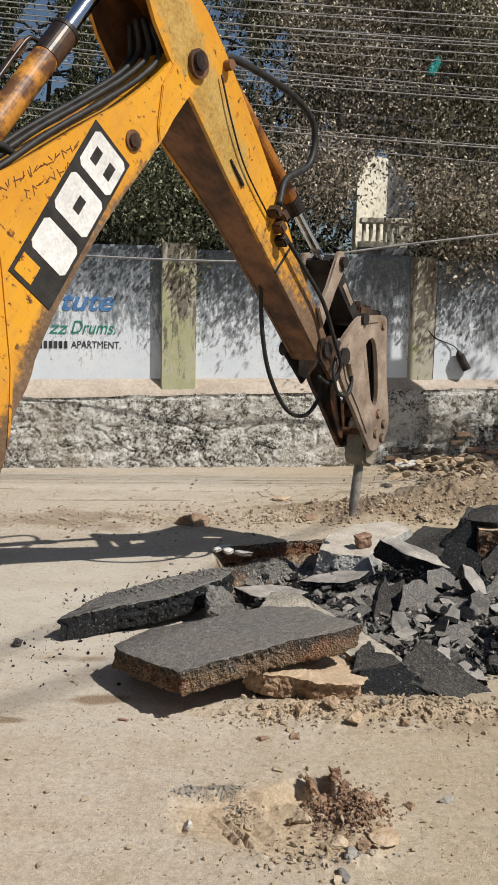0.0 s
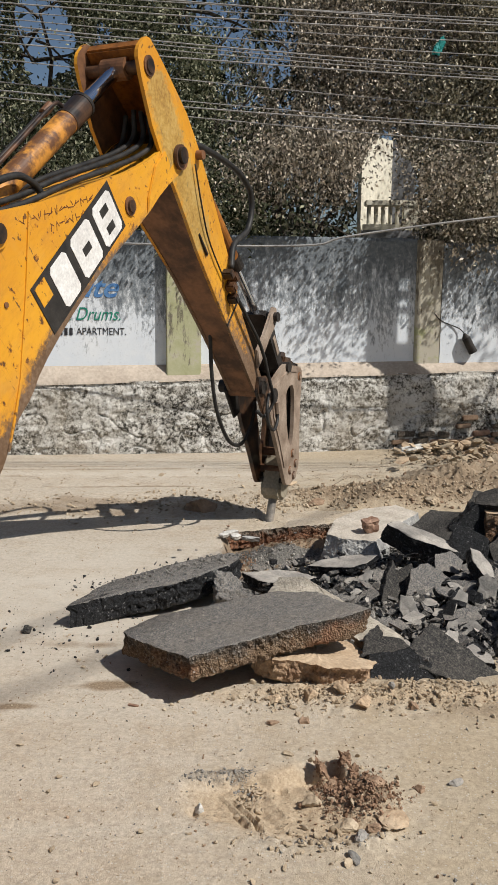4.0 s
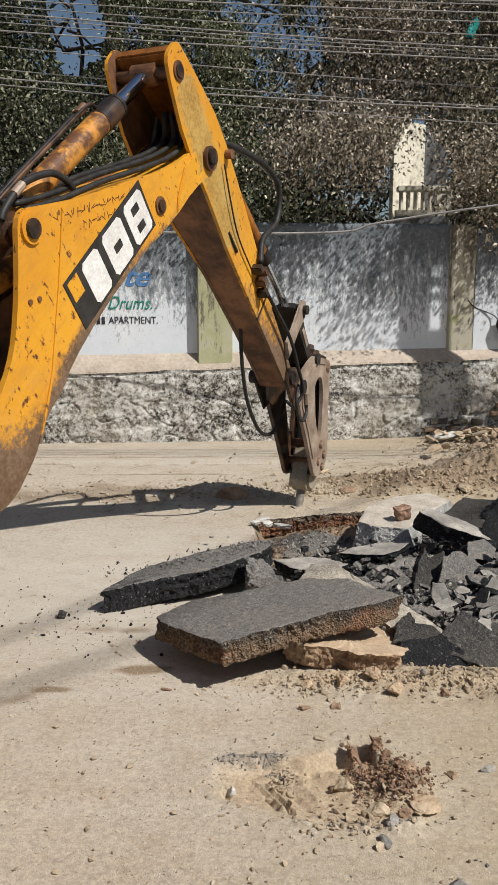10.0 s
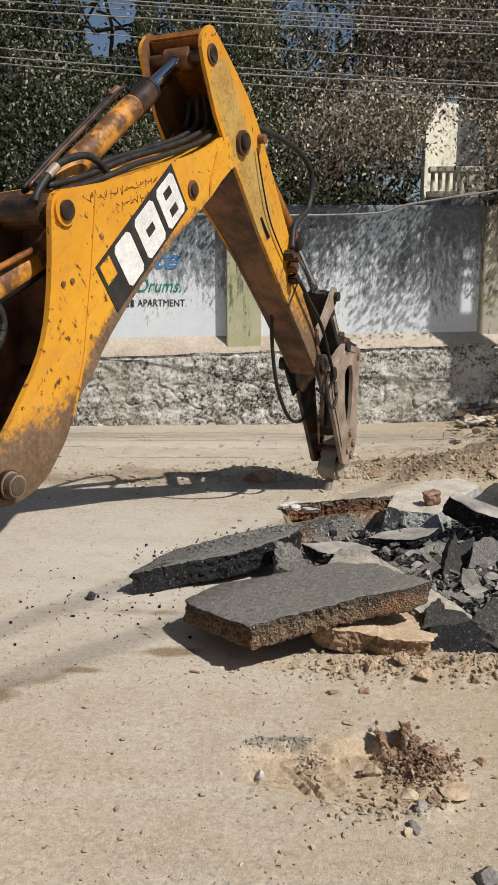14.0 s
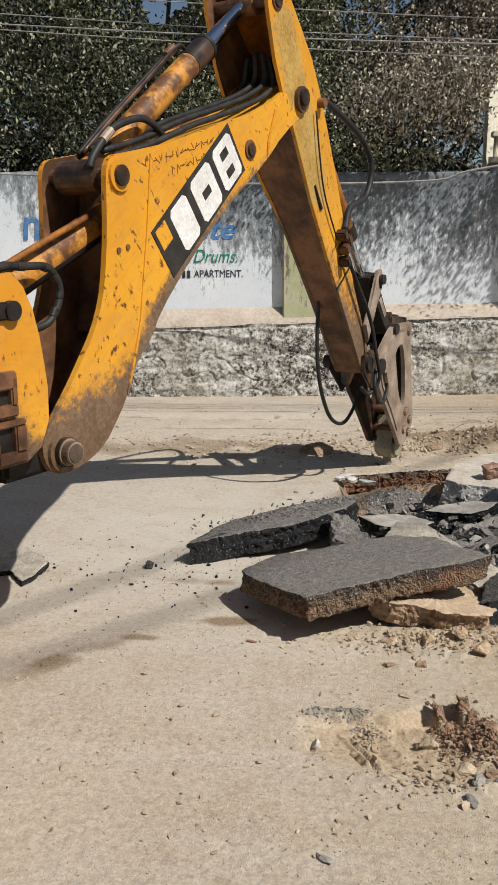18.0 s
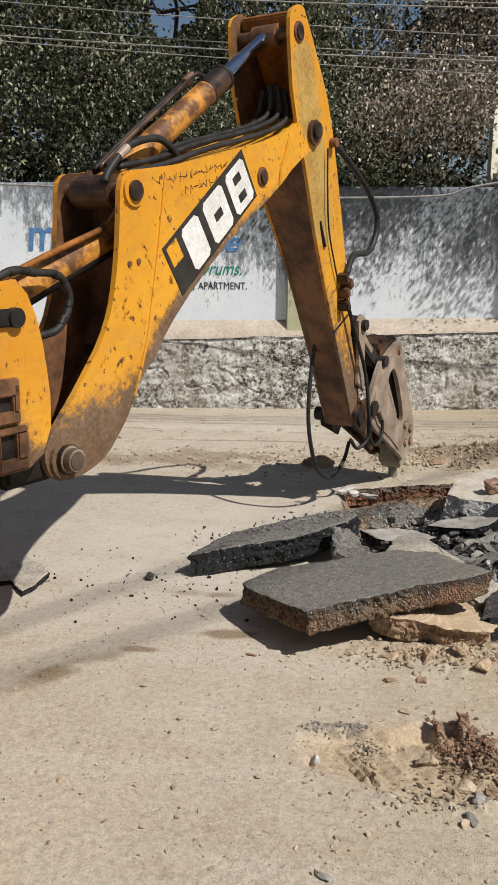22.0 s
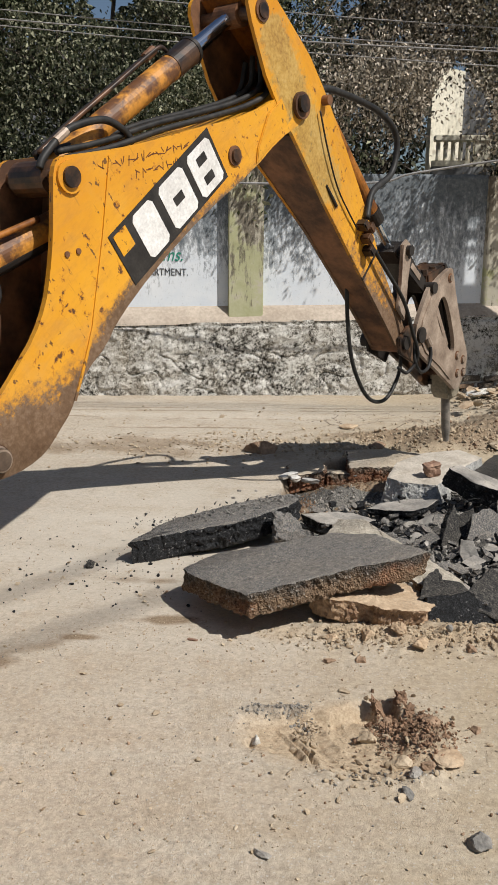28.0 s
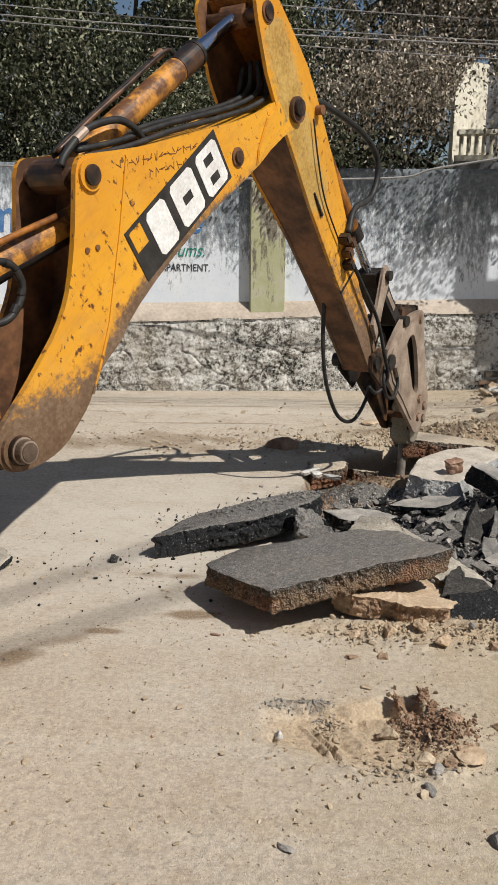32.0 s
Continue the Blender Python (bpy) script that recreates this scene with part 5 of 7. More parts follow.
debris("bank_rubble", 3600, 47, around((1.0, 7.0, 0.5, 0.14), (2.1, 7.3, 0.6, 0.35), (2.6, 8.5, 0.6, 0.45), (0.5, 6.75, 0.35, 0.1), (1.7, 7.0, 0.4, 0.2)), (0.006, 0.048), M_DUSTCLOD, "soil clods and stones on the dug bank")
debris("bank_rubble", 500, 56, around((1.3, 6.95, 0.5, 0.18), (2.2, 7.3, 0.6, 0.35), (2.4, 9.0, 0.5, 0.3)), (0.008, 0.05), M_CLOD, "brown soil lumps on the dug bank")
debris("wall_rubble", 150, 48, around((2.3, 9.1, 0.30, 0.16), (3.0, 9.0, 0.5, 0.4), (2.6, 8.6, 0.4, 0.3)), (0.03, 0.20), M_SAND, "flat pale stone rubble at the foot of the wall", 0.08, 0.34)
debris("wall_rubble", 520, 57, around((2.2, 9.15, 0.35, 0.15), (2.9, 8.9, 0.5, 0.4), (2.4, 8.5, 0.4, 0.35)), (0.02, 0.20), M_DUSTCLOD, "dusty rubble at the foot of the wall", 0.06, 0.42)
debris("field_stones", 170, 49, in_box(-2.5, 1.5, 6.4, 8.6), (0.012, 0.055), M_DUSTCLOD, "scattered pale stones on the road", 0, 0.45)

for i, (x, y, w, d, h, m, lab) in enumerate((
    (-0.29, 6.60, 0.26, 0.18, 0.17, M_CLOD, "dark brown stone lying on the road"),
    (0.43, 7.62, 0.22, 0.14, 0.05, M_SAND, "flat pale stone on the road"),
    (-1.05, 4.03, 0.085, 0.06, 0.05, M_ASPHALT, "small black asphalt lump on the road"),
    (0.52, 2.05, 0.085, 0.065, 0.055, M_STONE, "blue-grey stone lying on the road"),
    (-0.07, 1.98, 0.060, 0.040, 0.020, M_CONCRETE, "flat pale pebble on the road"),
    (-0.110, 2.535, 0.035, 0.035, 0.032, M_CEMENT, "white pebble in the pothole"),
    (0.76, 2.67, 0.06, 0.035, 0.025, M_CONCRETE, "pale pebble on the road"),
    (0.393, 2.352, 0.055, 0.045, 0.035, M_CONCRETE, "pale stone by the pothole"),
    (0.354, 2.266, 0.06, 0.035, 0.025, M_STONE, "flat stone by the pothole"),
    (0.496, 2.45, 0.11, 0.13, 0.032, M_SAND, "large sandy stone by the pothole"),
    (0.262, 2.585, 0.065, 0.06, 0.06, M_DUSTCLOD, "sandy stone in the pothole"),
    (0.16, 3.28, 0.07, 0.05, 0.035, M_SAND, "sandy clod by the rubble"),
    (0.31, 3.28, 0.08, 0.07, 0.07, M_SAND, "sandy stone by the rubble"),
    (0.44, 3.33, 0.09, 0.08, 0.07, M_SAND, "sandy stone by the rubble"),
    (0.52, 3.215, 0.075, 0.065, 0.055, M_SAND, "sandy clod by the rubble"),
    (0.142, 3.09, 0.055, 0.035, 0.022, M_CLOD, "brown clod by the rubble"),
    (0.274, 3.105, 0.05, 0.04, 0.025, M_CLOD, "brown clod by the rubble"),
    (0.718, 3.20, 0.06, 0.05, 0.04, M_CLOD, "brown clod by the rubble"),
    (0.187, 2.862, 0.05, 0.04, 0.02, M_DUSTCLOD, "dusty stone by the pothole"),
    (0.345, 2.715, 0.050, 0.045, 0.050, M_CLOD, "clod of brown soil in the pothole"),
    (0.470, 2.600, 0.060, 0.080, 0.045, M_CLOD, "clod of brown soil in the pothole"),
    (0.345, 2.430, 0.090, 0.070, 0.045, M_DUSTCLOD, "dusty soil lump at the pothole's lip"),
    (0.430, 2.400, 0.060, 0.050, 0.040, M_CLOD, "brown soil lump at the pothole's lip"),
    (0.63, 2.63, 0.04, 0.035, 0.025, M_CLOD, "brown clod by the pothole"),
    (-0.42, 3.24, 0.05, 0.03, 0.012, M_BRICK, "chip of red brick on the road"),
    (0.62, 6.75, 0.16, 0.10, 0.06, M_CLOD, "brown stone on the soil bank"),
    (1.25, 7.02, 0.16, 0.12, 0.08, M_DUSTCLOD, "brown stone on the soil bank"),
    (1.60, 6.80, 0.22, 0.13, 0.07, M_DUSTCLOD, "dusty stone on the soil bank"),
)):
    rock("stone", x, y, w, d, h, 60 + i, m, lab, 0.28, i * 37, float(ground_height(np.array([x]), np.array([y]))[0]))
for i, (x, y, w, d, h, lean, rz) in enumerate(((0.312, 2.765, 0.036, 0.075, 0.078, -24, -15), (0.395, 2.785, 0.052, 0.060, 0.074, -18, 20), (0.345, 2.755, 0.040, 0.055, 0.060, 30, 50), (0.415, 2.745, 0.055, 0.050, 0.060, 16, 80))):
    ob = new("soil_clod", rock_mesh("soil_clod", w, d, h, 140 + i, M_SOIL, 4, 1.3))
    ob.matrix_world = pose(x, y, float(ground_height(np.array([x]), np.array([y]))[0]) + h * 0.12, 0, lean, rz)
    tagged(ob, "crumbly clod of red-brown soil at the pothole's edge", "soil clod", "loose stones")


# ---- road-edge pieces that the chisel breaks loose ----
EDGE = (
    ((0.06, 6.10), [(-0.15, -0.16), (-0.02, -0.14), (0.13, -0.07), (0.11, 0.30), (-0.04, 0.20), (-0.13, 0.08)], "flat dusty piece broken off the road edge"),
    ((0.66, 6.36), [(-0.30, -0.27), (-0.10, -0.20), (0.10, -0.13), (0.36, -0.02), (0.38, 0.12), (0.26, 0.27), (-0.04, 0.30), (-0.32, 0.18)], "large dusty piece broken off the road edge"),
    ((0.28, 6.26), [(-0.095, -0.225), (0.085, -0.165), (0.06, 0.30), (-0.115, 0.15)], "small dusty piece broken off the road edge"),
)
edge = []
for i, (at, line, lab) in enumerate(EDGE):
    ob = new("road_edge_piece", slab_mesh("road_edge_piece", line, 0.14, 80 + i, M_GROUND, M_EDGE, 0.014, 0.0, 0.013))
    ob.matrix_world = pose(at[0], at[1], 0.006)
    edge.append(tagged(ob, lab, "road piece", "road-edge pieces"))
for i, (x, y, w, d, rz) in enumerate(((-0.05, 5.86, 0.13, 0.08, 20), (0.08, 5.70, 0.15, 0.05, -35), (-0.02, 5.74, 0.09, 0.07, 60), (-0.10, 5.78, 0.07, 0.05, 10))):
    chunk("cement_chip", x, y, 0.035, w, d, 0.03, 4 * i, -6, rz, 300 + i, M_CEMENT, M_CONCRETE, "white cement chip at the pit's edge")
chunk("crust_piece", -1.66, 3.89, 0.040, 0.3, 0.2, 0.035, 3, -3, 0, 310, M_SANDGREY, M_TAR, "thin loose flake of pale road crust", outline=[(-0.16, -0.10), (-0.06, -0.06), (0.06, -0.20), (0.105, -0.12), (0.105, 0.03), (0.04, 0.13), (-0.09, 0.24), (-0.20, 0.10)])


# ---- backhoe loader with hydraulic breaker ----
R0, Z0 = 0.267, 0.839
BOOM_LEN, DIP_LEN = 2.423, 1.912
KING = (-1.375, 2.865, 0.0)
SIZE = 0.965  # true size of the drawn parts
machine = new("backhoe_loader")
machine.matrix_world = pose(*KING)
tagged(machine, "worn yellow backhoe loader with a hydraulic breaker", "excavator")

# swing post, which turns with the boom
POST_SIDE = [(-0.14, 0.02), (0.02, 0.02), (0.09, 0.06), (0.135, 0.155), (0.13, 0.276), (0.118, 0.37), (0.104, 0.458), (0.08, 0.55), (0.05, 0.63), (0.0, 0.68), (-0.09, 0.67), (-0.14, 0.55)]
post = part("swing_post", plate(POST_SIDE, -0.235, -0.195, 0.008), M_YELLOW, machine, "worn yellow steel swing post")
part("post_side_plate", plate(POST_SIDE, 0.195, 0.235, 0.008), M_YELLOW, post)
part("post_web", box((-0.13, -0.20, 0.03), (-0.07, 0.20, 0.62)), M_PRIMER, post, "dirty brown steel web")
part("pivot_block", box((-0.02, -0.15, -0.07), (0.25, 0.15, 0.085), None, 0.02), M_DARK, post, "black greasy pivot block")
part("kingpost_pin", tube((-0.08, 0, -0.35), (-0.08, 0, 0.06), 0.075), M_DARK, post)
part("ram_pin", tube((-0.030, -0.262, 0.555), (-0.030, 0.25, 0.555), 0.034), M_DARK, post, "dark round pin end")
part("pin_keeper", box((-0.12, -0.255, 0.525), (-0.03, -0.236, 0.585), None, 0.006), M_DARK, post)
for z0, z1, right in ((0.035, 0.187, -0.005), (0.200, 0.355, -0.035)):
    lug = bmesh.new()
    for lo, hi in (((-0.142, z0), (right, z0 + 0.042)), ((-0.142, z1 - (0.024 if z0 < 0.1 else 0.062)), (right, z1)), ((right - 0.052 if z0 < 0.1 else right - 0.030, z0 + 0.036), (right, z1 - 0.018)), ((-0.142, z0 + 0.036), (-0.128, z1 - 0.018))):
        add_box(lug, (lo[0], -0.262, lo[1]), (hi[0], -0.232, hi[1]), None, 0.006)
    part("post_lug", lug, M_PRIMER, post, "brown steel lug with a square opening")
    # the post is solid here: a dark sheet gives the opening its shade
    part("opening_shade", box((-0.130, -0.2385, z0 + 0.03), (right - 0.02, -0.2345, z1 - 0.015)), M_DARK, post, "dark sheet for the shade inside the lug's opening")
wear(post, lambda c: 0.20 + 0.5 * (c.z < 0.1))

BOOM_SIDE = [(-0.105, -0.01), (-0.10, 0.07), (-0.06, 0.128), (0.05, 0.148), (0.17, 0.166), (0.29, 0.192), (0.42, 0.222), (0.54, 0.278), (0.635, 0.354), (0.73, 0.445), (0.83, 0.558), (0.895, 0.635), (0.95, 0.655), (1.02, 0.617), (1.16, 0.545), (1.31, 0.471),
             (1.73, 0.302), (1.92, 0.217), (2.2, 0.128), (2.42, 0.11), (2.51, 0.05), (2.50, -0.05), (2.42, -0.09), (2.17, -0.045), (1.92, -0.047), (1.5, 0.005), (1.09, 0.014), (0.78, -0.01), (0.67, -0.048), (0.53, -0.052), (0.43, -0.086), (0.36, -0.12), (0.27, -0.136), (0.17, -0.152), (0.07, -0.130), (-0.03, -0.082)]


def rounded(poly, times):
    """Cut a polygon's corners, again and again."""
    for _ in range(times):
        n = len(poly)
        poly = [tuple(a + (b - a) * k for a, b in zip(poly[i], poly[(i + 1) % n])) for i in range(n) for k in (0.25, 0.75)]
    return poly


def fine_plate(poly, y0, y1, step=0.05):
    """A plate whose face is cut into small cells, so that wear can vary over it."""
    bm = plate(poly, y0, y1)
    for k in range(2):
        lo, hi = (min(p[k] for p in poly), max(p[k] for p in poly))
        for i in range(1, int((hi - lo) / step)):
            no = (1, 0, 0) if k == 0 else (0, 0, 1)
            co = (lo + i * step, 0, 0) if k == 0 else (0, 0, lo + i * step)
            bmesh.ops.bisect_plane(bm, geom=bm.verts[:] + bm.edges[:] + bm.faces[:], plane_co=co, plane_no=no)
    return bm


BOOM_SIDE = rounded(BOOM_SIDE, 1)


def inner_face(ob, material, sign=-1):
    """The side that faces the arm's middle takes a second, brown material."""
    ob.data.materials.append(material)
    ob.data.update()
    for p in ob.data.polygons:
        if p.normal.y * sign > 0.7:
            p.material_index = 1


boom = part("boom", fine_plate(BOOM_SIDE, -0.18, -0.155, 0.06), M_YELLOW, machine, "yellow boom with chipped paint and a brown muddy foot")


def low_edge(x):
    """Height of the boom's lower edge at a place along it."""
    return float(np.interp(x, (0.0, 0.17, 0.43, 0.67, 0.78, 1.09, 1.5, 1.92, 2.42), (-0.10, -0.152, -0.086, -0.048, -0.01, 0.014, 0.005, -0.047, -0.09)))


wear(boom, lambda c: max(0.5 + 2.6 * (0.186 - 0.48 * c.x - 0.88 * c.z) if c.x < 0.9 else 0.08, 0.88 - 6.0 * (c.z - low_edge(c.x)) - 0.36 * max(0.0, c.x - 0.9)))
far_side = part("boom_far_plate", fine_plate(BOOM_SIDE, 0.155, 0.18, 0.12), M_YELLOW, boom)
wear(far_side, lambda c: 0.5 if c.x < 0.8 else 0.15)
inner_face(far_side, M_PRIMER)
low = bmesh.new()
add_web(low, [(2.42, -0.07), (2.17, -0.025), (1.92, -0.027), (1.5, 0.025), (1.09, 0.034), (0.78, 0.012), (0.67, -0.028), (0.53, -0.032), (0.43, -0.066), (0.36, -0.10), (0.27, -0.116), (0.17, -0.132), (0.07, -0.11)], -0.156, 0.156, -0.016)
part("boom_lower_web", low, M_PRIMER, boom, "dirty brown lower web")
topw = bmesh.new()
add_web(topw, [(1.10, 0.555), (1.31, 0.455), (1.73, 0.286), (1.92, 0.20), (2.2, 0.112), (2.40, 0.095)], -0.156, 0.156, -0.016)
part("boom_top_web", topw, M_YELLOW, boom)
inw = bmesh.new()
add_web(inw, [(0.62, 0.02), (0.78, 0.16), (0.93, 0.33), (1.10, 0.50)], -0.156, 0.156, 0.014)
part("boom_inner_web", inw, M_PRIMER, boom, "dark brown inner web")
boss = part("foot_boss", tube((-0.015, -0.196, 0.022), (-0.015, -0.18, 0.022), 0.078), M_YELLOW, boom, "muddy brown round boss")
wear(boss, lambda c: 0.9)
part("foot_collar", tube((-0.015, -0.214, 0.022), (-0.015, -0.195, 0.022), 0.058), M_GREASE, boom, "greasy brown collar")
part("collar_rim", tube((-0.015, -0.217, 0.022), (-0.015, -0.2135, 0.022), 0.053), M_STEEL, boom, "bare bright rim")
part("foot_pin", tube((-0.015, -0.246, 0.022), (-0.015, 0.23, 0.022), 0.046), M_PIN, boom, "worn brown steel foot pin")
part("pin_rim", tube((-0.015, -0.249, 0.022), (-0.015, -0.2455, 0.022), 0.043), M_STEEL, boom, "bare bright rim")
part("pin_cap", tube((-0.015, -0.253, 0.022), (-0.015, -0.2485, 0.022), 0.036), M_PIN, boom)
part("ram_pin", tube((0.94, -0.205, 0.571), (0.94, 0.205, 0.571), 0.040), M_GREASE, boom, "dark round pin end")
part("pin_collar", tube((0.94, -0.192, 0.571), (0.94, -0.178, 0.571), 0.062), M_YELLOW, boom)
part("side_bolt", tube((1.832, -0.20, 0.086), (1.832, 0.19, 0.086), 0.030), M_GREASE, boom, "dark bolt head")
part("bolt_collar", tube((1.832, -0.188, 0.086), (1.832, -0.179, 0.086), 0.046), M_PRIMER, boom)
for x, z in ((0.798, 0.334), (0.745, 0.36)):
    part("plug", tube((x, -0.186, z), (x, -0.178, z), 0.012, n=12), M_PRIMER, boom)
rib = bmesh.new()
add_web(rib, [(1.16, 0.52), (1.05, 0.415), (0.94, 0.31), (0.80, 0.188), (0.66, 0.066), (0.56, 0.0), (0.46, -0.060), (0.40, -0.094)], -0.186, -0.179, 0.012)
rib = part("weld_rib", rib, M_YELLOW, boom)
wear(rib, lambda c: 0.10 + 2.6 * max(0.0, 0.30 - 0.48 * c.x - 0.88 * c.z))
part("head_cheek", plate([(1.95, -0.03), (2.15, -0.03), (2.30, 0.02), (2.30, 0.10), (2.16, 0.10), (2.0, 0.02)], -0.192, -0.179, 0.004), M_YELLOW, boom)
# maker's plate: black panel with plain white blocks and a small yellow square
part("decal_panel", plate([(0.955, 0.036), (1.735, 0.040), (1.738, 0.290), (0.955, 0.282)], -0.1835, -0.180, 0.001), M_BLACK, boom, "black decal panel")


for x0, x1 in ((1.10, 1.25), (1.30, 1.49), (1.53, 1.715)):
    part("decal_block", plate([(x0, 0.075), (x0 + 0.02, 0.055), (x1 - 0.02, 0.055), (x1, 0.075), (x1, 0.245), (x1 - 0.02, 0.265), (x0 + 0.02, 0.265), (x0, 0.245)], -0.1855, -0.1833), M_WHITE, boom, "plain white decal block")
for x0, x1, z in ((1.36, 1.43, 0.16), (1.585, 1.655, 0.115), (1.585, 1.655, 0.205)):
    part("decal_slot", plate([(x0, z - 0.02), (x1, z - 0.02), (x1, z + 0.02), (x0, z + 0.02)], -0.187, -0.1853), M_BLACK, boom, "short black decal bar")
part("decal_square", plate([(0.975, 0.17), (1.06, 0.17), (1.06, 0.265), (0.975, 0.265)], -0.1855, -0.1833), M_YELLOW, boom, "small yellow decal square")
gi = random.Random(5)
for k in range(14):
    x = 1.10 + 0.036 * k
    zt = 0.505 - (x - 1.10) * 0.43
    for row in (0.0, -0.062):
        if row and not 3 < k < 12:
            continue
        for half in (0, 1):
            long = gi.uniform(0.010, 0.021)
            part("ink_bar", box((-long, -0.1808, -0.0022), (long, -0.1795, 0.0022), pose(x + 0.014 * half, 0, zt + row + gi.uniform(-0.006, 0.006), 0, gi.choice((-65, -40, 10, 35, 70)) + gi.uniform(-15, 15), 0)), M_INK, boom, "short brown marker bar")
for dy, up in ((-0.125, 0.006), (-0.085, 0.034), (-0.03, 0.044), (0.05, 0.018)):
    part("hydraulic_hose", sweep([(1.02, dy, 0.60 + up), (1.25, dy, 0.50 + up), (1.55, dy, 0.395 + up), (1.87, dy, 0.265 + up), (2.13, dy, 0.17 + up), (2.30, dy, 0.145 + up), (2.41, dy * 0.7, 0.235 + up)], 0.0135, 10), M_RUBBER, boom, smooth=True)
part("hydraulic_hose", sweep([(0.90, -0.10, 0.64), (0.942, -0.10, 0.659), (1.057, -0.10, 0.673), (1.15, -0.10, 0.663), (1.29, -0.10, 0.605), (1.36, -0.10, 0.522), (1.378, -0.10, 0.448)], 0.0155, 10), M_RUBBER, boom, smooth=True)
part("hose_fitting", tube((1.03, -0.10, 0.672), (1.10, -0.10, 0.672), 0.0185, n=10), M_STEEL, boom, "bright steel hose fitting")
part("pipe", sweep([(0.20, -0.06, 0.665), (0.35, -0.06, 0.624), (0.55, -0.06, 0.565), (0.80, -0.06, 0.485)], 0.013), M_RUSTY, boom, smooth=True)
part("hydraulic_hose", sweep([(0.20, -0.12, 0.70), (0.276, -0.12, 0.676), (0.354, -0.12, 0.609), (0.448, -0.12, 0.522), (0.436, -0.12, 0.421), (0.321, -0.12, 0.376), (0.20, -0.11, 0.43)], 0.0145, 12), M_RUBBER, boom, "thick black ribbed hose", smooth=True)
for (xa, za), (xb, zb) in (((0.256, 0.684), (0.292, 0.665)), ((0.330, 0.631), (0.358, 0.605)), ((0.428, 0.545), (0.444, 0.526)), ((0.452, 0.490), (0.450, 0.458)), ((0.432, 0.417), (0.412, 0.405)), ((0.372, 0.390), (0.340, 0.379))):
    part("hose_sleeve", tube((xa, -0.12, za), (xb, -0.12, zb), 0.0165, n=12), M_DARK, boom)

# dipper: two side plates that come together towards the end
STN = ((-0.606, 0.030, 0.095, 0.185), (-0.597, 0.005, 0.122, 0.185), (-0.575, -0.02, 0.146, 0.185), (-0.50, -0.055, 0.165, 0.185), (-0.40, -0.088, 0.185, 0.185), (-0.27, -0.13, 0.207, 0.185), (-0.10, -0.15, 0.235, 0.183), (0.08, -0.14, 0.238, 0.178), (0.30, -0.125, 0.245, 0.160),
       (0.55, -0.11, 0.25, 0.137), (0.80, -0.09, 0.235, 0.122), (1.10, -0.08, 0.19, 0.114), (1.35, -0.07, 0.135, 0.110), (1.65, -0.065, 0.115, 0.107), (1.88, -0.065, 0.085, 0.105), (1.975, -0.02, 0.04, 0.105))


def dipper_sides(sign):
    bm, rows = bmesh.new(), []
    for a, lo_, hi_, w in STN:
        rows.append([bm.verts.new((a, sign * y, lo_ + (hi_ - lo_) * t)) for y in (w, w - 0.02) for t in (0, 0.25, 0.5, 0.75, 1)])
    for p, q in zip(rows, rows[1:]):
        for i in range(4):
            bm.faces.new((p[i], p[i + 1], q[i + 1], q[i]))
            bm.faces.new((p[5 + i], q[5 + i], q[6 + i], p[6 + i]))
        bm.faces.new((p[0], q[0], q[5], p[5]))
        bm.faces.new((p[4], p[9], q[9], q[4]))
    for r in (rows[0], rows[-1]):
        for i in range(4):
            bm.faces.new((r[i], r[5 + i], r[6 + i], r[i + 1]))
    return bm


dipper = part("dipper", dipper_sides(-1), M_YELLOW, machine, "yellow dipper arm with scraped brown lower end")
wear(dipper, lambda c: 0.12 + max(0.0, min(0.80, (c.x - 0.62) * 0.50)) + max(0.0, 0.22 - 2.6 * (c.z + 0.09)) * (c.x > 0.5))
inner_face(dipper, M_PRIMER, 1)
fs_ = part("dipper_far_plate", dipper_sides(1), M_YELLOW, dipper)
wear(fs_, lambda c: 0.25 if c.x < 0.8 else 0.9)
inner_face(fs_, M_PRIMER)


def dipper_cover(i0, i1, top):
    bm, rows = bmesh.new(), []
    for a, lo_, hi_, w in STN[i0:i1]:
        z = hi_ - 0.004 if top else lo_ + 0.004
        zz = z - 0.014 if top else z + 0.014
        rows.append([bm.verts.new((a, y, q)) for q in (z, zz) for y in (-w + 0.021, 0, w - 0.021)])
    for p, q in zip(rows, rows[1:]):
        for i in (0, 1):
            bm.faces.new((p[i], p[i + 1], q[i + 1], q[i]))
            bm.faces.new((p[3 + i], q[3 + i], q[4 + i], p[4 + i]))
    return bm


part("dipper_back_plate", dipper_cover(2, 16, True), M_RUSTY, dipper, "rusty orange back plate")
part("dipper_front_plate", dipper_cover(7, 16, False), M_PRIMER, dipper, "red-brown front plate caked with dried mud")
wear(dipper, lambda c: 1.05 - abs(c.z + 0.01 - 0.12 * max(0.0, -c.x)) * 4.2 if -0.46 < c.x < 0.80 else 0.0, "scrape")
# no cut is made: a dark strip stands for the slit's shade
part("slit_shade", plate([(0.50, -0.045), (0.66, -0.040), (0.66, -0.025), (0.50, -0.030)], -0.1475, -0.128, 0.002), M_DARK, dipper, "narrow dark plate for the shade of a slit in the side plate")
part("head_pin", tube((0, -0.222, 0), (0, 0.222, 0), 0.043), M_GREASE, dipper, "dark dipper pivot pin")
part("head_collar", tube((0.01, -0.203, 0), (0.01, -0.184, 0), 0.066, n=28), M_PRIMER, dipper, "brown steel pivot collar")
part("ram_pin", tube((-0.49, -0.20, 0.04), (-0.49, 0.20, 0.04), 0.034), M_GREASE, dipper)
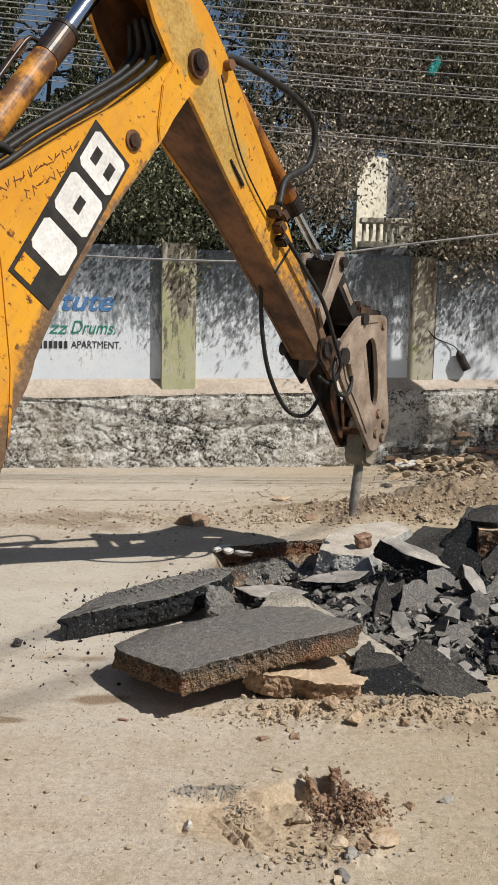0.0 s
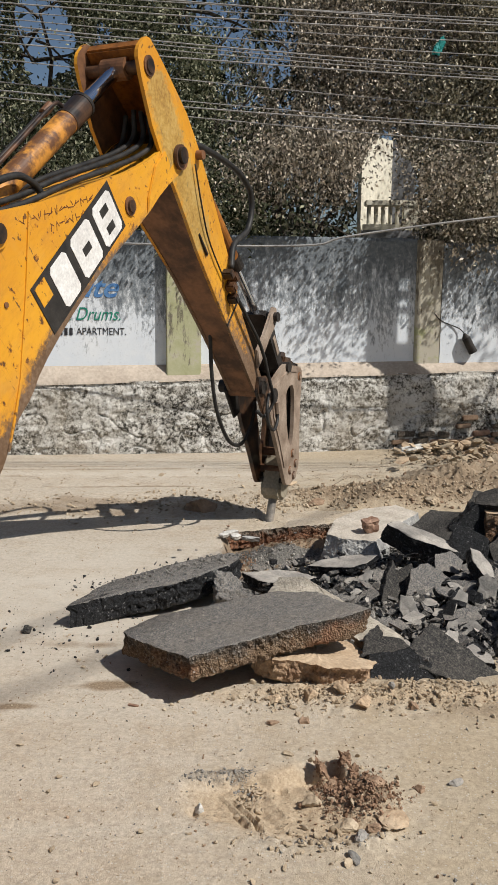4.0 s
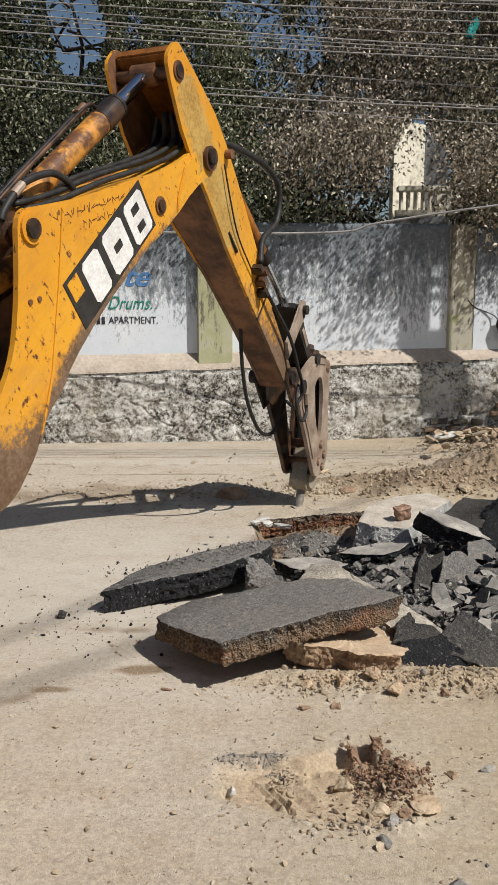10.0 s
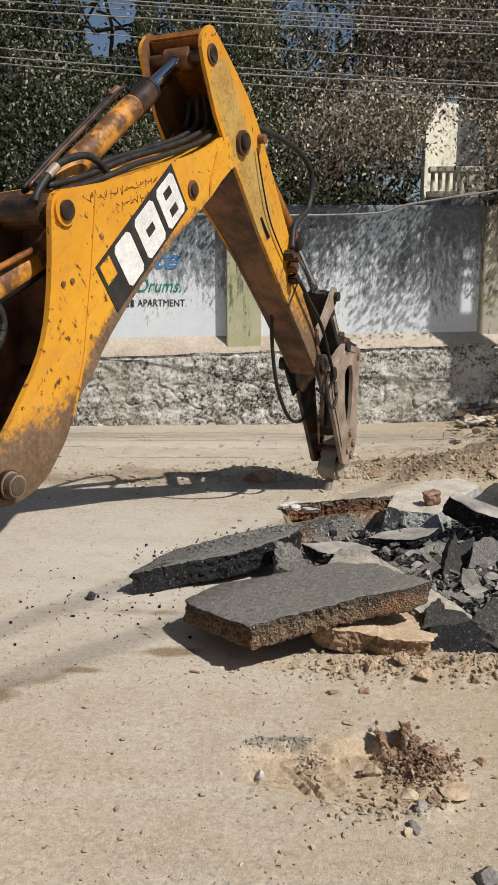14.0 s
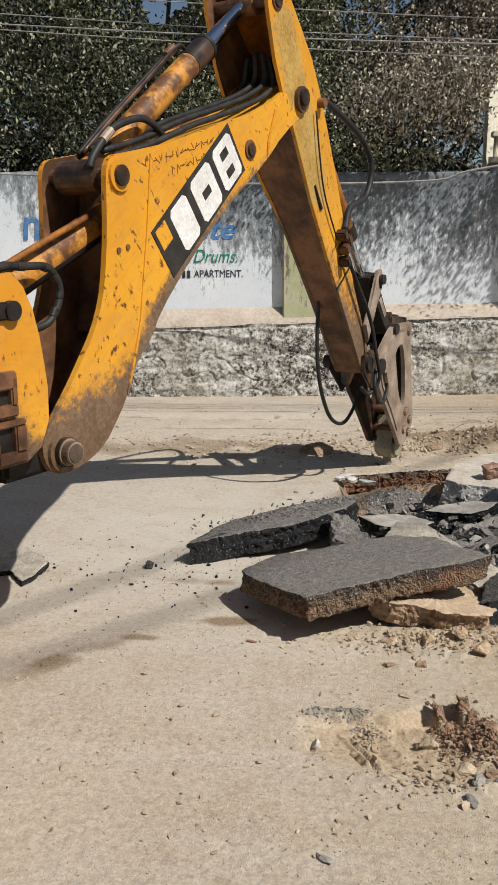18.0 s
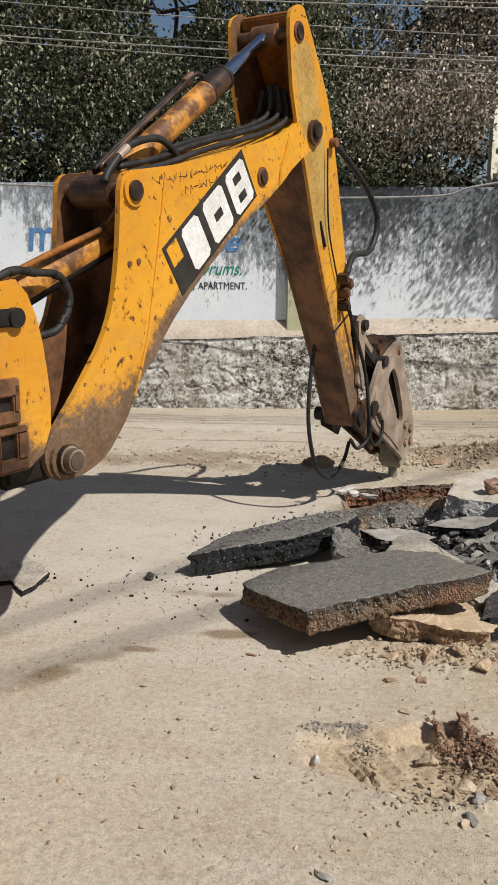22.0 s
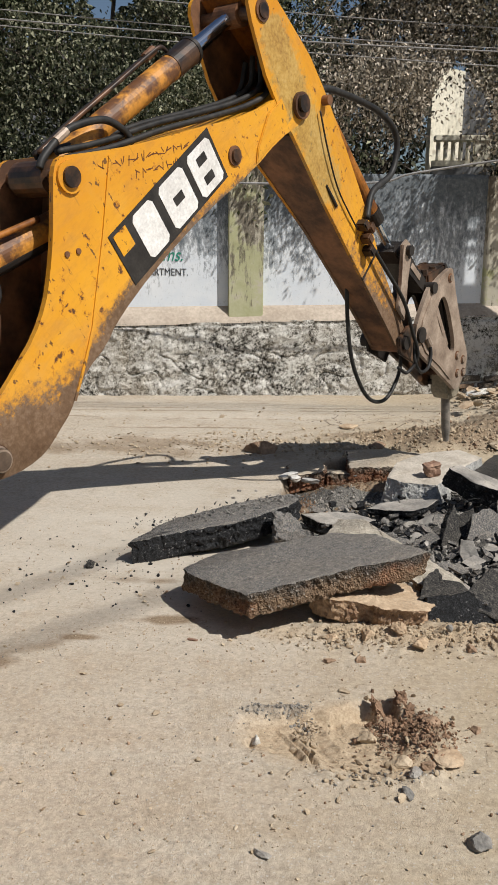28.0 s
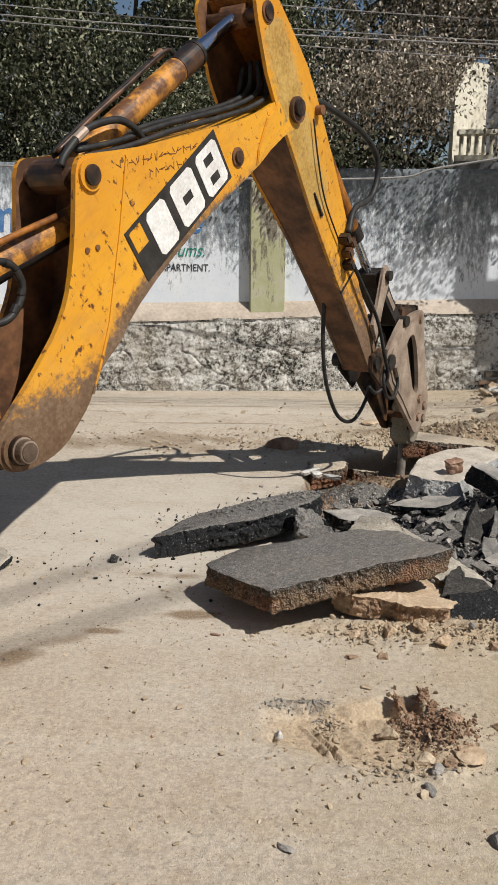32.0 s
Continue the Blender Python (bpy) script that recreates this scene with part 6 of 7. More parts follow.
part("pin_collar", tube((-0.49, -0.193, 0.04), (-0.49, -0.184, 0.04), 0.050), M_PRIMER, dipper)
part("top_bridge", box((-0.58, -0.165, 0.075), (-0.50, 0.165, 0.14), None, 0.01), M_RUSTY, dipper)
part("hose_pin", tube((0.138, -0.215, 0.20), (0.138, 0.17, 0.20), 0.026), M_PRIMER, dipper)
part("end_pin", tube((1.912, -0.15, 0), (1.912, 0.19, 0), 0.047), M_DARK, dipper, "dark greasy end pin")
part("end_collar", tube((1.912, -0.112, 0), (1.912, 0.112, 0), 0.068), M_PRIMER, dipper)
part("joint_band", plate([(1.20, -0.082), (1.215, -0.082), (1.215, 0.165), (1.20, 0.165)], -0.116, -0.108), M_DARK, dipper)
for k, (a, b) in enumerate(((0.93, 0.09), (1.02, 0.07), (1.09, 0.04), (0.99, 0.13))):
    part("hose_clamp", box((a - 0.03, -0.185, b - 0.022), (a + 0.03, -0.115, b + 0.03), pose(0, 0, 0, 0, 8 * k, 0) if k < 1 else None, 0.008), M_GREASE, dipper, "greasy hose clamp")
part("hydraulic_hose", sweep([(0.12, -0.10, 0.25), (0.22, -0.10, 0.40), (0.62, -0.10, 0.72), (0.88, -0.10, 0.80), (1.00, -0.10, 0.62), (0.90, -0.12, 0.34), (0.93, -0.15, 0.15)], 0.0195, 12), M_RUBBER, dipper, "long looped black hose", smooth=True)
part("hydraulic_hose", sweep([(1.05, -0.15, 0.08), (1.30, -0.16, 0.10), (1.62, -0.17, 0.12), (1.85, -0.18, 0.06), (2.05, -0.18, 0.0), (2.08, -0.14, -0.12), (1.98, -0.12, -0.16)], 0.0125, 10), M_RUBBER, dipper, smooth=True)
part("hydraulic_hose", sweep([(1.22, 0.03, -0.02), (1.36, 0.06, -0.08), (1.55, 0.06, -0.23), (1.77, 0.06, -0.34), (2.03, 0.06, -0.37), (2.20, 0.06, -0.31), (2.30, 0.06, -0.19), (2.31, 0.06, 0.0), (2.24, 0.06, 0.13)], 0.0135, 10), M_RUBBER, dipper, "black hose hanging in a loop", smooth=True)
part("grease_pipe", sweep([(0.14, -0.19, 0.12), (0.35, -0.175, 0.06), (0.60, -0.15, 0.03), (0.92, -0.135, 0.05)], 0.005, 6), M_DARK, dipper, smooth=True)

# breaker
BRK = [(-0.375, 0.74), (-0.355, 0.60), (-0.315, 0.47), (-0.31, 0.40), (-0.26, 0.33), (-0.12, 0.20), (-0.03, 0.145), (0.06, 0.15), (0.16, 0.24), (0.30, 0.43), (0.41, 0.57), (0.50, 0.68), (0.565, 0.76), (0.55, 0.84), (0.49, 0.92), (0.42, 0.97), (0.33, 0.985), (0.20, 0.93), (0.05, 0.865), (-0.15, 0.80), (-0.30, 0.765)]
SLOT = [(-0.20, 0.595), (-0.17, 0.52), (-0.10, 0.475), (0.0, 0.50), (0.13, 0.59), (0.235, 0.68), (0.265, 0.745), (0.19, 0.765), (0.0, 0.71), (-0.13, 0.655)]


def plate_with_slot(outer, hole, y0, y1):
    bm = bmesh.new()
    rings = []
    for y in (y0, y1):
        es = []
        for poly in (outer, hole):
            vs = [bm.verts.new((x, y, z)) for x, z in poly]
            rings.append(vs)
            es += [bm.edges.new((vs[i], vs[(i + 1) % len(vs)])) for i in range(len(vs))]
        bmesh.ops.triangle_fill(bm, use_beauty=True, edges=es)
    for a, b in ((rings[0], rings[2]), (rings[1], rings[3])):
        for i in range(len(a)):
            bm.faces.new((a[i], a[(i + 1) % len(a)], b[(i + 1) % len(b)], b[i]))
    return bm


BRK, SLOT = rounded(BRK, 1), rounded(SLOT, 2)
breaker = part("breaker", plate_with_slot(BRK, SLOT, -0.135, -0.105), M_STEEL, machine, "brown steel hydraulic breaker bracket with a slot")
part("bracket_plate", plate_with_slot(BRK, SLOT, 0.105, 0.135), M_GREASE, breaker)
rim = bmesh.new()
add_web(rim, [(-0.33, 0.62), (-0.28, 0.44), (-0.10, 0.25), (0.02, 0.20), (0.14, 0.28), (0.29, 0.48), (0.45, 0.66)], -0.143, -0.134, 0.02)
part("bracket_rib", rim, M_STEEL, breaker)
part("rear_web", box((-0.22, -0.106, 0.735), (0.30, 0.106, 0.76), pose(0, 0, 0, 0, -14, 0) @ pose(0, 0, 0.02)), M_DARK, breaker, "dark rear web")
core = bmesh.new()
add_box(core, (-0.20, -0.085, 0.62), (0.46, 0.085, 0.80), pose(0, 0, 0.10, 0, -12, 0), 0.02)
part("breaker_body", core, M_DARK, breaker, "black grimy breaker body")
part("inner_strip", plate([(-0.15, 0.560), (-0.12, 0.528), (0.22, 0.700), (0.20, 0.735)], -0.097, -0.089), M_STEEL, breaker, "pale steel strip behind the slot")
part("front_head", plate([(0.34, 0.775), (0.60, 0.775), (0.65, 0.80), (0.67, 0.84), (0.67, 0.91), (0.65, 0.95), (0.60, 0.975), (0.34, 0.975)], -0.085, 0.085, 0.022), M_HEAD, breaker, "rounded dusty steel front head")
part("head_plug", tube((0.53, -0.098, 0.80), (0.53, 0.098, 0.80), 0.022, n=12), M_DARK, breaker)
part("chisel", add_tube(add_tube(bmesh.new(), (0.62, 0, 0.875), (0.94, 0, 0.875), 0.034, n=24), (0.94, 0, 0.875), (1.035, 0, 0.875), 0.034, 0.024, n=24), M_CHISEL, breaker, "worn steel chisel", smooth=False)
part("top_block", box((-0.350, -0.10, 0.44), (-0.27, 0.10, 0.74), pose(0, 0, 0, 0, -4, 0), 0.012), M_GREASE, breaker, "dark greasy top block")
for z in (0.47, 0.60, 0.73):
    for y in (-0.065, 0.065):
        part("top_bolt", tube((-0.405, y, z - 0.03), (-0.33, y, z - 0.03), 0.026, n=6), M_GREASE, breaker)
for a, b in ((-0.30, 0.70), (0.30, 0.80), (0.36, 0.90), (0.44, 0.80), (0.46, 0.90)):
    part("side_bolt", tube((a, -0.150, b), (a, 0.150, b), 0.024, n=8), M_STEEL, breaker, "dusty steel bolt head")
    part("bolt_washer", tube((a, -0.1395, b), (a, 0.1395, b), 0.034, n=16), M_PRIMER, breaker)
part("dipper_boss", tube((0, -0.155, 0.215), (0, -0.105, 0.215), 0.055), M_DARK, breaker)
part("link_boss", tube((-0.285, -0.155, 0.42), (-0.285, 0.155, 0.42), 0.040), M_DARK, breaker)
for s in (-1, 1):
    part("bracket_ear", plate([(-0.05, -0.075), (0.06, -0.07), (0.20, 0.16), (0.10, 0.26), (-0.08, 0.26), (-0.10, 0.05)], s * 0.118 - 0.012, s * 0.118 + 0.012, 0.006), M_DARK if s > 0 else M_GREASE, breaker)
part("hydraulic_hose", sweep([(0.02, -0.15, 0.10), (0.14, -0.17, 0.06), (0.24, -0.17, 0.14), (0.24, -0.16, 0.28), (0.14, -0.15, 0.34), (0.04, -0.14, 0.30)], 0.012, 10), M_RUBBER, breaker, smooth=True)
part("hose_fitting", tube((0.03, -0.15, 0.28), (0.10, -0.15, 0.33), 0.021, n=8), M_STEEL, breaker, "bright steel hose fitting")

# tipping lever and link
lever = part("tipping_lever", plate([(-0.05, -0.05), (0.06, -0.045), (0.22, -0.035), (0.36, -0.06), (0.44, -0.05), (0.47, 0.02), (0.43, 0.07), (0.34, 0.05), (0.18, 0.045), (0.02, 0.06)], -0.135, -0.110, 0.006), M_STEEL, machine, "brown steel tipping lever")
part("lever_far_plate", plate([(-0.05, -0.05), (0.06, -0.045), (0.22, -0.035), (0.36, -0.06), (0.44, -0.05), (0.47, 0.02), (0.43, 0.07), (0.34, 0.05), (0.18, 0.045), (0.02, 0.06)], 0.110, 0.135, 0.006), M_STEEL, lever)
part("lever_pin", tube((0.40, -0.165, 0), (0.40, 0.165, 0), 0.034), M_DARK, lever)
# dark disc on the solid lever, for the shade in a hole
part("hole_shade_disc", tube((0.37, -0.139, -0.025), (0.37, -0.134, -0.025), 0.020, n=12), M_DARK, lever)
tlink = part("tipping_link", plate([(-0.06, -0.05), (0.05, -0.07), (0.30, -0.05), (0.46, -0.05), (0.53, 0.0), (0.46, 0.05), (0.25, 0.03), (0.0, 0.07)], -0.085, 0.085, 0.008), M_DARK, machine, "black tipping link")
part("link_window", box((0.18, -0.09, -0.02), (0.34, 0.09, 0.02)), M_STEEL, tlink)

# rams: barrel and rod of each
dram = part("dipper_ram_barrel", tube((0.0, 0, 0), (1.08, 0, 0), 0.057, n=32), M_RAM, machine, "yellow ram barrel worn to brown steel", smooth=False)
part("ram_gland", tube((0.93, 0, 0), (1.10, 0, 0), 0.0600, n=32), M_GREASE, dram, "dark greasy steel gland")
part("gland_ring", tube((1.085, 0, 0), (1.105, 0, 0), 0.063, n=32), M_DARK, dram)
part("ram_eye", tube((0, -0.10, 0), (0, 0.10, 0), 0.070), M_GREASE, dram)
part("feed_pipe", sweep([(0.06, 0.030, 0.070), (0.30, 0.035, 0.080), (0.60, 0.040, 0.086), (0.84, 0.040, 0.092)], 0.0115, 8), M_DARK, dram, smooth=True)
part("feed_pipe", sweep([(0.06, -0.004, 0.078), (0.30, 0.0, 0.088), (0.60, 0.004, 0.094), (0.84, 0.012, 0.098), (0.93, 0.012, 0.094), (0.96, 0.010, 0.060)], 0.0105, 8), M_GREASE, dram, smooth=True)
part("pipe_elbow", tube((0.83, 0.026, 0.094), (0.90, 0.026, 0.098), 0.021, n=12), M_PRIMER, dram, "rusty pipe elbow")
drod = part("dipper_ram_rod", tube((-1.0, 0, 0), (0, 0, 0), 0.036, n=32), M_CHROME, machine, "shiny chrome ram rod", smooth=False)
part("rod_eye", tube((0, -0.07, 0), (0, 0.07, 0), 0.055), M_PRIMER, drod)
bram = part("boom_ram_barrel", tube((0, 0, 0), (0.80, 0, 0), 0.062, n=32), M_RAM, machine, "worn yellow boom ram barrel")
part("ram_stripe", tube((0.1, 0.0, -0.012), (0.78, 0.0, -0.012), 0.0585), M_DARK, bram, "dark stripe along the underside")
brod = part("boom_ram_rod", tube((-0.7, 0, 0), (0, 0, 0), 0.036), M_CHROME, machine)
kram = part("breaker_ram_barrel", tube((0, 0, 0), (0.98, 0, 0), 0.052), M_RUSTY, machine, "rusty orange ram barrel")
part("ram_gland", tube((0.90, 0, 0), (1.00, 0, 0), 0.060), M_DARK, kram)
krod = part("breaker_ram_rod", tube((-0.9, 0, 0), (0, 0, 0), 0.030), M_CHROME, machine)
part("rod_eye", tube((0, -0.06, 0), (0, 0.06, 0), 0.05), M_DARK, krod)

# rear frame, stabilisers and cab of the machine, out of the picture behind the post
BACK = pose(0, 0, 0, 0, 0, 28)
frame_ = part("rear_frame", box((-0.36, -1.12, 0.38), (-0.20, 1.12, 0.62), BACK, 0.02), M_YELLOW, machine)
part("frame_beam", box((-0.36, -1.12, 1.02), (-0.20, 1.12, 1.16), BACK, 0.02), M_YELLOW, frame_)
for s in (-1, 1):
    part("frame_upright", box((-0.38, s * 1.02 - 0.10, 0.30), (-0.18, s * 1.02 + 0.10, 1.20), BACK, 0.02), M_YELLOW, frame_)
    leg = part("stabiliser_leg", box((-0.32, s * 1.02 - 0.06, 0.06), (-0.22, s * 1.02 + 0.06, 0.40), BACK, 0.01), M_DARK, machine)
    part("stabiliser_pad", box((-0.42, s * 1.02 - 0.2, -0.066), (-0.12, s * 1.02 + 0.2, 0.06), BACK, 0.015), M_STEEL, leg)
part("chassis", box((-3.2, -0.55, 0.55), (-0.36, 0.55, 1.15), BACK, 0.03), M_YELLOW, machine)

def post_pose(th):
    return pose(0, 0, 0, 0, 0, th) @ pose(0.0, 0, Z0)


def aim(th, a, b):
    """The pose at a, in the boom's plane, whose x axis points to b."""
    return pose(0, 0, 0, 0, 0, th) @ pose(a[0], 0, a[1], 0, -math.degrees(math.atan2(b[1] - a[1], b[0] - a[0])), 0)


def on(origin, angle, p):
    c, s = math.cos(radians(angle)), math.sin(radians(angle))
    return (origin[0] + c * p[0] - s * p[1], origin[1] + s * p[0] + c * p[1])


def meet(a, ra, b, rb):
    """Where two circles meet, on the upper side."""
    dx, dy = b[0] - a[0], b[1] - a[1]
    d = min(math.hypot(dx, dy), (ra + rb) * 0.999)
    k = (d * d + ra * ra - rb * rb) / (2 * d)
    h = math.sqrt(max(0.0, ra * ra - k * k))
    ux, uy = dx / d, dy / d
    return max(((a[0] + ux * k - uy * h * s, a[1] + uy * k + ux * h * s) for s in (1, -1)), key=lambda p: p[1])


def arm(t, swing, lift, fold, curl, dx, dy, dz):
    """The poses of all the arm's parts at one time, from its four angles."""
    foot = (R0, Z0)
    head = on(foot, lift, (BOOM_LEN, 0))
    tip = on(head, fold, (DIP_LEN, 0))
    knee = on(head, fold, (1.72, 0.10))
    pin = meet(knee, 0.40, on(tip, curl, (-0.285, 0.42)), 0.47)
    base, top = on(foot, lift, (0.94, 0.571)), on(head, fold, (-0.49, 0.04))
    bb, bt = (0.035, Z0 + 0.555), on(foot, lift, (1.0, 0.36))
    kb = on(head, fold, (0.20, 0.36))
    far = lambda th, a, b: aim(th, a, b) @ pose(math.dist(a, b), 0, 0)
    m = {
        "machine": pose((KING[0] + dx) * SIZE, (KING[1] + dy) * SIZE, dz * SIZE + 0.056), "post": post_pose(swing),
        "boom": aim(swing, foot, head), "dipper": aim(swing, head, tip), "breaker": aim(swing, tip, on(tip, curl, (1, 0))),
        "lever": aim(swing, knee, pin), "link": aim(swing, pin, on(tip, curl, (-0.285, 0.42))),
        "dram": aim(swing, base, top), "drod": far(swing, base, top), "bram": aim(swing, bb, bt), "brod": far(swing, bb, bt),
        "kram": aim(swing, kb, pin), "krod": far(swing, kb, pin),
    }
    for name in m:
        if name != "machine":
            m[name].translation = m[name].translation * SIZE
    return t, m


for ob in machine.children_recursive:
    ob.data.transform(Matrix.Scale(SIZE, 4))
    ob.location = ob.location * SIZE


# ---- trees, house and cables behind the wall ----
def leaf_cloud(name, seed, blobs, count, size, material, parent, keep=None, droop=0.6, spray=0.0):
    """Leaves of a crown in one mesh: bent four-sided blades, hung in clumps."""
    g = np.random.default_rng(seed)
    b = np.array(blobs, float)
    wgt = b[:, 3] * b[:, 4] * b[:, 5]
    k = g.choice(len(b), count, p=wgt / wgt.sum())
    # clumps of leaves within each blob
    nc = max(8, count // 24)
    ck = g.choice(len(b), nc, p=wgt / wgt.sum())
    d = g.normal(size=(nc, 3))
    d /= np.linalg.norm(d, axis=1, keepdims=True)
    cc = b[ck, :3] + d * b[ck, 3:6] * (g.random((nc, 1)) ** 0.42)
    if spray:
        # boughs: clumps drawn together, with dark gaps between them
        heart = cc[g.integers(0, nc, nc)[:max(6, count // 420)]]
        own = heart[g.integers(0, len(heart), nc)] + g.normal(size=(nc, 3)) * spray * np.array([1, 1, 1.2])
        cc = np.where(g.random((nc, 1)) < 0.8, own, cc)
    pick = g.integers(0, nc, count)
    p = cc[pick] + g.normal(size=(count, 3)) * 0.115 * np.array([1, 1, 1.25])
    if keep is not None:
        p = p[keep(p, g)]
    n = len(p)
    L = size * g.uniform(0.65, 1.3, n)
    yaw, dip, roll = g.uniform(0, 2 * math.pi, n), g.normal(-droop, 0.45, n), g.uniform(-1.2, 1.2, n)
    fw = np.stack([np.cos(yaw) * np.cos(dip), np.sin(yaw) * np.cos(dip), np.sin(dip)], 1)
    sd = np.stack([-np.sin(yaw), np.cos(yaw), np.zeros(n)], 1)
    up = np.cross(fw, sd)
    sd = sd * np.cos(roll)[:, None] + up * np.sin(roll)[:, None]
    up = np.cross(fw, sd)
    W = L[:, None] * 0.26
    l = L[:, None]
    v = np.stack([p, p + fw * l * 0.45 + sd * W + up * l * 0.06, p + fw * l - up * l * 0.10, p + fw * l * 0.45 - sd * W + up * l * 0.06, p + fw * l * 0.5 - up * l * 0.03], 1)
    i = (np.arange(n) * 5)[:, None]
    f = np.concatenate([i + np.array([[0, 1, 4]]), i + np.array([[1, 2, 4]]), i + np.array([[2, 3, 4]]), i + np.array([[3, 0, 4]])])
    me = bpy.data.meshes.new(name)
    me.vertices.add(n * 5)
    me.vertices.foreach_set("co", v.ravel())
    me.loops.add(f.size)
    me.loops.foreach_set("vertex_index", f.ravel())
    me.polygons.add(len(f))
    me.polygons.foreach_set("loop_start", np.arange(0, f.size, 3))
    me.update()
    me.materials.append(material)
    ob = new(name, me)
    ob.parent = parent
    return ob


def limb(bm, a, b, r0, r1, seed, n=7, steps=6):
    g = random.Random(seed)
    a, b = Vector(a), Vector(b)
    side = (b - a).orthogonal().normalized()
    bend = [side * g.uniform(-0.12, 0.12) * (b - a).length + (b - a).normalized().cross(side) * g.uniform(-0.1, 0.1) * (b - a).length for _ in range(2)]
    rows = []
    for k in range(steps + 1):
        t = k / steps
        p = a.lerp(b, t) + bend[0] * math.sin(math.pi * t) + bend[1] * math.sin(2 * math.pi * t) * 0.5
        d = (b - a).normalized()
        s = d.orthogonal().normalized()
        u = d.cross(s)
        r = r0 + (r1 - r0) * t
        rows.append([bm.verts.new(p + (s * math.cos(i * math.tau / n) + u * math.sin(i * math.tau / n)) * r) for i in range(n)])
    for p, q in zip(rows, rows[1:]):
        for i in range(n):
            bm.faces.new((p[i], p[(i + 1) % n], q[(i + 1) % n], q[i]))
    bm.faces.new(rows[-1])


def tree(x, y, height, blobs, count, size, material, seed, label, keep=None, trunk=0.14):
    root = new("tree")
    root.matrix_world = pose(x, y, 0)
    tagged(root, label, "tree", "trees behind the wall")
    g = random.Random(seed)
    bm = bmesh.new()
    fork = height * 0.5
    limb(bm, (0, 0, 0), (g.uniform(-0.3, 0.3), g.uniform(-0.2, 0.2), fork), trunk, trunk * 0.7, seed, 9)
    part("trunk", bm, M_BARK, root, smooth=True)
    for k, (bx, by, bz, rx, ry, rz) in enumerate(blobs):
        lb = bmesh.new()
        c = Vector((bx, by, bz))
        limb(lb, (0, 0, fork * g.uniform(0.5, 0.95)), c, trunk * 0.45, 0.02, seed + k)
        for j in range(9):
            e = c + Vector((g.uniform(-rx, rx), g.uniform(-ry, ry), g.uniform(-rz, rz))) * 0.9
            limb(lb, c.lerp(Vector((0, 0, fork)), g.uniform(0, 0.5)), e, 0.022, 0.006, seed * 9 + j + k * 31, 5, 4)
        part("limb", lb, M_BARK, root, smooth=True)
    leaf_cloud("crown", seed, blobs, count, size, material, root, keep and (lambda p, g_: keep(p + np.array([x, y, 0]), g_)), 0.6, 0.15 if size < 0.1 else 0.0)
    return root


def sky_gap(p, g):
    """Foliage is thin before the house and open to the sky in a few places."""
    u, w = p[:, 0] / p[:, 1], (p[:, 2] - 1.6) / p[:, 1]
    u, w = u + 0.010 * wobble(u, w, 90, 51), w + 0.016 * wobble(u, w, 90, 52)
    ok = np.ones(len(p), bool)
    for cx, cy, sx, sy, dens in ((0.165, 0.125, 0.034, 0.066, 0.13), (-0.222, 0.300, 0.032, 0.055, 0.02), (-0.155, 0.285, 0.014, 0.03, 0.2), (0.035, 0.285, 0.024, 0.04, 0.2), (0.045, 0.225, 0.010, 0.02, 0.25), (-0.05, 0.33, 0.02, 0.03, 0.3), (-0.115, 0.235, 0.012, 0.045, 0.25), (-0.005, 0.265, 0.026, 0.055, 0.3), (-0.025, 0.33, 0.03, 0.04, 0.3)):
        near = ((u - cx) / sx) ** 2 + ((w - cy) / sy) ** 2 < 1
        ok &= ~near | (g.random(len(p)) < dens)
    # thin enough towards the sun for light to fall on the house
    k = (13.2 - p[:, 1]) / 0.45
    hx, hz = p[:, 0] - 0.73 * k, p[:, 2] - k
    ok &= ~((k > 0) & (hx > 1.6) & (hx < 2.9) & (hz > 2.5) & (hz < 4.2)) | (g.random(len(p)) < 0.1)
    return ok


tree(-0.9, 11.6, 6.0, [(-0.6, -0.5, 4.2, 1.1, 0.8, 1.4), (0.6, -0.6, 3.9, 1.0, 0.8, 1.3), (0.1, 0.2, 5.6, 1.6, 1.0, 1.2), (0.2, -1.0, 2.9, 0.9, 0.6, 0.5)], 58000, 0.050, M_LEAF2, 101, "dusty grey-leaved tree overhanging the boundary wall", sky_gap)
tree(0.7, 11.4, 6.0, [(0.2, -0.4, 4.0, 1.2, 0.8, 1.5), (1.2, -0.2, 4.8, 1.2, 0.9, 1.4), (0.5, 0.3, 6.0, 1.6, 1.0, 1.0)], 76000, 0.045, M_LEAF, 102, "dusty tree with pale dry leaves behind the wall", sky_gap, 0.05)
tree(3.4, 11.2, 6.0, [(-0.5, -0.7, 4.3, 1.1, 0.7, 1.6), (0.4, -0.3, 4.6, 1.3, 0.9, 1.6), (-0.3, -0.9, 3.0, 1.2, 0.6, 0.7), (-0.9, -0.3, 5.9, 0.9, 0.8, 0.8)], 74000, 0.047, M_LEAF4, 103, "dusty olive-leaved tree behind the wall", sky_gap, 0.06)
tree(-3.1, 12.2, 6.5, [(-0.5, -0.3, 4.0, 1.3, 0.9, 1.4), (0.7, -0.6, 3.4, 1.0, 0.8, 0.9), (0.3, 0.2, 5.6, 1.6, 1.0, 1.3)], 40000, 0.064, M_LEAF2, 104, "dark green tree behind the wall", sky_gap)
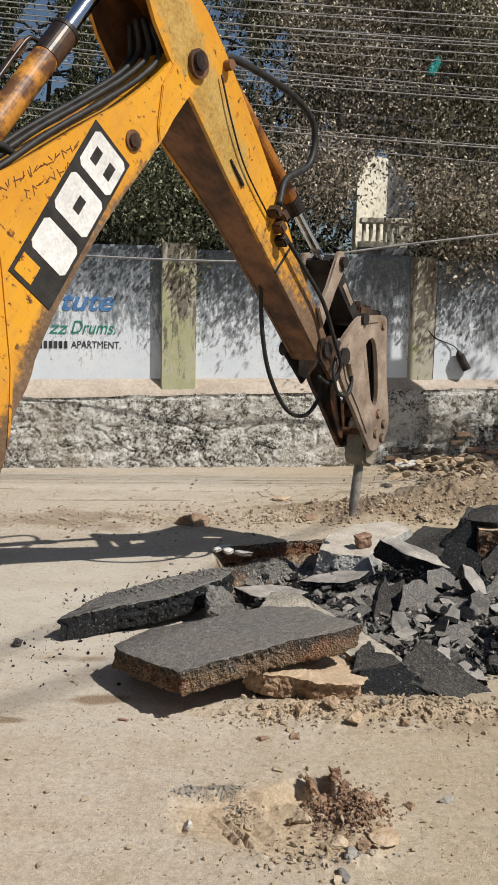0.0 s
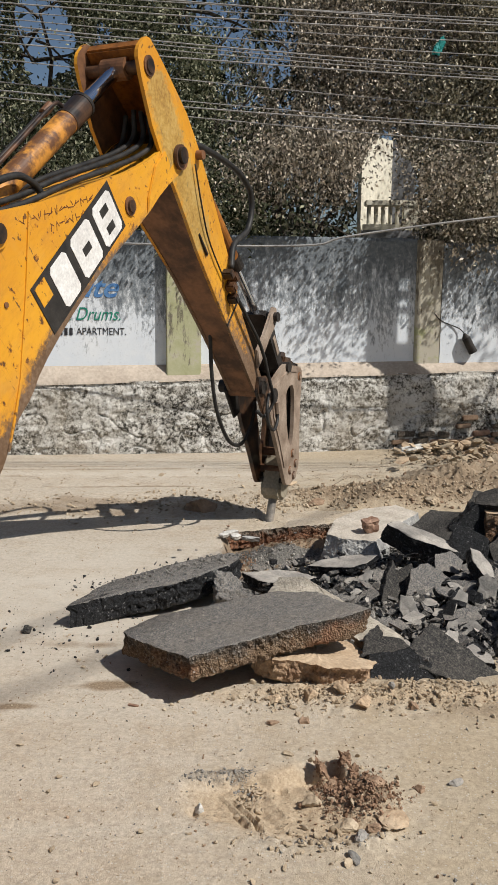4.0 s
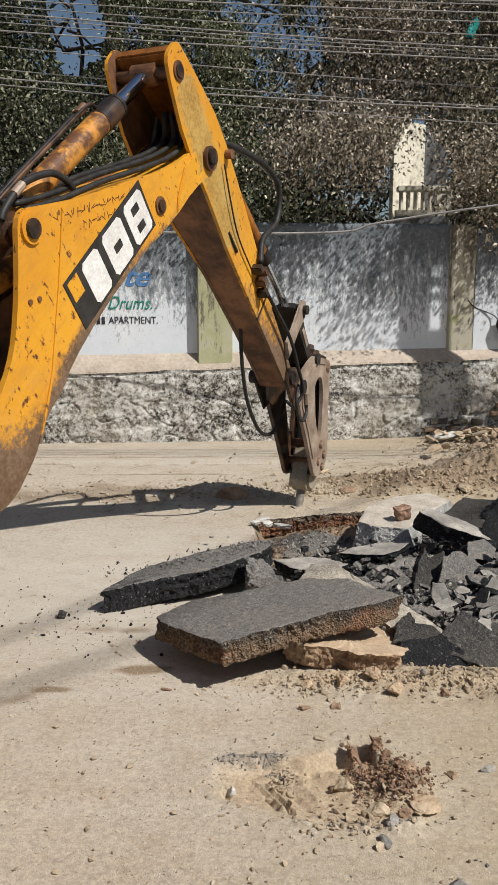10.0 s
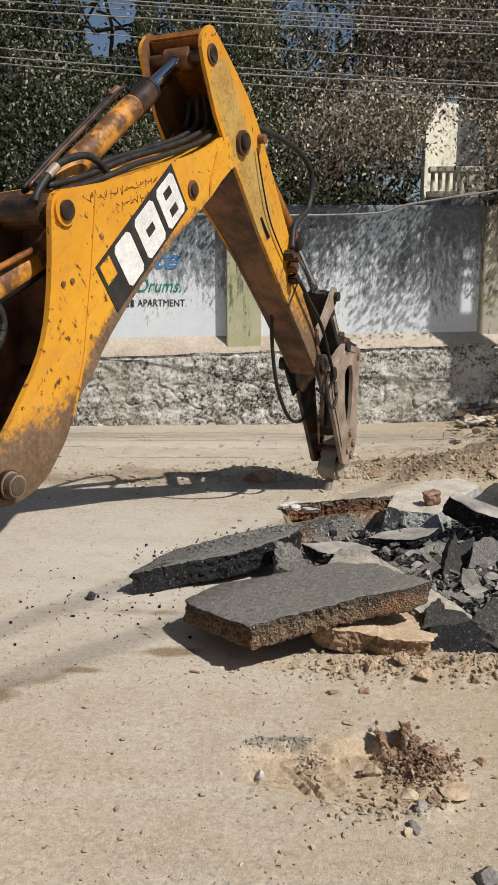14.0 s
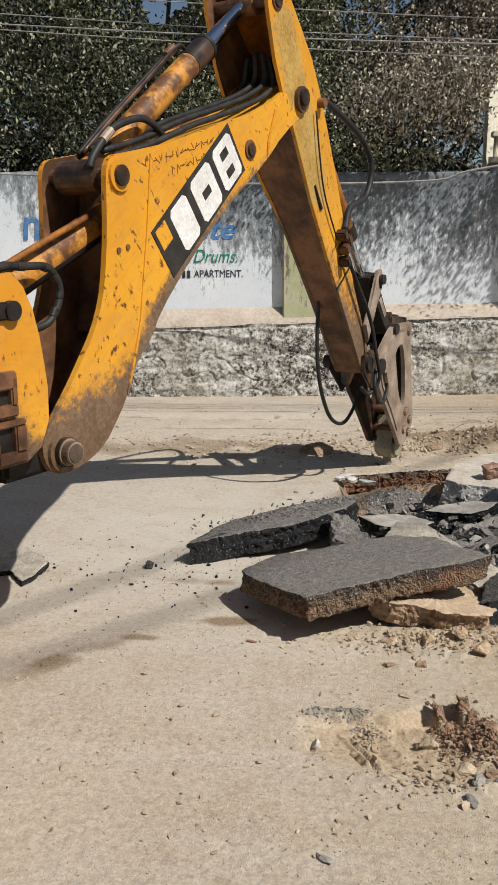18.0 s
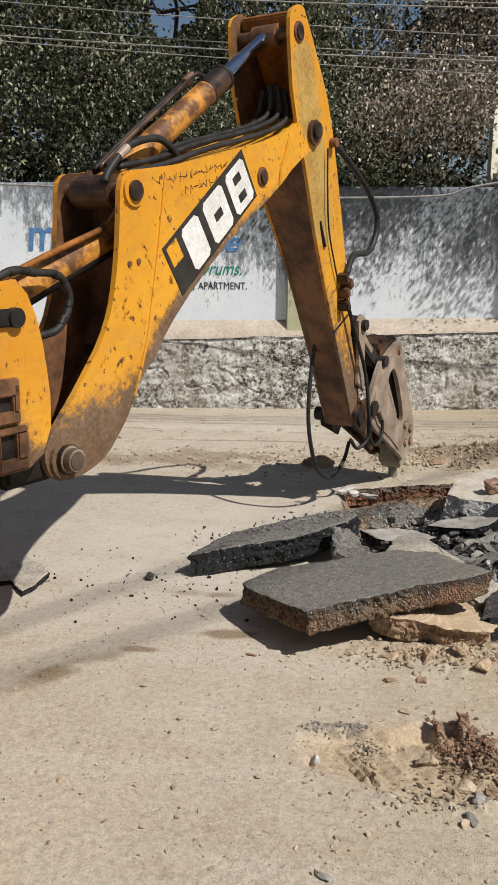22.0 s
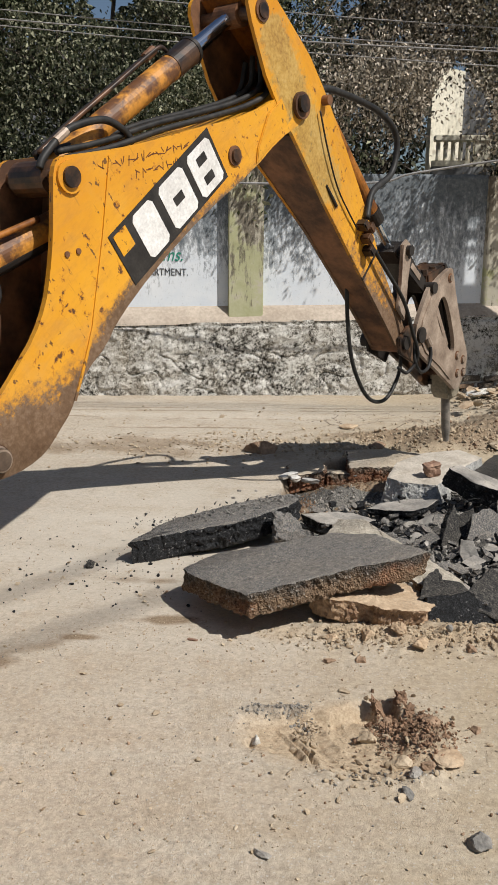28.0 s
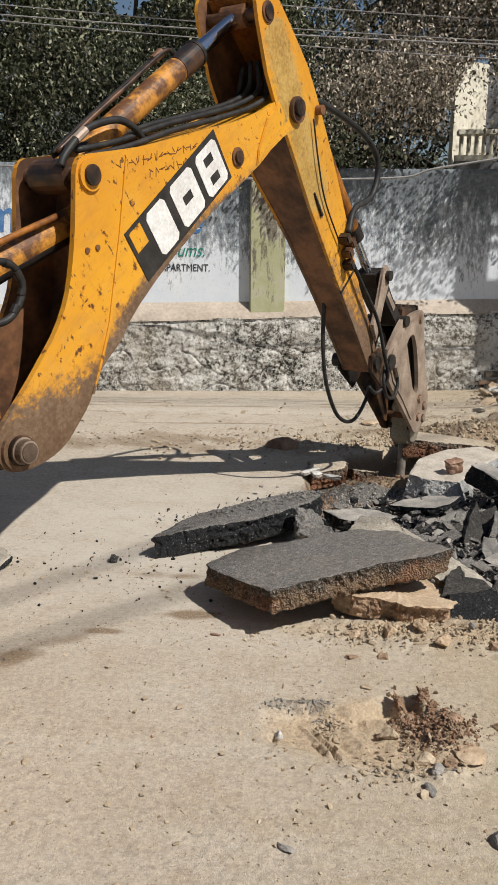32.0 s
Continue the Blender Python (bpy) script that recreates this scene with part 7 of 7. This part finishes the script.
tree(-5.4, 11.8, 6.0, [(0, -0.3, 3.8, 1.4, 0.9, 1.4), (0.3, 0.2, 5.4, 1.6, 1.0, 1.3)], 26000, 0.070, M_LEAF2, 105, "dark green tree behind the wall", sky_gap)
tree(5.8, 11.8, 6.0, [(0, -0.3, 3.8, 1.4, 0.9, 1.5), (-0.3, 0.2, 5.4, 1.6, 1.0, 1.3)], 21000, 0.064, M_LEAF, 106, "dusty tree behind the wall", sky_gap)
# second row, its leaf colour darkened to stand for shaded gaps
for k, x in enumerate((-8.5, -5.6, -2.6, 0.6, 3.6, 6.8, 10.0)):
    tree(x, 15.5 + (k % 3) * 0.8, 8.0, [(0, 0, 5.0, 2.0, 1.2, 2.4), (0.6, 0.2, 7.6, 1.9, 1.2, 1.6), (-0.7, -0.3, 3.2, 1.8, 1.0, 1.4), (0.8, -0.4, 2.5, 1.7, 0.6, 0.8), (-0.9, -0.5, 2.4, 1.5, 0.6, 0.7)], 12500, 0.15, M_LEAF3, 120 + k, "second-row tree with shade put into its near-black leaves", sky_gap, 0.2)
bush = new("bush")
bush.matrix_world = pose(-0.6, 10.3, 0)
tagged(bush, "dry leafy shrub hanging over the wall top", "bush", "shrubs over the wall")
sb_ = bmesh.new()
limb(sb_, (0, 0, 0), (0, -0.2, 2.5), 0.05, 0.02, 7)
part("stem", sb_, M_BARK, bush, smooth=True)
leaf_cloud("foliage", 140, [(-0.1, -0.62, 2.45, 0.36, 0.16, 0.22), (0.55, -0.30, 2.55, 0.8, 0.25, 0.25), (-0.6, -0.3, 2.6, 0.5, 0.25, 0.28), (0.05, -0.68, 2.25, 0.16, 0.07, 0.26)], 2600, 0.075, M_LEAF2, bush)
bush2 = new("bush")
bush2.matrix_world = pose(2.6, 10.4, 0)
tagged(bush2, "dry brown creeper hanging over the wall top", "bush", "shrubs over the wall")
sb_ = bmesh.new()
limb(sb_, (0, 0, 0), (0.1, -0.3, 2.5), 0.05, 0.02, 8)
part("stem", sb_, M_BARK, bush2, smooth=True)
leaf_cloud("foliage", 141, [(-0.1, -0.55, 2.45, 0.45, 0.12, 0.22), (0.5, -0.5, 2.5, 0.7, 0.15, 0.28), (0.1, -0.2, 2.8, 0.9, 0.3, 0.3), (0.0, -0.62, 2.15, 0.25, 0.05, 0.22)], 3800, 0.055, M_LEAF, bush2)

over = new("overhanging_branches")
over.matrix_world = pose(0.4, 10.2, 0)
tagged(over, "dry leafy branches that overhang the wall", "branches", "shrubs over the wall")
for k in (0, 1, 2, 3, 4, 6, 7):
    ob_ = bmesh.new()
    limb(ob_, (-2.4 + k * 0.75, 0.6, 3.0), (-2.6 + k * 0.8, -0.9, 3.1 + 0.12 * (k % 3)), 0.022, 0.006, 50 + k, 6, 5)
    part("bough", ob_, M_BARK, over, smooth=True)
leaf_cloud("foliage", 142, [(-0.1, -0.85, 3.05, 0.6, 0.35, 0.28), (0.8, -0.9, 3.15, 0.6, 0.4, 0.33), (1.6, -0.9, 3.0, 0.5, 0.35, 0.3), (2.5, -0.9, 3.1, 0.7, 0.4, 0.35), (0.3, -0.85, 3.35, 0.6, 0.35, 0.3)], 10800, 0.045, M_LEAF, over, lambda p, g: sky_gap(p + np.array([0.4, 10.2, 0]), g) & (np.abs(p[:, 0] + 0.4 - 0.73 * (-0.3 - p[:, 1]) / 0.45 - 1.85) > 0.25))
leaf_cloud("foliage", 143, [(-1.3, -0.8, 3.2, 0.6, 0.35, 0.3), (-2.2, -0.6, 3.1, 0.4, 0.25, 0.22)], 3600, 0.048, M_LEAF2, over, lambda p, g: sky_gap(p + np.array([0.4, 10.2, 0]), g))

house = new("house")
house.matrix_world = pose(2.2, 13.2, 0)
tagged(house, "cream house with a balustrade behind the trees", "house")
part("house_wall", box((-0.36, 0.0, 0), (0.35, 0.07, 4.16), pose(-0.16, 0.03, 0, 0, 0, 42)), M_HOUSE, house, "cream painted wall")
part("house_side", box((0.10, 0.32, 0), (0.48, 0.50, 4.16)), M_SLATE, house, "dark grey side wall")
part("parapet", box((-0.42, -0.5, 2.76), (0.40, -0.38, 2.84)), M_HOUSE, house)
part("balcony_floor", box((-0.42, -0.5, 2.62), (0.40, -0.30, 2.756)), M_SLATE, house)
part("top_rail", box((-0.40, -0.52, 3.10), (0.40, -0.36, 3.18), None, 0.01), M_HOUSE, house)
part("rail_post", box((0.16, -0.50, 2.84), (0.38, -0.38, 3.10), None, 0.008), M_HOUSE, house)
for k in range(5):
    part("baluster", tube((-0.34 + k * 0.105, -0.44, 2.84), (-0.34 + k * 0.105, -0.44, 3.10), 0.030, n=10), M_HOUSE, house)
block = part("apartment_block", box((-9.0, 24.0, 0), (-1.2, 30.0, 7.0)), M_SLATE)
tagged(block, "grey building far behind the trees", "building")


def cable(points, r, label="grey overhead cable across the street"):
    return tagged(part("overhead_cable", sweep(points, r, 6, 6), M_WIRE, None, "", True), label, "cable", "overhead cables")


for k, (zl, zr) in enumerate(((4.92, 4.72), (4.86, 4.60), (4.80, 4.66), (4.71, 4.46), (4.60, 4.44), (4.66, 4.50), (4.55, 4.36), (4.47, 4.27), (4.40, 4.14), (4.34, 4.02), (4.31, 3.98), (4.26, 3.95), (4.18, 3.92), (4.02, 3.64), (3.80, 3.46), (3.72, 3.44), (3.66, 3.30))):
    y = 6.9 + 0.12 * (k % 3)
    f = y / 9.0
    g = (zr - zl) / 5
    cable([(x * f, y + 0.02 * x, 1.6 + f * ((zl + zr) / 2 - 1.6 + g * x + 0.0035 * x * x * (1 + 0.25 * math.sin(k)))) for x in (-14, -9, -5, -2.5, 0, 2.5, 5, 9, 14)], 0.0038 if k % 3 else 0.0052)
cable([(-14, 7.8, 3.0), (-6, 8.3, 2.46), (-3, 8.45, 2.32), (-1.2, 8.6, 2.23), (0.6, 8.65, 2.23), (1.09, 8.67, 2.33), (2.5, 8.7, 2.53), (6, 8.8, 2.95), (14, 8.9, 3.9)], 0.011, "sagging pale cable before the wall")
for x in (-14, 14):
    pl = part("utility_pole", tube((x * 0.78, 7.4, -0.2), (x * 0.78, 7.4, 7.0), 0.11, 0.09), M_CONCRETE)
    tagged(pl, "plain concrete utility pole", "pole")
bag = part("plastic_bag", rock_mesh("plastic_bag", 0.11, 0.05, 0.20, 9, M_TEAL, 4, 1.5), M_TEAL)
bag.matrix_world = pose(2.09, 9.53, 4.38, 0, 12, 0)
tagged(bag, "torn teal plastic bag caught in the branches", "bag")

scrap = part("plastic_scrap", rock_mesh("plastic_scrap", 0.34, 0.18, 0.10, 21, M_CEMENT, 5, 1.1), M_CEMENT)
scrap.matrix_world = pose(1.90, 9.16, 0.10, 8, -6, 15)
tagged(scrap, "crumpled white plastic scrap on the rubble by the wall", "litter")

# unseen street tree and slotted frame, added at the roadside to shade the wall
tree(6.2, 8.1, 6.0, [(0, 0, 4.6, 1.1, 0.9, 1.3), (-0.2, -0.4, 3.6, 0.8, 0.8, 0.7)], 2500, 0.085, M_LEAF2, 160, "unseen roadside tree added to shade the wall")
sign = new("shade_frame")
sign.matrix_world = pose(3.59, 8.70, 0, 0, 0, 6.5)
tagged(sign, "unseen slotted metal frame on a post, added to shade the wall", "sign")
part("post", tube((-0.06, 0.075, -0.2), (-0.06, 0.075, 5.2), 0.045), M_DARK, sign)
for lo, hi in (((-0.23, 0, 2.55), (0.10, 0.03, 5.15)), ((0.26, 0, 2.55), (0.30, 0.03, 5.15)), ((0.10, 0, 2.55), (0.26, 0.03, 3.78)), ((0.10, 0, 4.56), (0.26, 0.03, 5.15)), ((0.10, 0, 4.16), (0.26, 0.03, 4.20)), ((0.10, 0, 4.32), (0.26, 0.03, 4.38))):
    part("panel", box(lo, hi), M_STEEL, sign)

# small dark lamp that hangs from a thin wire on the wall
lamp = new("hanging_lamp")
lamp.matrix_world = pose(2.66, 9.90, 1.20)
tagged(lamp, "small dark lamp hanging from a thin wire on the wall", "lamp")
part("lamp_body", add_tube(add_tube(bmesh.new(), (0.060, 0, -0.08), (-0.035, 0, 0.09), 0.052, 0.048, 16), (-0.035, 0, 0.09), (-0.055, 0, 0.14), 0.048, 0.014, 16), M_DARK, lamp)
part("lamp_wire", sweep([(-0.055, 0, 0.14), (-0.12, 0.02, 0.20), (-0.32, 0.02, 0.28), (-0.42, -0.05, 0.36)], 0.006, 6), M_DARK, lamp, smooth=True)

# two thick cables high above the near road, whose soft shadows cross it
for a, b in (((-1.55, 3.35), (-1.05, 4.04)), ((-0.95, 3.33), (-0.59, 3.71))):
    ux, uy = b[0] - a[0], b[1] - a[1]
    k = 9 / math.hypot(ux, uy)
    mx, my, h = a[0] + 0.73 * 13, a[1] - 0.45 * 13, 13.0
    tagged(part("overhead_cable", sweep([(mx + ux * k * f, my + uy * k * f, h + 0.3 * f * f) for f in (-1, -0.5, 0, 0.5, 1)], 0.022, 6, 6), M_WIRE, None, "", True), "thick overhead cable high above the road", "cable", "overhead cables")
    tagged(part("utility_pole", tube((mx + ux * k, my + uy * k, -0.2), (mx + ux * k, my + uy * k, h + 0.5), 0.11, 0.09), M_CONCRETE), "plain concrete utility pole", "pole")


# ---- what moves ----
def motions():
    rows = [
        arm(0.0, 53.4, 53.7, -44.9, -101.3, 0.018, 0.006, 0.008),
        arm(0.5, 60.7, 50.8, -43.6, -100.2, 0.011, 0.009, 0.007),
        arm(1.0, 67.9, 46.0, -43.8, -102.4, -0.007, 0.009, -0.006),
        arm(1.5, 69.9, 43.8, -44.2, -102.6, -0.008, 0.015, -0.005),
        arm(2.0, 66.4, 42.4, -46.2, -104.9, -0.014, 0.051, -0.001),
        arm(2.5, 66.3, 41.1, -45.8, -106.6, 0.004, 0.044, -0.001),
        arm(3.0, 66.5, 40.9, -45.9, -106.6, -0.001, 0.034, -0.004),
        arm(3.5, 66.2, 40.7, -45.3, -111.6, 0.022, 0.001, -0.003),
        arm(5.5, 66.5, 40.3, -45.5, -110.1, 0.025, -0.005, -0.003),
        arm(7.5, 66.5, 40.0, -45.5, -110.9, 0.021, -0.008, -0.007),
        arm(8.0, 66.6, 39.7, -45.5, -110.7, 0.020, -0.008, -0.004),
        arm(8.5, 66.6, 39.7, -45.4, -111.0, 0.025, -0.007, -0.004),
        arm(9.0, 66.5, 39.6, -45.6, -110.5, 0.020, -0.006, -0.005),
        arm(9.5, 66.5, 39.1, -44.0, -112.8, 0.022, -0.005, -0.010),
        arm(10.0, 66.8, 38.8, -43.9, -112.4, 0.011, -0.005, -0.010),
        arm(11.0, 66.8, 38.6, -44.1, -112.7, 0.018, -0.007, -0.003),
        arm(11.5, 66.8, 38.6, -44.2, -112.9, 0.015, 0.001, -0.004),
        arm(12.5, 66.8, 38.5, -44.4, -112.6, 0.013, 0.003, -0.005),
        arm(13.0, 66.8, 38.3, -44.3, -112.8, 0.016, -0.003, -0.004),
        arm(15.5, 66.8, 37.8, -44.7, -113.8, 0.010, 0.000, -0.004),
        arm(16.0, 66.9, 37.6, -45.1, -113.4, 0.014, -0.008, -0.003),
        arm(16.5, 66.9, 37.9, -46.1, -112.8, 0.018, -0.012, 0.002),
        arm(17.0, 66.4, 38.1, -47.5, -109.9, -0.014, 0.000, 0.000),
        arm(17.5, 66.1, 38.8, -50.7, -106.1, -0.005, 0.001, 0.006),
        arm(18.0, 66.1, 39.1, -53.9, -101.0, 0.002, -0.001, 0.009),
        arm(18.5, 65.8, 39.1, -58.7, -92.6, -0.005, -0.000, 0.006),
        arm(19.0, 65.8, 37.8, -63.9, -82.2, -0.006, -0.008, 0.003),
        arm(19.5, 66.3, 38.2, -61.3, -87.7, -0.002, -0.003, 0.013),
        arm(20.0, 65.8, 37.3, -62.4, -86.3, 0.013, -0.010, 0.044),
        arm(20.5, 65.9, 36.9, -62.4, -86.3, 0.010, -0.011, 0.041),
        arm(21.0, 66.0, 36.7, -63.2, -83.3, 0.006, -0.009, 0.029),
        arm(21.5, 66.0, 36.5, -63.2, -83.0, 0.001, -0.003, 0.022),
        arm(22.0, 65.9, 36.3, -63.2, -82.0, 0.000, -0.002, 0.020),
        arm(22.5, 65.8, 36.6, -61.6, -85.6, -0.005, -0.000, 0.017),
        arm(23.0, 66.3, 36.9, -57.1, -93.2, -0.003, 0.000, 0.018),
        arm(23.5, 66.0, 36.8, -56.6, -93.0, -0.011, -0.010, 0.012),
        arm(24.0, 65.8, 37.2, -54.8, -96.4, -0.006, -0.010, 0.007),
        arm(24.5, 66.1, 36.6, -51.3, -101.4, -0.016, -0.006, 0.004),
        arm(25.0, 66.1, 36.4, -50.3, -103.3, -0.019, -0.008, 0.005),
        arm(25.5, 65.6, 36.6, -48.6, -106.5, -0.022, -0.001, -0.002),
        arm(27.5, 60.3, 36.9, -45.0, -81.4, -0.032, -0.005, -0.012),
        arm(28.0, 56.0, 37.8, -43.7, -80.2, -0.030, -0.006, -0.017),
        arm(28.5, 56.6, 41.5, -40.1, -76.7, -0.017, -0.008, -0.013),
        arm(29.0, 59.6, 42.4, -45.0, -84.2, -0.023, 0.004, -0.008),
        arm(29.5, 62.2, 42.4, -52.3, -91.1, -0.049, 0.017, -0.004),
        arm(30.0, 61.7, 44.2, -52.4, -95.7, -0.038, 0.014, 0.004),
        arm(30.5, 63.9, 44.9, -55.5, -95.1, -0.036, 0.004, 0.001),
        arm(31.0, 63.6, 41.9, -55.9, -96.9, -0.026, 0.001, 0.003),
        arm(31.5, 62.0, 38.6, -53.9, -97.2, -0.019, -0.009, -0.009),
        arm(32.0, 61.0, 37.0, -50.6, -94.3, -0.032, -0.008, -0.006),
    ]
    for name, ob in (("machine", machine), ("post", post), ("boom", boom), ("dipper", dipper), ("breaker", breaker), ("lever", lever), ("link", tlink),
                     ("dram", dram), ("drod", drod), ("bram", bram), ("brod", brod), ("kram", kram), ("krod", krod)):
        walk(ob, [(t, m[name]) for t, m in rows])
    walk(edge[0], [(0.0, pose(0.06, 6.10, 0.006)), (25.5, pose(0.06, 6.10, 0.006)), (26.6, pose(0.06, 6.06, 0.020, 4, -3, 3)), (30.0, pose(0.06, 6.06, 0.020, 4, -3, 3)), (32.0, pose(0.06, 6.05, 0.018, 4, -3, 4))])
    walk(edge[1], [(0.0, pose(0.66, 6.36, 0.006)), (25.5, pose(0.66, 6.36, 0.006)), (26.6, pose(0.69, 6.36, 0.022, 3, 2, -3)), (30.6, pose(0.69, 6.36, 0.022, 3, 2, -3)), (31.0, pose(0.70, 6.37, 0.026, 3, 3, -3)), (31.5, pose(0.78, 6.42, 0.06, -1, 4, -5)), (32.0, pose(0.96, 6.52, 0.125, -5, 5, -8))])
    walk(edge[2], [(0.0, pose(0.28, 6.26, 0.006)), (25.5, pose(0.28, 6.26, 0.006)), (26.6, pose(0.30, 6.30, -0.060, -10, 6, 4)), (30.6, pose(0.30, 6.30, -0.060, -10, 6, 4)), (32.0, pose(0.32, 6.36, -0.10, -14, 8, 8))])


motions()
